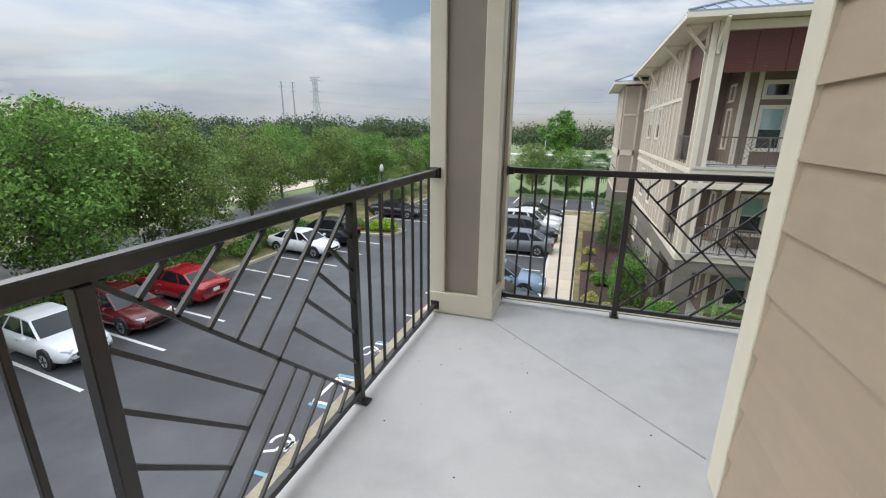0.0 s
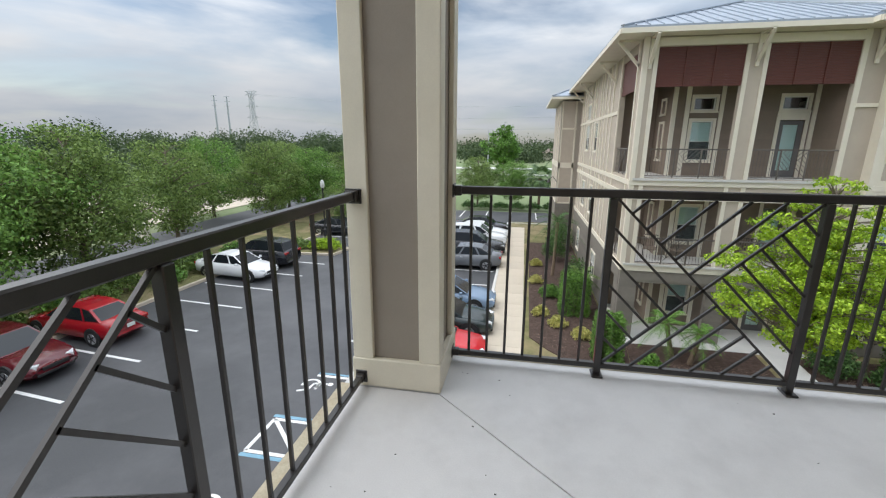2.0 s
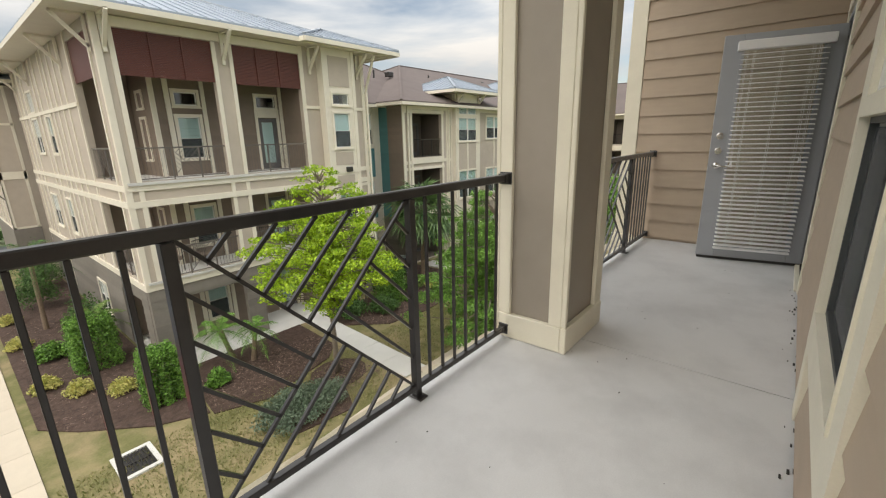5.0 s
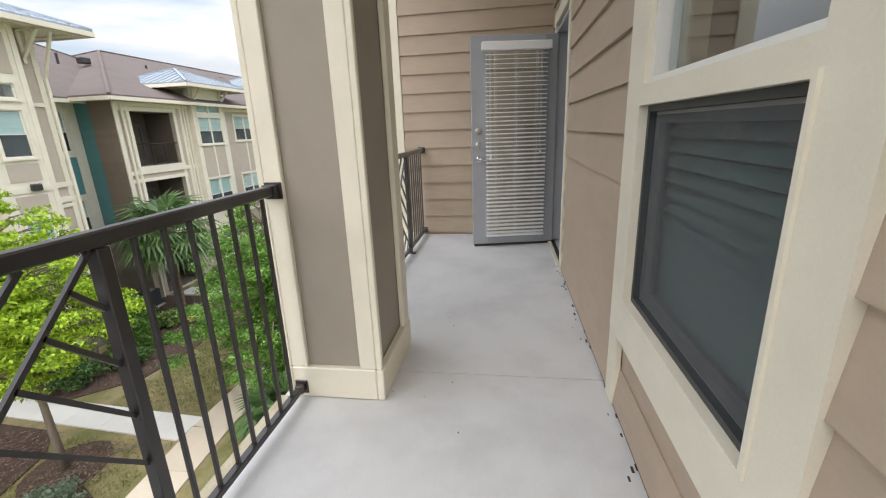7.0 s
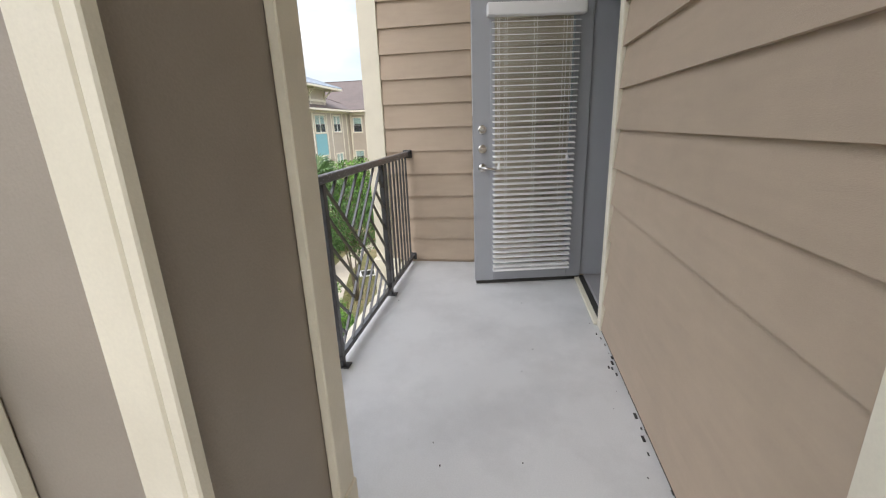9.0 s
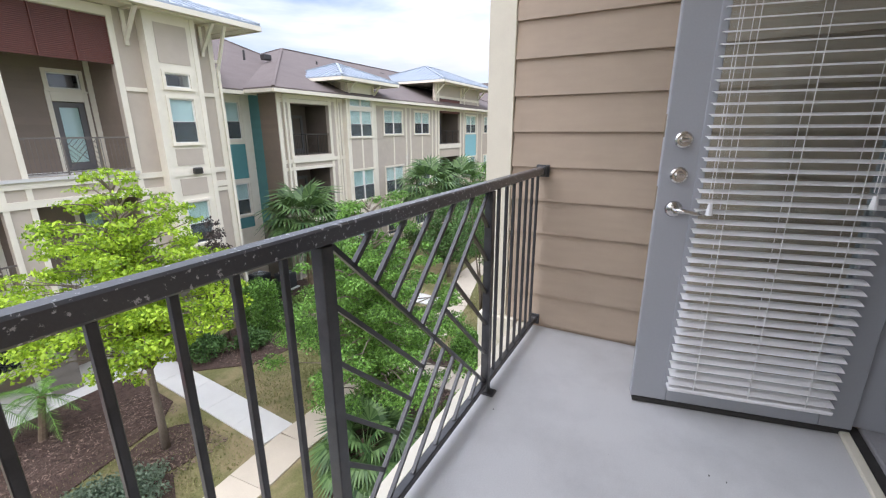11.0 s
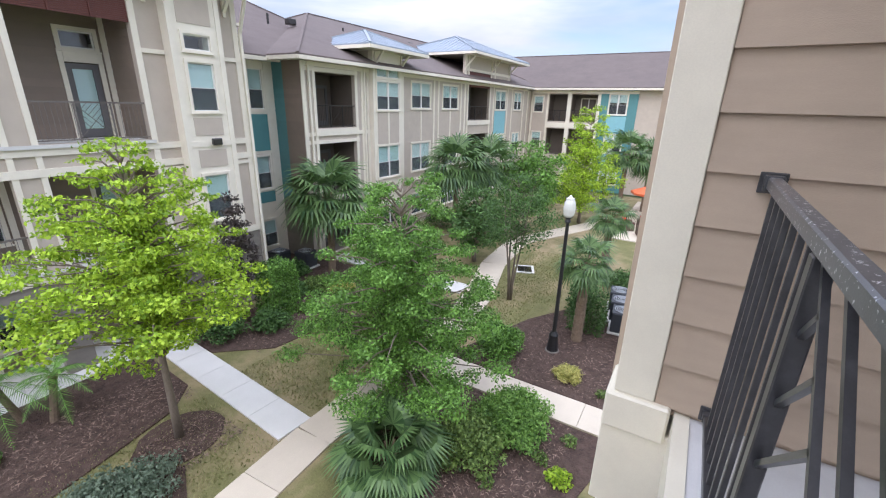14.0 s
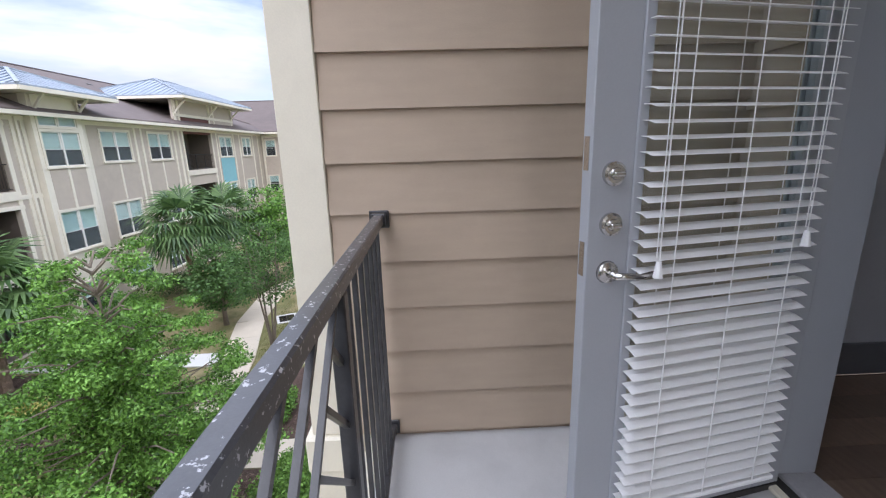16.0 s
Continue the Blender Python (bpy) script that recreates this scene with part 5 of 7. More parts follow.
thing("plaza", "pale paved courtyard terrace", "patio", kind="structure", mat=M_WALK, geo=Geo().box(31.0, 44.0, -4.0, 4.6, GB, GROUND + 0.05))


def bed(label, pts, lift=0.035):
    return thing("mulch_bed", label, "planting bed", kind="structure", mat=M_MULCH, geo=Geo().prism(pts, GB, GROUND + lift))


bed("dark bark mulch bed along the sidewalk", [(0.9, 14.0), (1.6, 13.0), (3.0, 11.6), (4.2, 11.0), (4.6, 14.2), (4.15, 14.6), (4.18, 31.0), (1.0, 31.0)])
bed("dark bark mulch bed in front of the porch", [(4.25, 10.85), (5.6, 10.3), (7.0, 10.6), (8.2, 10.9), (8.95, 11.6), (9.1, 14.2), (4.62, 14.2)])
bed("round dark mulch ring under the tree", [(7.8 + 0.95 * math.cos(a * math.tau / 20) * (1 + 0.06 * math.sin(3 * a)), 9.8 + 0.85 * math.sin(a * math.tau / 20)) for a in range(20)])
bed("dark bark mulch bed beside the tower", [(10.3, 14.2), (10.25, 12.6), (11.5, 11.2), (13.5, 10.9), (16.5, 11.2), (18.4, 12.4), (18.4, 16.25), (17.88, 16.25), (17.88, 18.15), (14.0, 18.15), (14.0, 14.2)])
bed("dark bark mulch bed between the walks", [(9.0, 2.0), (13.15, 1.0), (13.17, 6.55), (9.6, 6.5), (8.6, 5.4)])
bed("dark bark mulch bed around the lamp post", [(14.28, -0.5), (20.5, -0.5), (19.8, 3.9), (18.0, 5.0), (15.5, 5.9), (14.28, 6.3)])
bed("mulch bed with blue-green groundcover", [(5.2, 8.2), (6.9, 7.9), (7.4, 8.9), (6.6, 9.9), (5.0, 9.8)])


def scatter(label, name, area, n, size, mat, flat=True, inside=None):
    """Loose chips or blades as one mesh."""
    x0, x1, y0, y1 = area
    p = np.empty((n, 3))
    p[:, 0], p[:, 1], p[:, 2] = rng.uniform(x0, x1, n), rng.uniform(y0, y1, n), GROUND + 0.042
    a = rng.uniform(0, math.tau, n)
    s = size * rng.uniform(0.5, 1.4, n)
    ux, uy = np.cos(a) * s, np.sin(a) * s
    v = np.empty((n, 3, 3))
    if flat:
        v[:, 0] = p + np.c_[ux, uy, rng.uniform(0, 0.03, n)]
        v[:, 1] = p + np.c_[-uy * 0.35, ux * 0.35, rng.uniform(0, 0.02, n)]
        v[:, 2] = p - np.c_[ux, uy, rng.uniform(-0.02, 0.0, n)]
    else:
        p[:, 2] = GROUND
        v[:, 0] = p + np.c_[ux * 0.25, uy * 0.25, np.zeros(n)]
        v[:, 1] = p - np.c_[ux * 0.25, uy * 0.25, np.zeros(n)]
        v[:, 2] = p + np.c_[rng.normal(0, size * 0.5, n), rng.normal(0, size * 0.5, n), s]
    me = bpy.data.meshes.new(name)
    me.from_pydata(v.reshape(-1, 3).tolist(), [], np.arange(3 * n).reshape(-1, 3).tolist())
    me.materials.append(mat)
    ob = new(name, me)
    return tagged(ob, label, name.replace("_", " "), kind="stuff")


M_CHIP = material("bark_chip", (0.18, 0.125, 0.095), 0.9, 9, 0.3, 0.2, random_vary=0.8, island=True)
M_BLADE = leaf_material("grass_blades", (0.10, 0.14, 0.03), (0.33, 0.30, 0.14), 0.6, 0.3)
for a, n in (((4.4, 8.9, 11.0, 12.9), 2200), ((7.0, 8.7, 8.7, 10.2), 900), ((9.2, 13.1, 2.0, 6.4), 3500), ((14.4, 19.4, 0.5, 4.6), 3200), ((11.0, 17.5, 11.3, 12.8), 1500), ((1.2, 3.8, 13.2, 24.0), 1800)):
    scatter("loose brown bark chips on the bed", "bark_chips", a, n, 0.05, M_CHIP)
for a, n in (((0.8, 8.9, 7.8, 10.9), 9000), ((10.1, 17.5, 7.8, 11.0), 9000), ((14.6, 24.0, 5.2, 7.0), 4500), ((19.5, 26.0, 4.5, 7.6), 4500), ((-23.0, -17.7, 0.0, 24.0), 9000)):
    scatter("short patchy grass blades on the lawn", "grass_blades", a, n, 0.055, M_BLADE, False)

# ---- parking lines and markings ----
LOT = GB + 0.024


def marking(label, geo, mat=None):
    return thing("road_marking", label, "road marking", kind="structure", geo=geo, mat=mat or M_PAINT)


for y in (-0.9, 1.75, 4.35, 6.95, 9.5, 12.1, 14.75, 17.3, 19.9, 22.5, 30.2, 32.8, 35.4, 38.0):
    marking("white painted stall line on asphalt", Geo().bar((-13.05 + 0.06 * (y - 7), y, LOT - 0.003), (-17.6 + 0.06 * (y - 7), y + 0.38, LOT - 0.003), 0.12, 0.006))
for y in (9.9, 12.55, 15.2, 17.85, 20.45, 23.1, 25.7, 28.4, 31.0, 33.6, 36.2):
    marking("white painted stall line on asphalt", Geo().box(-6.2, -1.2, y - 0.06, y + 0.06, LOT - 0.006, LOT))
for i in range(9):
    marking("white painted stall line on asphalt", Geo().box(-9 + i * 2.7, -8.88 + i * 2.7, 42.5, 46.8, LOT - 0.006, LOT))


def wheelchair_sign(x, y):
    """Wheel, body, arm, legs and head, lying with the head towards the kerb."""
    k = 0.7
    g = Geo()
    n = 14

    def at(u, v):
        return (x + v * k, y - u * k, LOT - 0.003)

    for i in range(n):
        a0, a1 = -0.75 + i * 4.3 / n, -0.75 + (i + 1) * 4.3 / n
        g.add([(x + r * k * math.cos(a), y + r * k * math.sin(a), z) for z in (LOT - 0.006, LOT) for r, a in ((0.34, a0), (0.46, a0), (0.46, a1), (0.34, a1))],
              [(3, 2, 1, 0), (4, 5, 6, 7), (0, 1, 5, 4), (1, 2, 6, 5), (2, 3, 7, 6), (3, 0, 4, 7)])
    g.bar(at(-0.1, 0.1), at(-0.15, 0.75), 0.085, 0.006).bar(at(-0.12, 0.35), at(0.35, 0.38), 0.075, 0.006)
    g.bar(at(-0.1, 0.12), at(0.4, 0.05), 0.085, 0.006).bar(at(0.4, 0.05), at(0.62, -0.4), 0.085, 0.006)
    hx, hy, hz = at(-0.16, 0.9)
    g.tube([(hx, hy, LOT - 0.006), (hx, hy, LOT)], [0.095, 0.095], 12)
    marking("white wheelchair symbol painted on asphalt", g)


wheelchair_sign(-6.1, 4.5)
wheelchair_sign(-6.15, 9.35)
for ya in (6.2, ):
    g = Geo()
    for p, q in (((-6.35, ya), (-1.3, ya)), ((-6.3, ya + 1.3), (-1.3, ya + 1.3)), ((-6.33, ya), (-6.3, ya + 1.3)), ((-6.25, ya + 1.27), (-4.95, ya + 0.03)), ((-4.4, ya + 1.27), (-3.1, ya + 0.03)), ((-2.6, ya + 1.27), (-1.4, ya + 0.03))):
        g.bar((*p, LOT - 0.003), (*q, LOT - 0.003), 0.11, 0.006)
    marking("white hatched access aisle painted on asphalt", g)
    marking("blue painted line beside the access aisle", Geo().box(-6.4, -1.3, ya - 0.20, ya - 0.08, LOT - 0.006, LOT).box(-6.4, -1.3, ya + 1.38, ya + 1.50, LOT - 0.006, LOT), M_BLUEP)
for y in (4.35 - 1.0, 9.9):
    marking("blue painted stall line", Geo().box(-6.2, -1.2, y + 0.1, y + 0.2, LOT - 0.006, LOT), M_BLUEP)


# ---- plants ----
def leaf_mesh(name, clumps, n, size, mat, slim=0.5, shell=0.45, up=0.4):
    """Leaves scattered through soft clumps (centre, radii); every leaf is its own small folded blade."""
    c = np.array([k[0] for k in clumps])
    r = np.array([k[1] for k in clumps])
    w = r.prod(axis=1) ** (2 / 3)
    i = rng.choice(len(c), n, p=w / w.sum())
    d = rng.normal(size=(n, 3))
    d /= np.linalg.norm(d, axis=1)[:, None]
    rad = rng.uniform(0, 1, n) ** shell
    p = c[i] + d * r[i] * rad[:, None] * rng.uniform(0.8, 1.15, (n, 1))
    nrm = d * 0.6 + rng.normal(size=(n, 3)) * 0.7 + np.array((0, 0, up))
    nrm /= np.linalg.norm(nrm, axis=1)[:, None]
    t = np.cross(nrm, rng.normal(size=(n, 3)))
    t /= np.linalg.norm(t, axis=1)[:, None] + 1e-9
    b = np.cross(nrm, t)
    s = (size * rng.uniform(0.6, 1.3, n))[:, None]
    v = np.stack([p - t * s * 0.5, p + b * s * slim * 0.5 + nrm * s * 0.08, p + t * s * 0.5, p - b * s * slim * 0.5 + nrm * s * 0.08], axis=1)
    me = bpy.data.meshes.new(name)
    me.vertices.add(4 * n)
    me.vertices.foreach_set("co", v.reshape(-1).astype(np.float32))
    me.loops.add(4 * n)
    me.loops.foreach_set("vertex_index", np.arange(4 * n, dtype=np.int32))
    me.polygons.add(n)
    me.polygons.foreach_set("loop_start", np.arange(0, 4 * n, 4, dtype=np.int32))
    me.update(calc_edges=True)
    me.materials.append(mat)
    return me


def tree(label, x, y, height, radius, clear, n, size, mat, tiers=9, per=6, flat=0.5, wide_at=0.3, clump=0.42, trunk=0.09, slim=0.5, stems=1, base=GROUND, droop=0.0):
    """A tapered trunk, limbs and a crown of many clumps; wide_at is where the crown is widest."""
    ob = thing("tree", label, "tree", (x, y, base))
    clumps, limbs = [], Geo()
    tr = Geo()
    for s in range(stems):
        a = s * 2.4
        lean = 0.0 if stems == 1 else 0.35 * radius
        pts = [(lean * k * math.cos(a) + rng.normal(0, 0.03) * height * 0.15 * k, lean * k * math.sin(a) + rng.normal(0, 0.03) * height * 0.15 * k, height * 0.92 * k) for k in (0, 0.15, 0.35, 0.55, 0.75, 0.9, 1.0)]
        pts[0] = (0.05 * math.cos(a) * (stems > 1), 0.05 * math.sin(a) * (stems > 1), -0.02)
        tr.tube(pts, [trunk * q for q in (1.25, 1.0, 0.8, 0.6, 0.4, 0.22, 0.1)], 9)
    part("trunk", tr, M_BARK, ob, smooth=True)
    for i in range(tiers):
        k = (i + 0.5) / tiers
        z = clear + (height - clear) * k
        prof = (k / wide_at) ** 0.6 if k < wide_at else ((1 - k) / (1 - wide_at)) ** 0.75
        rr = radius * (0.18 + 0.82 * prof)
        m = max(2, round(per * (0.35 + prof)))
        for j in range(m):
            a = j * math.tau / m + i * 2.1 + rng.uniform(-0.4, 0.4)
            q = rr * rng.uniform(0.4, 1.1)
            c = (q * math.cos(a), q * math.sin(a), z + rng.normal(0, 0.08) * radius * 0.4 - droop * q)
            cr = radius * clump * rng.uniform(0.7, 1.2) * (0.6 + 0.4 * prof)
            clumps.append((c, (cr, cr, cr * flat)))
            z0 = max(clear * 0.7, z - 0.35 * q - 0.1)
            limbs.tube([(0, 0, z0), (c[0] * 0.5, c[1] * 0.5, (z0 + c[2]) / 2 + 0.06 * radius), c], [trunk * 0.32, trunk * 0.2, trunk * 0.08], 5)
        if prof > 0.5:
            clumps.append(((0, 0, z), (rr * 0.4, rr * 0.4, rr * 0.3)))
    part("limb", limbs, M_BARK, ob)
    part("crown", leaf_mesh("crown", clumps, n, size, mat, slim), mat, ob)
    return ob


def fan_palm(label, x, y, trunk_h, reach, n_fronds=30, mat=None, base=GROUND, trunk_r=0.16, blades=18, name="palm_tree"):
    ob = thing(name, label, "palm", (x, y, base))
    if trunk_h > 0.3:
        g = Geo()
        k = round(trunk_h / 0.12)
        pts, rad = [], []
        for i in range(k + 1):
            z = trunk_h * i / k - 0.02
            pts.append((0.05 * math.sin(z * 0.8), 0, z))
            rad.append(trunk_r * (1.15 - 0.2 * i / k) * (1.0 if i % 2 else 0.9))
        g.tube(pts, rad, 10)
        part("trunk", g, M_PALMB, ob)
        g = Geo()
        for i in range(26):
            a, z = i * 2.4, trunk_h - 0.7 * (i / 26) - 0.02
            if z > 0.15:
                g.bar((trunk_r * 0.8 * math.cos(a), trunk_r * 0.8 * math.sin(a), z), (trunk_r * 1.7 * math.cos(a), trunk_r * 1.7 * math.sin(a), z + 0.22), 0.05, 0.02)
        part("leaf_boot", g, M_PALMB, ob)
    for f in range(n_fronds):
        a = f * 2.39996 + rng.uniform(-0.2, 0.2)
        el = math.radians(78 - 118 * ((f + 0.5) / n_fronds) ** 0.8)
        L = reach * rng.uniform(0.85, 1.1)
        stem = L * 0.5
        out = Vector((math.cos(a), math.sin(a), 0))
        d0 = out * math.cos(el) + Vector((0, 0, math.sin(el)))
        p0 = Vector((0.05 * math.sin(trunk_h * 0.8), 0, trunk_h))
        p1 = p0 + d0 * stem * 0.6
        d1 = (d0 - Vector((0, 0, 0.25))).normalized()
        p2 = p1 + d1 * stem * 0.4
        g = Geo().tube([p0, p1, p2], [0.016, 0.012, 0.008], 5, False)
        side = d1.cross(Vector((0, 0, 1)))
        side = side.normalized() if side.length > 0.05 else Vector((-math.sin(a), math.cos(a), 0))
        top = side.cross(d1)
        for b in range(blades):
            t = -1.9 + 3.8 * b / (blades - 1)
            e = (d1 * math.cos(t) + side * math.sin(t)).normalized()
            bl = L * 0.55 * (0.65 + 0.35 * math.cos(t * 0.75)) * rng.uniform(0.9, 1.08)
            wv = e.cross(top).normalized() * 0.028 * reach
            m1 = p2 + e * bl * 0.5 + top * 0.02
            m2 = p2 + e * bl + top * -0.12 * bl - Vector((0, 0, 0.22 * bl))
            g.add([p2, m1 + wv, m1 - wv, m2], [(0, 2, 1), (1, 2, 3)])
        part("frond", g, mat or M_FROND, ob)
    return ob


def feather_palm(label, x, y, h, reach, lean=(0, 0), n=16, mat=None, base=GROUND):
    ob = thing("palm_tree", label, "palm", (x, y, base))
    top = Vector((lean[0], lean[1], h))
    part("trunk", Geo().tube([Vector((0, 0, -0.02)), top * 0.35, top * 0.7, top], [0.10, 0.085, 0.08, 0.095], 9), M_PALMB, ob)
    for f in range(n):
        a, el = f * 2.39996, math.radians(70 - 95 * (f + 0.5) / n)
        out = Vector((math.cos(a), math.sin(a), 0))
        L = reach * rng.uniform(0.85, 1.1)
        g = Geo()
        pts = [top + out * L * k * math.cos(el) + Vector((0, 0, L * (k * math.sin(el) - 0.55 * k * k))) for k in (0, 0.25, 0.5, 0.75, 1.0)]
        g.tube(pts, [0.012, 0.01, 0.008, 0.006, 0.003], 4, False)
        side = Vector((-math.sin(a), math.cos(a), 0))
        for k in range(26):
            t = 0.12 + 0.88 * k / 25
            i = min(3, int(t * 4))
            p = pts[i].lerp(pts[i + 1], t * 4 - i)
            ax = (pts[i + 1] - pts[i]).normalized()
            for s in (-1, 1):
                tip = p + (side * s * 0.8 + ax * 0.6 - Vector((0, 0, 0.25))).normalized() * L * 0.28 * math.sin(math.pi * (0.12 + 0.85 * t))
                w = ax * 0.012
                g.add([p - w, p + w, tip], [(0, 1, 2)])
        part("frond", g, mat or M_GREEN, ob)
    return ob


def bush(label, x, y, rx, ry, h, n, size, mat, boxy=False, slim=0.55, name="shrub", base=GROUND):
    ob = thing(name, label, "shrub", (x, y, base))
    cl = []
    if boxy:
        nx, ny, nz = max(2, round(rx / 0.16)), max(2, round(ry / 0.16)), max(2, round(h / 0.28))
        for i in range(nx):
            for j in range(ny):
                for k in range(nz):
                    u, v, w = (i / (nx - 1) - 0.5) * 2, (j / (ny - 1) - 0.5) * 2, k / (nz - 1)
                    if max(abs(u), abs(v)) > 0.7 or w > 0.8:
                        sh = 1 - 0.12 * w * w
                        cl.append(((u * (rx - 0.13) * sh, v * (ry - 0.13) * sh, 0.15 + w * (h - 0.3)), (0.19, 0.19, 0.2)))
    else:
        for i in range(22):
            a, q = i * 2.4, math.sqrt((i + 0.5) / 22)
            hh = h * (1 - 0.55 * q * q) * rng.uniform(0.75, 1.0)
            cl.append(((q * rx * 0.85 * math.cos(a), q * ry * 0.85 * math.sin(a), hh * 0.62), (rx * 0.33, ry * 0.33, hh * 0.4)))
    g = Geo()
    for i in range(7):
        a = i * 0.9
        g.tube([(0.04 * math.cos(a), 0.04 * math.sin(a), 0), (rx * 0.45 * math.cos(a), ry * 0.45 * math.sin(a), h * 0.55)], [0.016, 0.006], 5)
    part("stem", g, M_BARK, ob)
    part("foliage", leaf_mesh("foliage", cl, n, size, mat, slim, 0.35, 0.3), mat, ob)
    return ob


tree("lime-green young tree with flat airy tiers in a mulch ring", 7.8, 9.86, 6.75, 2.35, 2.35, 34000, 0.095, M_LIME, tiers=19, per=11, flat=0.34, wide_at=0.34, clump=0.165, trunk=0.085, slim=0.55)
tree("dense fresh green elm with drooping twigs beside the walk", 11.55, 6.15, 6.15, 2.7, 0.4, 95000, 0.075, M_GREEN, tiers=15, per=11, flat=0.42, wide_at=0.36, clump=0.165, trunk=0.09, slim=0.5, droop=0.12)
tree("dark fine-leaved crape myrtle with several thin stems", 19.2, 6.3, 5.2, 1.7, 2.3, 9000, 0.09, M_DEEP, tiers=7, per=7, flat=0.7, wide_at=0.45, clump=0.33, trunk=0.045, stems=4)
tree("bright green conifer-like cypress in the courtyard", 33.5, 7.1, 7.7, 2.2, 1.0, 14000, 0.16, M_LIME, tiers=14, per=6, flat=0.6, wide_at=0.3, clump=0.3, trunk=0.1)
tree("broad green courtyard tree in front of the wing", 28.5, 9.3, 5.7, 2.4, 1.4, 9000, 0.19, M_GREEN, tiers=8, per=7, flat=0.7, wide_at=0.45, clump=0.34, trunk=0.1)
tree("broad green courtyard tree in front of the wing", 22.4, 9.6, 3.8, 1.6, 0.8, 7000, 0.16, M_DEEP, tiers=8, per=7, flat=0.7, wide_at=0.45, clump=0.34, trunk=0.1)
tree("small dark red-leaved shrub tree beside the tower", 12.1, 13.4, 4.8, 0.65, 1.2, 2600, 0.13, M_PURPLE, tiers=8, per=4, flat=0.9, wide_at=0.4, clump=0.45, trunk=0.04)
tree("narrow green understorey tree near the elm", 14.9, 8.9, 4.6, 1.7, 1.0, 9000, 0.11, M_GREEN, tiers=8, per=6, flat=0.6, wide_at=0.4, clump=0.34, trunk=0.06)
fan_palm("tall cabbage palm with drooping fan fronds by the wing", 17.3, 14.5, 3.55, 2.35, 44)
fan_palm("cabbage palm with drooping fan fronds in the courtyard", 25.2, 12.4, 4.3, 2.3, 40)
fan_palm("cabbage palm with drooping fan fronds in the courtyard", 27.2, 11.4, 4.3, 2.2, 36)
fan_palm("cabbage palm by the courtyard terrace", 38.2, 5.3, 4.6, 2.2, 30)
fan_palm("cabbage palm by the courtyard terrace", 40.0, 3.8, 4.0, 2.2, 28)
fan_palm("short windmill palm with a hairy trunk beside the lamp", 17.45, 3.1, 2.9, 1.15, 26, trunk_r=0.17)
fan_palm("short windmill palm near the courtyard terrace", 24.2, 3.6, 2.9, 1.3, 26, trunk_r=0.17)
fan_palm("low blue-green fan palm in mulch beside the walk", 9.75, 5.2, 0.38, 1.45, 34, trunk_r=0.15, blades=28)
feather_palm("small leaning date palm in the mulch bed", 6.05, 13.5, 1.25, 1.25, (-0.3, 0.05))
feather_palm("small leaning date palm in the mulch bed", 6.45, 12.9, 1.2, 0.9, (0.22, 0.0))
feather_palm("small date palm beside the sidewalk bed", 3.1, 17.6, 1.6, 1.2, (0.1, 0.0), mat=M_OLIVE)
feather_palm("date palm behind the sidewalk bed", 2.3, 22.5, 3.2, 1.7, (0.1, 0.2), mat=M_DEEP)
bush("clipped dark green box hedge block", 3.62, 12.75, 0.5, 0.45, 1.75, 11000, 0.075, M_GREEN, True)
bush("clipped green box hedge block beside the tower", 13.15, 13.0, 0.62, 0.55, 2.1, 12000, 0.08, M_GREEN, True)
bush("clipped green hedge beside the sidewalk", 2.9, 17.0, 0.65, 0.65, 1.9, 11000, 0.08, M_GREEN, True)
for x, y in ((1.42, 16.4), (2.1, 15.3), (2.95, 14.3), (1.3, 21.0), (1.4, 24.5)):
    tagged(bush("yellow variegated low shrub in mulch", x, y, 0.42, 0.4, 0.6, 900, 0.10, M_YELLOW), group="yellow shrubs by the sidewalk")
bush("silvery blue-green spreading groundcover shrub", 5.9, 9.0, 1.4, 0.95, 0.75, 7500, 0.085, M_SILVER)
bush("grey-green rounded shrub below the balcony", 11.1, 3.95, 0.9, 0.95, 1.0, 6000, 0.085, M_OLIVE)
bush("grey-green rounded shrub below the balcony", 12.4, 3.4, 1.15, 1.0, 1.0, 9000, 0.085, M_LOTG)
bush("low green shrub row behind the lamp bed", 15.4, 5.05, 0.95, 0.75, 1.15, 6500, 0.085, M_GREEN)
bush("clipped dark hedge around the condensers", 18.55, 3.0, 0.55, 0.6, 1.5, 4500, 0.08, M_DEEP, True)
bush("clipped dark hedge around the condensers", 17.9, 1.1, 0.6, 0.6, 1.45, 4500, 0.08, M_DEEP, True)
bush("clipped dark hedge around the condensers", 20.0, 3.5, 1.1, 0.45, 1.5, 5200, 0.08, M_DEEP, True)
bush("pale striped grass clump at the lamp foot", 15.15, 2.75, 0.42, 0.42, 0.5, 900, 0.22, M_YELLOW, slim=0.12, name="grass_clump")
bush("low bright green plant in mulch", 11.4, 1.9, 0.3, 0.3, 0.3, 500, 0.09, M_LIME)
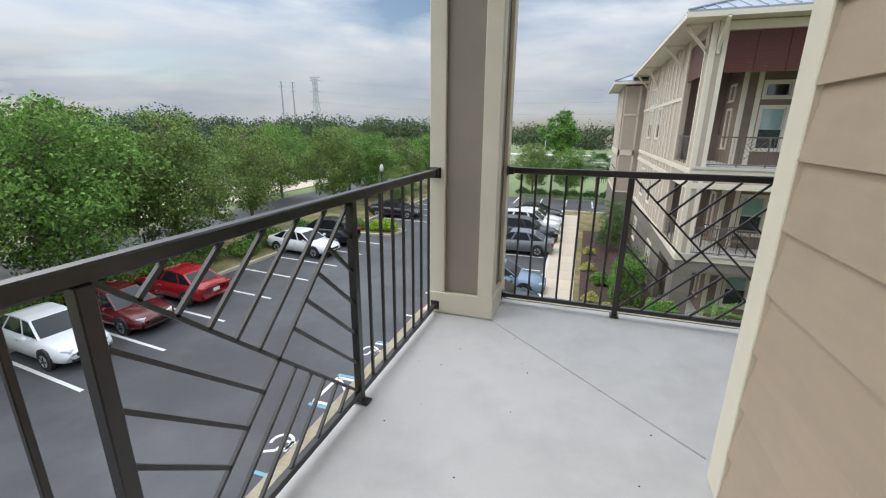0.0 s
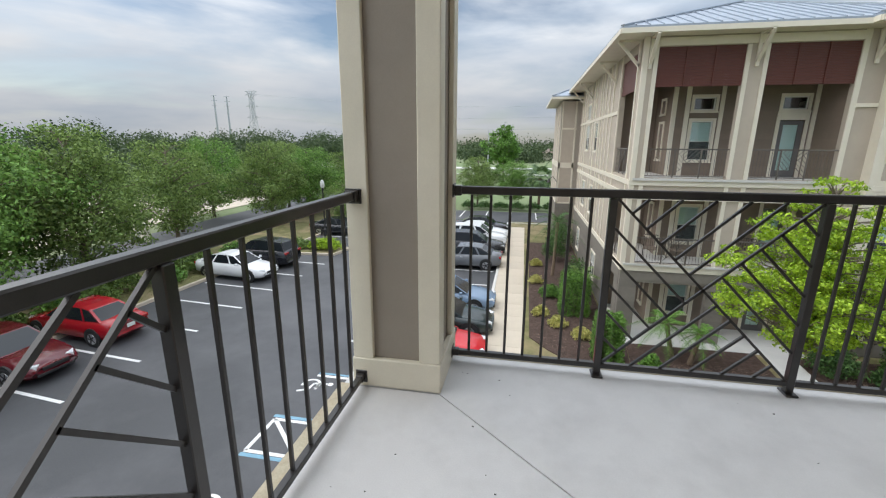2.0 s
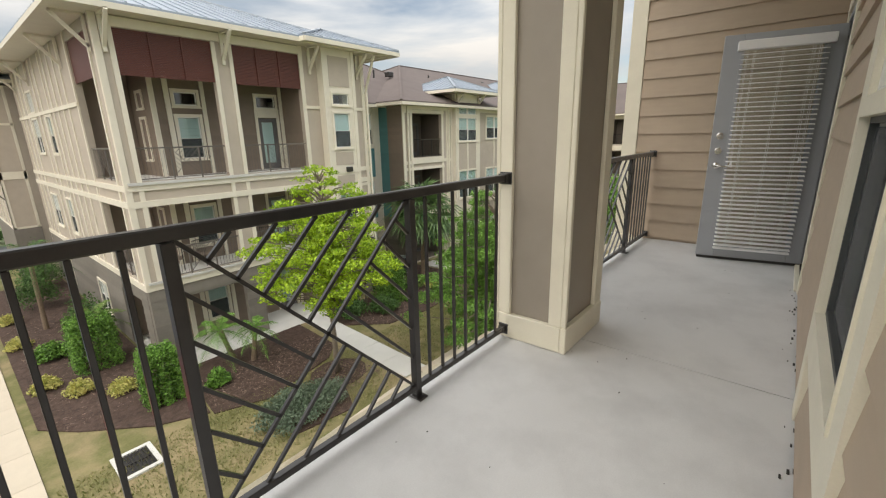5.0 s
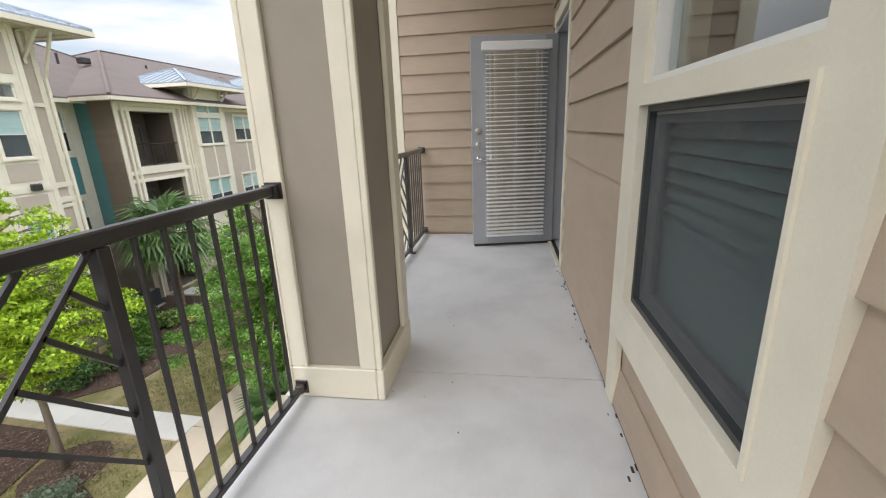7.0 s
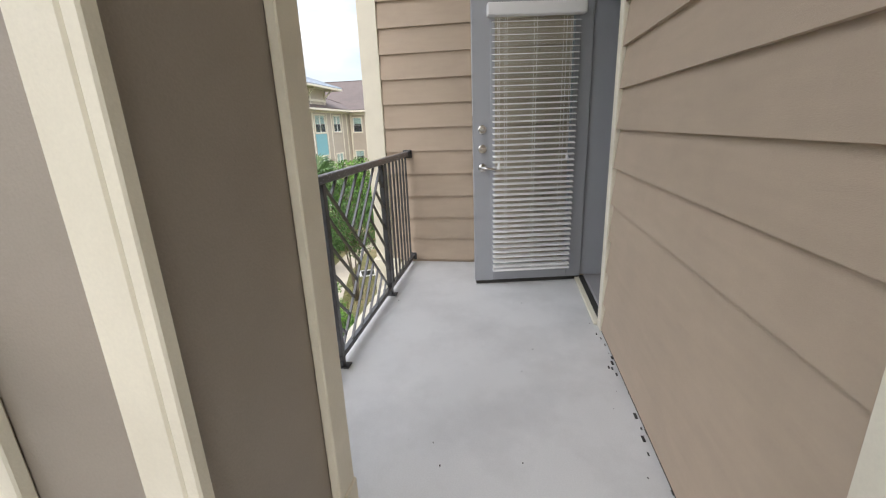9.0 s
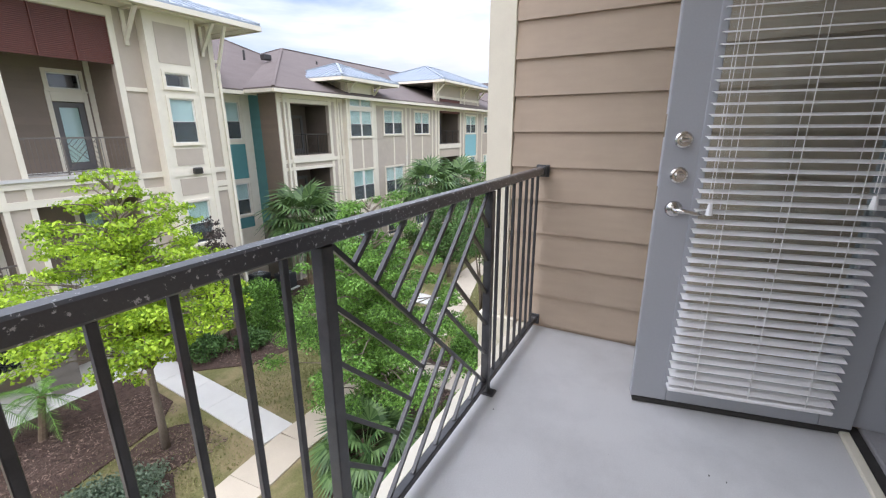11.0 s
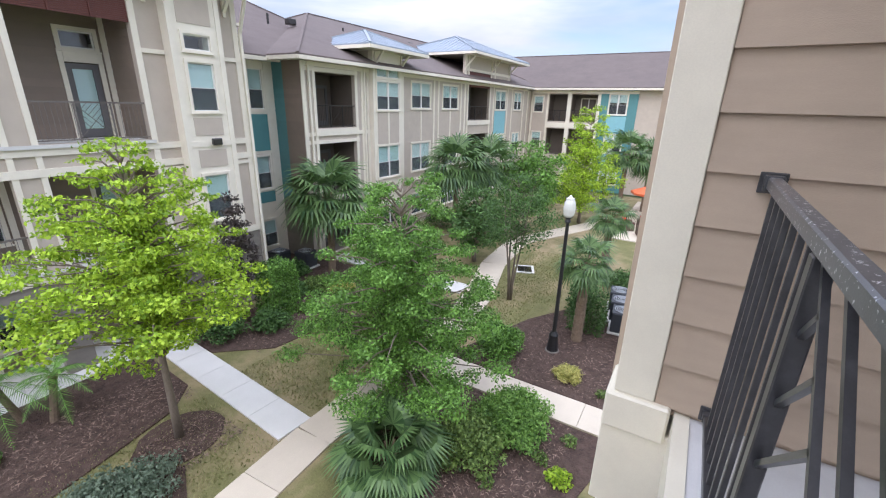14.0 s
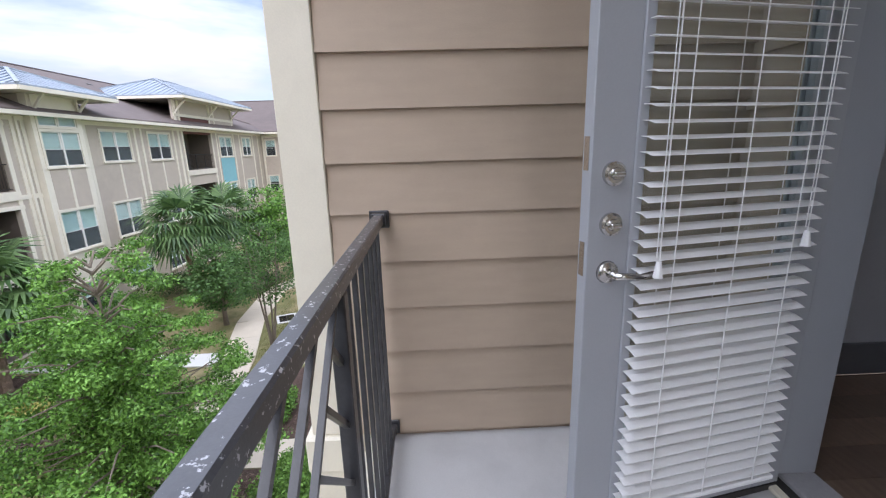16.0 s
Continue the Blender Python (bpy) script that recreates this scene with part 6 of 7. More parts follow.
for x, y, r, h, m_ in ((11.0, 13.2, 0.8, 1.3, M_DEEP), (12.3, 12.4, 0.7, 0.9, M_DEEP), (14.5, 13.8, 0.6, 0.9, M_DEEP), (15.4, 13.5, 0.7, 0.8, M_OLIVE), (16.0, 12.6, 0.55, 0.6, M_YELLOW), (14.0, 12.3, 0.4, 0.4, M_GREEN), (16.0, 15.4, 0.6, 0.9, M_DEEP),
                     (20.4, 14.6, 0.9, 1.2, M_GREEN), (22.0, 14.2, 1.1, 1.4, M_DEEP), (24.0, 14.6, 1.2, 1.6, M_GREEN), (27.0, 14.4, 1.2, 1.6, M_DEEP), (30.0, 12.0, 1.3, 1.7, M_GREEN), (33.5, 12.2, 1.4, 1.8, M_DEEP), (37.0, 11.0, 1.5, 1.8, M_GREEN), (41.0, 10.0, 1.6, 2.0, M_DEEP), (21.0, 1.5, 1.0, 1.2, M_GREEN), (23.0, 2.5, 1.0, 1.1, M_DEEP),
                     (5.0, 12.3, 0.35, 0.7, M_GREEN), (3.3, 19.5, 0.8, 2.6, M_DEEP), (2.6, 26.0, 0.9, 2.4, M_DEEP), (2.0, 19.0, 0.6, 0.8, M_GREEN), (3.2, 29.5, 1.0, 3.0, M_DEEP)):
    bush("leafy green shrub in the planting bed", x, y, r, r, h, int(1800 + 1400 * r), 0.10, m_)
for x, y in ((10.5, 3.2), (12.6, 2.0), (11.7, 2.4), (10.0, 2.6), (14.8, 1.7), (15.6, 1.2)):
    bush("small sparse plant in mulch", x, y, 0.2, 0.2, 0.28, 160, 0.08, M_OLIVE)

# west side trees
wt = [tree("tall broad green tree beyond the parking lot", -22.0, 9.6, 8.9, 4.6, 1.4, 26000, 0.20, M_LOTG, tiers=9, per=8, flat=0.7, wide_at=0.42, clump=0.30, trunk=0.16),
      tree("tall broad olive-green tree beyond the parking lot", -21.6, 15.2, 8.2, 4.0, 1.3, 24000, 0.19, M_LOTO, tiers=9, per=8, flat=0.7, wide_at=0.45, clump=0.30, trunk=0.15),
      tree("airy olive-green tree beside the road", -23.0, 22.6, 7.7, 3.4, 1.6, 15000, 0.18, M_LOTO, tiers=8, per=7, flat=0.65, wide_at=0.45, clump=0.3, trunk=0.14)]
for src, x, y, a, s in ((0, -26.0, 5.0, 1.0, 1.0), (1, -20.8, 3.4, 2.2, 0.95), (0, -20.5, -2.5, 0.4, 0.92), (1, -25.5, 13.0, 2.9, 1.02), (1, -23.0, 34.0, 4.0, 0.92), (0, -22.0, 39.5, 3.0, 0.8), (1, -20.5, 45.0, 1.2, 0.78), (2, -28.5, 29.0, 0.8, 0.9),
                        (0, -19.0, 51.0, 2.0, 0.78), (1, -26.0, 42.0, 5.0, 0.9), (2, -33.0, 17.0, 5.2, 0.95), (0, -35.0, 9.0, 5.7, 1.0), (2, -15.5, 33.5, 3.3, 0.55), (1, -16.0, 57.0, 0.3, 0.75), (0, -31.0, 36.0, 0.9, 0.9), (1, -5.2, 50.5, 1.4, 0.72), (0, -1.0, 51.5, 2.4, 0.62)):
    c = copy_thing(wt[src], Matrix.Translation((x, y, GROUND)) @ Matrix.Rotation(a, 4, 'Z') @ Matrix.Scale(s, 4))
tree("bright green tree standing alone in the far field", -3.4, 76.0, 10.6, 3.6, 3.2, 7000, 0.42, M_GREEN, tiers=8, per=7, flat=0.75, wide_at=0.5, clump=0.32, trunk=0.2)
fan_palm("cabbage palm at the end of the lot", 2.2, 49.0, 3.6, 2.4, 26)
for i in range(16):
    bush("dense low hedge along the lot curb", -20.0 + 0.1 * i - 0.5 * (i % 3), -4.0 + 1.75 * i, 0.95, 1.1, 1.1 + 0.35 * (i % 2), 1500, 0.17, M_OLIVE if i % 3 else M_GREEN)
bush("bright yellow-green shrub in the curbed island", -13.6, 25.7, 1.3, 0.8, 1.1, 2600, 0.15, M_LIME)
bush("green shrub in the curbed island", -15.8, 25.8, 1.2, 0.9, 0.9, 1800, 0.15, M_OLIVE)
for i in range(9):
    bush("clipped hedge across the end of the lot", -6 + 1.9 * i, 48.3, 1.0, 0.7, 1.1, 1000, 0.16, M_DEEP)

# far woods: one sheet of clumps
cl = []
for i in range(420):
    a = rng.uniform(-1.35, 0.95)
    d = rng.uniform(170, 300)
    r = rng.uniform(5, 10)
    cl.append(((d * math.sin(a), d * math.cos(a), GROUND + rng.uniform(0, 5 + 3 * (a < -0.2))), (r, r, r * 0.8)))
for i in range(160):
    a = rng.uniform(-1.4, -0.62)
    d = rng.uniform(60, 130)
    r = rng.uniform(2.5, 5)
    cl.append(((d * math.sin(a), d * math.cos(a), GROUND + rng.uniform(0.5, 4.0)), (r, r, r * 0.85)))
woods = new("far_woods", leaf_mesh("far_woods", cl, 240000, 0.9, M_FARLEAF, 0.8, 0.4))
tagged(woods, "dark green line of far woods", "woods", kind="stuff")

# far road, fence and house
thing("far_road", "pale highway across the far field", "road", kind="structure", mat=M_WALKW, geo=Geo().box(-300, 400, 128, 136, GB, GB + 0.25).box(-300, 400, 105, 107, GB, GB + 0.2))
thing("sand_lot", "pale sandy lot beyond the trees", "ground", kind="structure", mat=M_WALK, geo=Geo().box(-70, -34, 14, 60, GB, GB + 0.06))
thing("highway", "pale highway lanes beyond the trees", "road", kind="structure", mat=M_WALKW, geo=Geo().box(-160, -60, 78, 86, GB, GB + 1.2).box(-160, -60, 98, 104, GB, GB + 1.6))
hs = thing("house", "small far house with tan walls and roof", "house", (16, 205, GROUND))
part("wall", Geo().box(-7, 7, -5, 5, 0, 3.4), M_CREAMB, hs)
part("roof", Geo().add([(-8, -6, 3.4), (8, -6, 3.4), (8, 6, 3.4), (-8, 6, 3.4), (-4, 0, 6), (4, 0, 6)], [(0, 1, 5, 4), (1, 2, 5), (2, 3, 4, 5), (3, 0, 4), (3, 2, 1, 0)]), M_SIDB, hs)

# ---- power lines ----
M_GALV = material("galvanised_steel", (0.42, 0.45, 0.48), 0.5, 3, 0.1, 0.05)
for x, y, top in ((-205.5, 260.0, 31.5), (-197.5, 262.0, 31.0)):
    ob = thing("power_pole", "tall pale steel transmission pole", "power pole", (x, y, GROUND))
    part("pole", Geo().tube([(0, 0, 0), (0, 0, top - GROUND)], [0.9, 0.4], 10), M_GALV, ob)
    for k in (0.99, 0.91, 0.83):
        part("crossarm", Geo().bar((-2.2, 0, (top - GROUND) * k), (2.2, 0, (top - GROUND) * k), 0.25, 0.25), M_GALV, ob)
ob = thing("pylon", "grey steel lattice transmission tower", "pylon", (-205.0, 300.0, GROUND))
H = 44.5
lv = [0, 8, 15, 21, 26, 30, 34, 38, 42, 44.5]


def half(z):
    return 4.2 - 2.9 * min(1, z / 28) if z < 28 else 1.3 + (0.9 if z > 43 else 0)


for sx in (-1, 1):
    for sy in (-1, 1):
        part("leg", Geo().tube([(sx * half(z), sy * half(z), z) for z in lv], [0.18] * len(lv), 5), M_GALV, ob)
for z0, z1 in zip(lv, lv[1:]):
    g = Geo()
    for s in (-1, 1):
        g.bar((-half(z0), s * half(z0), z0), (half(z1), s * half(z1), z1), 0.14, 0.14).bar((half(z0), s * half(z0), z0), (-half(z1), s * half(z1), z1), 0.14, 0.14)
        g.bar((s * half(z0), -half(z0), z0), (s * half(z1), half(z1), z1), 0.14, 0.14).bar((s * half(z0), half(z0), z0), (s * half(z1), -half(z1), z1), 0.14, 0.14)
    part("brace", g, M_GALV, ob)
for z in (26, 34, 42, 44.4):
    part("crossarm", Geo().bar((-5.0, 0, z), (5.0, 0, z), 0.3, 0.3).bar((-5.0, 0, z), (0, 0, z + 1.5), 0.15, 0.15).bar((5.0, 0, z), (0, 0, z + 1.5), 0.15, 0.15), M_GALV, ob)
for k, (z0, dx) in enumerate(((36.0, -5), (36.0, 5), (28.0, -5), (28.0, 5), (20.0, -5), (20.0, 5))):
    pts = [(-204.5 + dx + t * 1.05, 300 + t * 0.12, z0 - 9 * math.sin(math.pi * min(1, t / 330.0)) if t > 0 else z0) for t in range(0, 361, 40)]
    tagged(thing("power_line", "thin sagging power line", "cable", geo=Geo().tube(pts, [0.05] * len(pts), 4), mat=M_GALV), group="power lines")
ob = thing("light_mast", "pale highway light mast with a bent arm", "street lamp", (-118, 232, GROUND))
part("mast", Geo().tube([(0, 0, 0), (0, 0, 10), (1.5, 0, 13), (5, 0, 15.5)], [0.3, 0.25, 0.25, 0.3], 7), M_GALV, ob)
for x, y, h in ((-12.5, 150, 12), (-8.0, 170, 16), (-140, 190, 13), (-134, 192, 12)):
    thing("utility_pole", "pale far utility pole", "utility pole", (x, y, GROUND), geo=Geo().tube([(0, 0, 0), (0, 0, h)], [0.2, 0.14], 7).bar((-1, 0, h - 0.6), (1, 0, h - 0.6), 0.1, 0.1), mat=M_GALV)


# ---- lamp posts ----
M_BLACK = material("black_paint", (0.018, 0.018, 0.02), 0.4, 12, 0.15, 0.1)
M_GLOBE = material("white_globe", (0.66, 0.67, 0.62), 0.25, 10, 0.03, 0.05)


def lamp_post(label, x, y, h):
    ob = thing("lamp_post", label, "lamp post", (x, y, GROUND))
    part("footing", Geo().tube([(0, 0, -0.05), (0, 0, 0.07)], [0.24, 0.22], 16), M_STONE, ob, "round concrete footing")
    part("base", Geo().tube([(0, 0, 0.07), (0, 0, 0.12), (0, 0, 0.5), (0, 0, 0.62), (0, 0, 0.75)], [0.19, 0.19, 0.14, 0.15, 0.075], 14), M_BLACK, ob)
    part("pole", Geo().tube([(0, 0, 0.7), (0, 0, h - 0.85), (0, 0, h - 0.8), (0, 0, h - 0.72), (0, 0, h - 0.66)], [0.068, 0.05, 0.09, 0.06, 0.12], 12), M_BLACK, ob)
    part("globe", Geo().tube([(0, 0, h - 0.66), (0, 0, h - 0.6), (0, 0, h - 0.42), (0, 0, h - 0.25), (0, 0, h - 0.14), (0, 0, h - 0.10)], [0.10, 0.15, 0.175, 0.16, 0.12, 0.125], 18), M_GLOBE, ob, "ribbed white acorn globe")
    part("finial", Geo().tube([(0, 0, h - 0.10), (0, 0, h - 0.07), (0, 0, h - 0.03), (0, 0, h)], [0.10, 0.06, 0.03, 0.008], 12), M_GLOBE, ob)
    return ob


lamp_post("black acorn lamp post in the mulch bed", 16.35, 3.6, 5.2)
lamp_post("black acorn lamp post in the lot island", -15.5, 29.6, 4.7)
lamp_post("black acorn lamp post in the far courtyard", 41.5, 7.2, 4.6)

# ---- stop sign, drains, condensers ----
ob = thing("stop_sign", "red octagonal stop sign on a thin post", "sign", (-28.0, 24.2, GROUND))
part("post", Geo().tube([(0, 0, 0), (0, 0, 2.7)], [0.04, 0.04], 8), M_GALV, ob)
M_SIGN = material("sign_red", (0.50, 0.03, 0.03), 0.4, 8, 0.05, 0.05)
T8 = Matrix.Rotation(-0.9, 4, 'Z')
fa = Geo()
pts8 = [(0.42 * math.cos(math.pi / 8 + k * math.pi / 4), 0.42 * math.sin(math.pi / 8 + k * math.pi / 4)) for k in range(8)]
fa.m = T8 @ Matrix.Translation((0, -0.05, 2.35)) @ Matrix.Rotation(math.pi / 2, 4, 'X')
part("plate", fa.prism(pts8, -0.01, 0.01), M_SIGN, ob)
txt = bpy.data.curves.new("word", 'FONT')
txt.body, txt.size, txt.align_x, txt.align_y, txt.extrude = "STOP", 0.30, 'CENTER', 'CENTER', 0.003
word = new("word", txt)
word.data.materials.append(M_PAINT)
word.parent = ob
word.matrix_local = T8 @ Matrix.Translation((0, -0.066, 2.35)) @ Matrix.Rotation(math.pi / 2, 4, 'X')
thing("sign_wall", "low pale entrance wall behind the stop sign", "wall", (-31.0, 26.0, GROUND), geo=Geo().bar((-4, 3.0, 0.7), (3, -1.0, 0.7), 0.3, 1.4), mat=M_CREAMB)


def drain(x, y, w, d, a=0.0):
    ob = thing("storm_drain", "square concrete drain inlet with an iron grate", "drain", (x, y, GROUND))
    ob.rotation_euler = (0, 0, a)
    part("collar", Geo().box(-w / 2, w / 2, -d / 2, -d / 2 + 0.11, 0, 0.05).box(-w / 2, w / 2, d / 2 - 0.11, d / 2, 0, 0.05).box(-w / 2, -w / 2 + 0.11, -d / 2 + 0.111, d / 2 - 0.111, 0, 0.05).box(w / 2 - 0.11, w / 2, -d / 2 + 0.111, d / 2 - 0.111, 0, 0.05), M_WALKW, ob)
    part("pit", Geo().box(-w / 2 + 0.11, w / 2 - 0.11, -d / 2 + 0.11, d / 2 - 0.11, -0.05, 0.008), M_BLACK, ob)
    n = 9
    for i in range(n):
        u = -w / 2 + 0.13 + (w - 0.26) * i / (n - 1)
        part("grate_bar", Geo().box(u - 0.012, u + 0.012, -d / 2 + 0.111, d / 2 - 0.111, 0.018, 0.04), M_RAIL, ob)
    part("cross_bar", Geo().box(-w / 2 + 0.111, w / 2 - 0.111, -0.02, 0.02, 0.012, 0.038), M_RAIL, ob)


drain(2.25, 10.45, 0.86, 1.1)
drain(22.8, 7.0, 1.0, 0.9, 0.4)
M_ACB = material("dark_condenser", (0.04, 0.045, 0.055), 0.5, 10, 0.1, 0.1)


def condenser(x, y, a=0.0):
    ob = thing("air_conditioner", "dark outdoor condenser unit with a round fan guard", "air conditioner", (x, y, GROUND + 0.035), group="condensers")
    ob.rotation_euler = (0, 0, a)
    part("pad", Geo().box(-0.45, 0.45, -0.45, 0.45, -0.08, 0.05, 0.01), M_WALKW, ob)
    part("cabinet", Geo().box(-0.37, 0.37, -0.37, 0.37, 0.05, 0.78, 0.03), M_ACB, ob)
    part("top_plate", Geo().box(-0.38, 0.38, -0.38, 0.38, 0.781, 0.81, 0.012), M_ACB, ob)
    g = Geo()
    for r in (0.08, 0.16, 0.24, 0.31):
        g.tube([(r * math.cos(k * math.tau / 20), r * math.sin(k * math.tau / 20), 0.835) for k in range(21)], [0.012] * 21, 4, False)
    part("fan_guard", g, M_GALV, ob)
    part("fan_well", Geo().tube([(0, 0, 0.808), (0, 0, 0.818)], [0.32, 0.32], 20), M_BLACK, ob)


for x, y in ((16.3, 16.9), (17.0, 15.9), (19.0, 1.9), (19.9, 2.1), (20.8, 2.3)):
    condenser(x, y, 0.1)


# ---- porch and courtyard furniture ----
def porch_chair(x, y, z, a, label="dark metal porch chair with a slatted back"):
    ob = thing("patio_chair", label, "chair", (x, y, z))
    ob.rotation_euler = (0, 0, a)
    part("seat", Geo().box(-0.25, 0.25, -0.25, 0.25, 0.40, 0.43, 0.01), M_SIDB, ob)
    for sx in (-0.24, 0.24):
        part("leg", Geo().tube([(sx, -0.24, 0.0), (sx, -0.22, 0.6), (sx, 0.2, 0.62)], [0.013] * 3, 6), M_RAIL, ob)
        part("leg", Geo().tube([(sx, 0.3, 0.0), (sx, 0.22, 0.42), (sx, 0.3, 0.92)], [0.013] * 3, 6), M_RAIL, ob)
    for k in range(5):
        part("back_slat", Geo().bar((-0.16 + 0.08 * k, 0.23, 0.45), (-0.16 + 0.08 * k, 0.3, 0.9), 0.018, 0.01), M_RAIL, ob)
    part("back_rail", Geo().bar((-0.24, 0.3, 0.91), (0.24, 0.3, 0.91), 0.025, 0.025), M_RAIL, ob)


porch_chair(6.5, 15.7, Z2, 0.4)
porch_chair(9.0, 15.8, Z2, -0.5)
porch_chair(5.5, 15.8, Z2, -0.3)
M_ORANGE = material("orange_canvas", (0.70, 0.16, 0.06), 0.7, 6, 0.08, 0.15)
M_REDC = material("red_cushion", (0.75, 0.07, 0.03), 0.7, 6, 0.06, 0.1)
M_WICK = material("brown_wicker", (0.12, 0.075, 0.055), 0.75, 30, 0.3, 0.5)
for x, y, z in ((36.5, 3.0, 2.7), (41.0, 1.6, 2.7)):
    ob = thing("patio_umbrella", "orange canvas patio umbrella", "umbrella", (x, y, GROUND + 0.05))
    part("pole", Geo().tube([(0, 0, 0), (0, 0, z)], [0.025, 0.025], 8), M_WICK, ob)
    n = 8
    part("canopy", Geo().add([(0, 0, z)] + [(1.45 * math.cos(k * math.tau / n), 1.45 * math.sin(k * math.tau / n), z - 0.55) for k in range(n)] + [(1.43 * math.cos(k * math.tau / n), 1.43 * math.sin(k * math.tau / n), z - 0.70) for k in range(n)],
                             [(0, 1 + k, 1 + (k + 1) % n) for k in range(n)] + [(1 + k, 9 + k, 9 + (k + 1) % n, 1 + (k + 1) % n) for k in range(n)]), M_ORANGE, ob)
    part("base", Geo().tube([(0, 0, 0), (0, 0, 0.08)], [0.28, 0.25], 14), M_BLACK, ob)
for x, y, a in ((33.6, 4.0, 0.4), (32.6, 2.8, 1.9), (34.6, 3.0, -1.2), (33.8, 2.0, 3.0)):
    ob = thing("lounge_chair", "brown wicker lounge chair with red cushions", "chair", (x, y, GROUND + 0.05))
    ob.rotation_euler = (0, 0, a)
    part("body", Geo().box(-0.42, 0.42, -0.42, 0.42, 0.0, 0.3, 0.03).box(-0.42, -0.30, -0.42, 0.42, 0.301, 0.6, 0.03).box(0.30, 0.42, -0.42, 0.42, 0.301, 0.6, 0.03).box(-0.29, 0.29, 0.30, 0.42, 0.301, 0.8, 0.03), M_WICK, ob)
    part("seat_cushion", Geo().box(-0.29, 0.29, -0.40, 0.29, 0.302, 0.44, 0.04), M_REDC, ob)
    part("back_cushion", Geo().box(-0.28, 0.28, 0.14, 0.29, 0.445, 0.85, 0.04), M_REDC, ob)


# ---- cars ----
M_TYRE = material("tyre_rubber", (0.02, 0.02, 0.021), 0.8, 20, 0.1, 0.2)
M_RIM = material("alloy_rim", (0.55, 0.56, 0.58), 0.3, 20, 0.05, 0.03, metal=0.9)
M_CARGL = material("tinted_glass", (0.015, 0.018, 0.021), 0.08, 3, 0.05, 0.0, spec=0.35)
M_HEAD = material("headlight_lens", (0.70, 0.72, 0.74), 0.1, 20, 0.1, 0.0, coat=0.5)
M_TAIL = material("tail_lens", (0.35, 0.01, 0.01), 0.15, 20, 0.1, 0.0, coat=0.5)
M_GRILL = material("black_plastic", (0.02, 0.02, 0.021), 0.5, 20, 0.1, 0.1)


def car_paint(name, c):
    return material(name, c, 0.25, 2, 0.03, 0.0, 40, coat=0.35, spec=0.5)


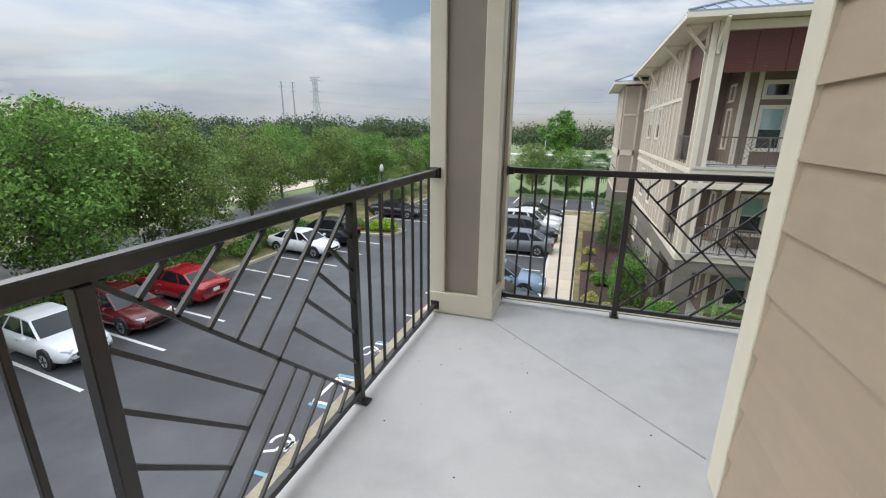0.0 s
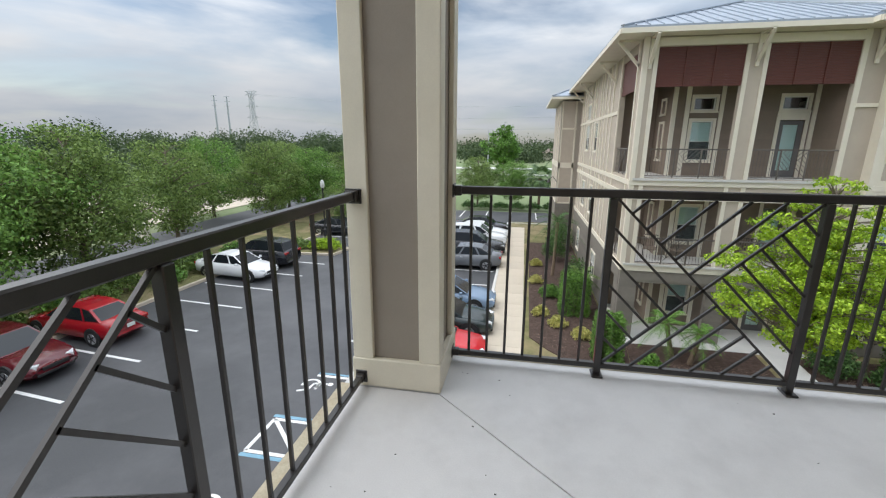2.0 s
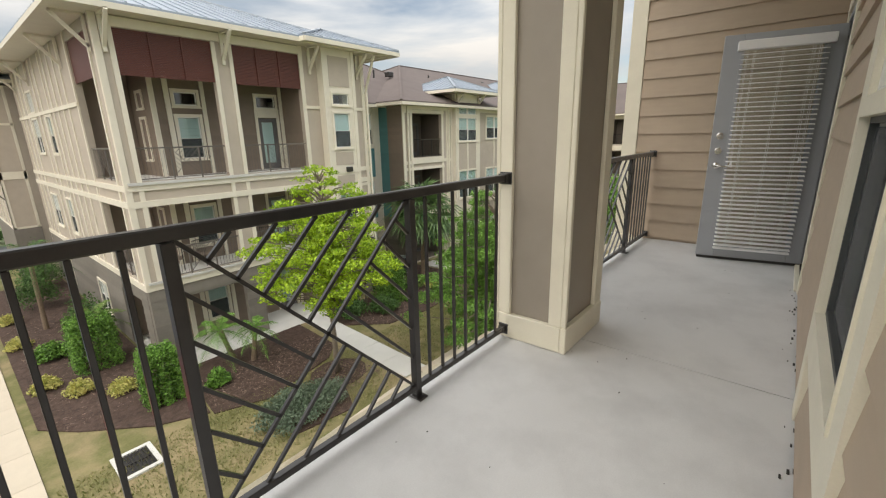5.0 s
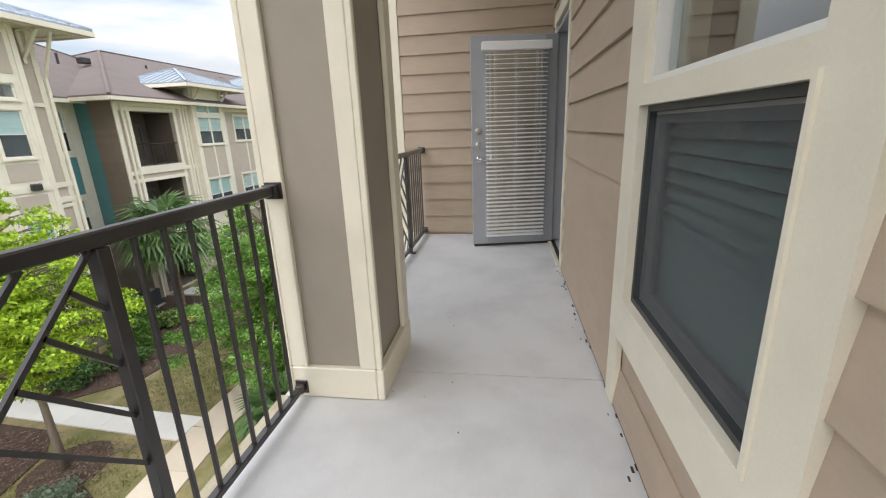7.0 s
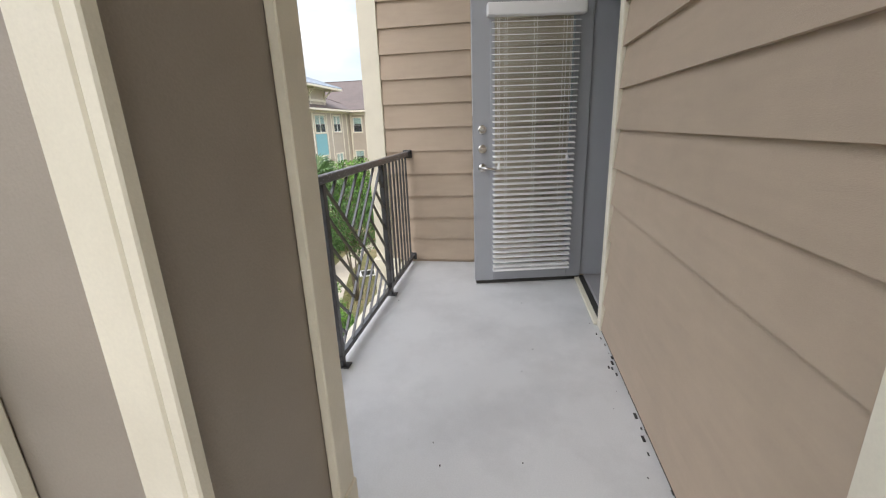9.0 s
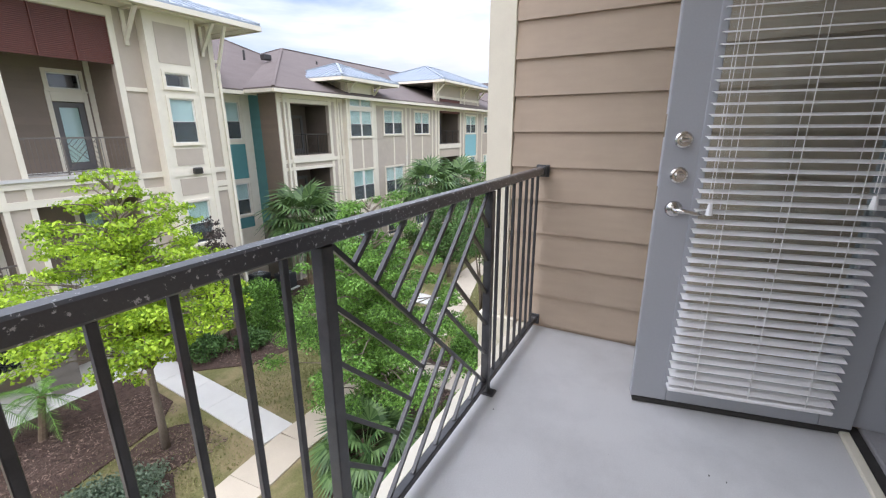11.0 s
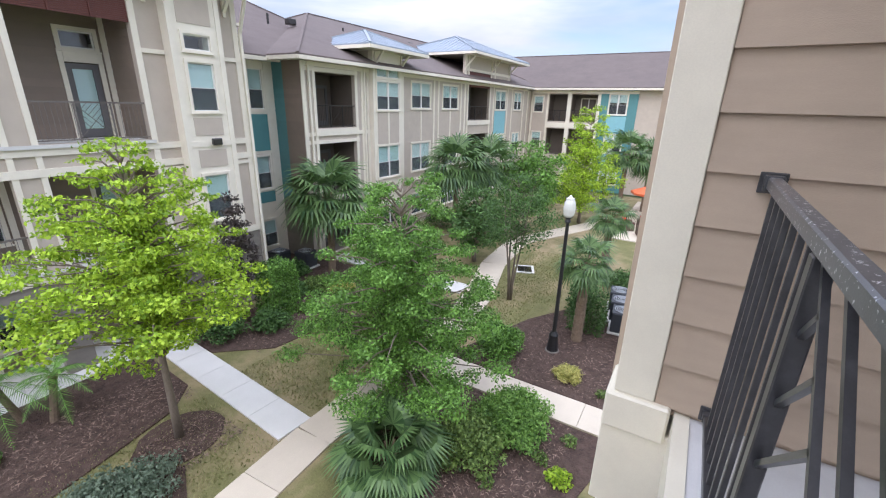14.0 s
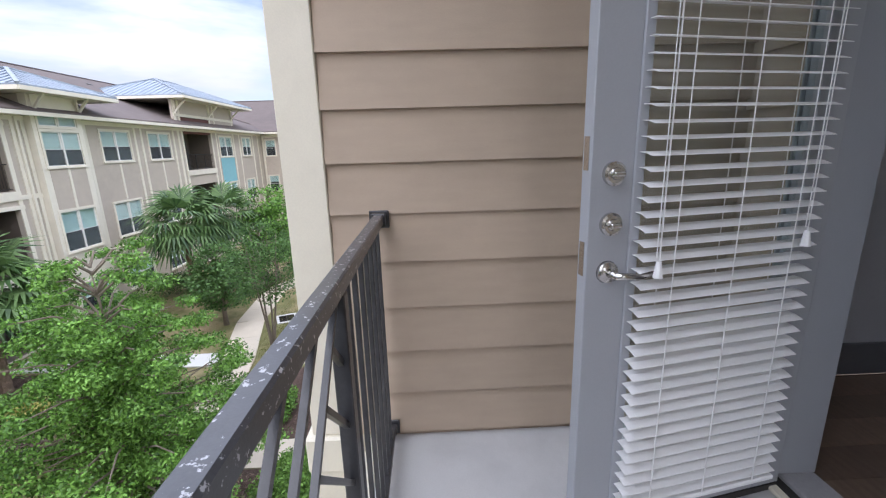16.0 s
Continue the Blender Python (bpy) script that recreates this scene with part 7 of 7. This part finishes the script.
def car(label, x, y, heading, paint, kind="sedan", group="", size=1.0):
    """Local x is forward; heading turns it."""
    L, W = (4.75, 0.90) if kind == "sedan" else (4.7, 0.93)
    ob = thing("car", label, "car", (x, y, GB + 0.02), group)
    ob.rotation_euler = (0, 0, heading)
    ob.scale = (size, size, size)
    hz = 0.0 if kind == "sedan" else 0.18
    st = [(-L / 2, 0.80, 0.42, 0.86), (-L / 2 + 0.12, 0.90, 0.28, 0.96), (-L / 2 + 0.7, 0.98, 0.22, 1.0), (-0.9, 1.0, 0.20, 0.96), (0.3, 1.0, 0.20, 0.94), (1.0, 0.99, 0.20, 0.92), (1.55, 0.97, 0.21, 0.86), (2.05, 0.92, 0.24, 0.76), (L / 2 - 0.08, 0.80, 0.30, 0.66), (L / 2, 0.68, 0.40, 0.58)]
    vs, fs = [], []
    for sx, w, zb, zt in st:
        w, zt = w * W, zt + hz
        sec = [(-0.80 * w, zb), (-0.97 * w, zb + 0.10), (-w, (zb + zt) / 2), (-0.95 * w, zt - 0.07), (-0.80 * w, zt), (0, zt + 0.035), (0.80 * w, zt), (0.95 * w, zt - 0.07), (w, (zb + zt) / 2), (0.97 * w, zb + 0.10), (0.80 * w, zb)]
        vs += [(sx, a, b) for a, b in sec]
    m = 11
    for i in range(len(st) - 1):
        fs += [(i * m + k, i * m + (k + 1) % m, (i + 1) * m + (k + 1) % m, (i + 1) * m + k) for k in range(m)]
    fs += [tuple(range(m)), tuple(range((len(st) - 1) * m + m - 1, (len(st) - 1) * m - 1, -1))]
    part("body", Geo().add(vs, fs), paint, ob, smooth=True)
    if kind == "sedan":
        base = [(-1.85, 0.98), (-1.05, 0.93), (0.25, 0.93), (1.15, 0.92)]
        roof = [(-1.15, 1.36), (-0.75, 1.43), (-0.05, 1.44), (0.35, 1.40)]
    else:
        base = [(-2.2, 1.14), (-1.2, 1.12), (0.2, 1.12), (1.15, 1.10)]
        roof = [(-1.95, 1.62), (-1.1, 1.70), (-0.1, 1.70), (0.35, 1.64)]
    g = Geo()
    bw, rw = 0.86 * W, 0.66 * W
    v = [(bx, s * bw, bz) for s in (-1, 1) for bx, bz in base] + [(rx, s * rw, rz) for s in (-1, 1) for rx, rz in roof]
    g.add(v, [(0, 1, 9, 8), (1, 2, 10, 9), (2, 3, 11, 10), (12, 13, 5, 4), (13, 14, 6, 5), (14, 15, 7, 6), (3, 7, 15, 11), (4, 0, 8, 12), (0, 4, 5, 1), (1, 5, 6, 2), (2, 6, 7, 3), (8, 9, 13, 12), (9, 10, 14, 13), (10, 11, 15, 14)])
    cab = part("cabin", g, paint, ob)

    def quad(name, idx, inset, mat, off):
        p = [Vector(v[i]) for i in idx]
        c = sum(p, Vector()) / 4
        n = (p[1] - p[0]).cross(p[3] - p[0]).normalized()
        if n.dot(c - Vector((-0.3, 0, 1.1))) < 0:
            n = -n
        q = [c + (k - c) * inset + n * off for k in p] + [c + (k - c) * inset - n * 0.01 for k in p]
        part(name, Geo().add(q, [(0, 1, 2, 3), (7, 6, 5, 4), (0, 4, 5, 1), (1, 5, 6, 2), (2, 6, 7, 3), (3, 7, 4, 0)]), mat, cab)

    quad("windshield", (3, 7, 15, 11), 0.90, M_CARGL, 0.008)
    quad("rear_window", (4, 0, 8, 12), 0.86, M_CARGL, 0.008)
    for idx in ((0, 1, 9, 8), (1, 2, 10, 9), (2, 3, 11, 10), (4, 5, 13, 12), (5, 6, 14, 13), (6, 7, 15, 14)):
        quad("side_window", idx, 0.86, M_CARGL, 0.008)
    for wx in (-L / 2 + 0.92, L / 2 - 0.90):
        for s in (-1, 1):
            R = 0.33 + hz * 0.2
            wh = part("wheel", Geo().tube([(wx, s * (W - 0.20), R), (wx, s * (W - 0.18), R), (wx, s * (W + 0.0), R), (wx, s * (W + 0.015), R)], [R * 0.9, R, R, R * 0.92], 22), M_TYRE, ob)
            part("rim", Geo().tube([(wx, s * (W + 0.005), R), (wx, s * (W + 0.022), R)], [R * 0.68, R * 0.64], 20), M_RIM, wh)
            g = Geo()
            for k in range(5):
                a = k * math.tau / 5
                g.bar((wx, s * (W + 0.026), R), (wx + R * 0.6 * math.cos(a), s * (W + 0.026), R + R * 0.6 * math.sin(a)), 0.05, 0.012, (0, 1, 0))
            part("spoke", g, M_GRILL, wh)
            part("wheel_arch", Geo().tube([(wx, s * (W - 0.12), R + 0.03), (wx, s * (W + 0.003), R + 0.03)], [R + 0.06, R + 0.06], 22), M_GRILL, ob)
    for s in (-1, 1):
        part("headlight", Geo().bar((L / 2 - 0.30, s * 0.70 * W, 0.66 + hz), (L / 2 - 0.07, s * 0.52 * W, 0.63 + hz), 0.20, 0.13), M_HEAD, ob)
        part("tail_light", Geo().box(-L / 2 - 0.012, -L / 2 + 0.22, s * 0.86 * W, s * 0.48 * W, 0.74 + hz, 0.90 + hz, 0.03), M_TAIL, ob)
        part("wing_mirror", Geo().box(0.78, 0.92, s * (W + 0.02), s * (W + 0.17), 0.96 + hz, 1.09 + hz, 0.03).bar((0.86, s * (W - 0.1), 0.98 + hz), (0.86, s * (W + 0.04), 1.0 + hz), 0.05, 0.05), paint, ob)
        part("door_handle", Geo().box(0.0, 0.18, s * (W - 0.01), s * (W + 0.025), 0.80 + hz, 0.83 + hz), M_RIM, ob)
    part("grille", Geo().box(L / 2 - 0.05, L / 2 + 0.012, -0.40, 0.40, 0.46 + hz * 0.6, 0.60 + hz, 0.02), M_GRILL, ob)
    part("bumper_intake", Geo().box(L / 2 - 0.06, L / 2 + 0.006, -0.55, 0.55, 0.30, 0.40, 0.02), M_GRILL, ob)
    part("licence_plate", Geo().box(-L / 2 - 0.016, -L / 2 + 0.02, -0.16, 0.16, 0.62 + hz, 0.77 + hz), M_PAINT, ob)
    return ob


P_WHITE, P_MAROON, P_RED = car_paint("white_car_paint", (0.78, 0.79, 0.80)), car_paint("maroon_car_paint", (0.10, 0.006, 0.012)), car_paint("red_car_paint", (0.33, 0.008, 0.016))
P_BLACK, P_GREY, P_BLUE, P_GREEN, P_BRED = car_paint("black_car_paint", (0.012, 0.013, 0.018)), car_paint("grey_car_paint", (0.15, 0.16, 0.175)), car_paint("blue_car_paint", (0.17, 0.25, 0.36)), car_paint("dark_green_car_paint", (0.018, 0.03, 0.03)), car_paint("bright_red_car_paint", (0.55, 0.012, 0.02))
PI = math.pi
car("white sedan parked nose out", -16.9, 5.75, -0.08, P_WHITE)
car("dark maroon sedan parked nose out", -16.95, 8.25, -0.08, P_MAROON)
car("red coupe parked nose in", -17.0, 11.1, PI - 0.08, P_RED)
car("white sedan parked nose out near the island", -16.0, 19.2, -0.1, P_WHITE)
car("black hatchback parked nose in near the island", -16.1, 21.9, PI - 0.1, P_BLACK, "suv")
car("dark sedan parked beyond the island", -15.2, 31.6, 0.0, P_BLACK)
EX = -3.05
car("bright red sedan parked by the sidewalk", EX + 0.2, 12.1, 0.0, P_BRED, size=0.92)
car("dark green sedan parked by the sidewalk", EX + 0.1, 14.45, 0.0, P_GREEN)
car("steel blue sedan parked by the sidewalk", EX, 17.05, 0.0, P_BLUE)
car("grey sedan parked tail to the sidewalk", EX - 0.1, 24.1, PI, P_GREY)
car("black hatchback parked by the sidewalk", EX, 27.05, 0.0, P_BLACK, "suv")
car("white hatchback parked by the sidewalk", EX, 29.7, 0.0, P_WHITE, "suv")
car("white sedan parked by the sidewalk", EX, 32.3, 0.0, P_WHITE)
car("black sedan at the end of the row", EX, 34.9, 0.0, P_BLACK)
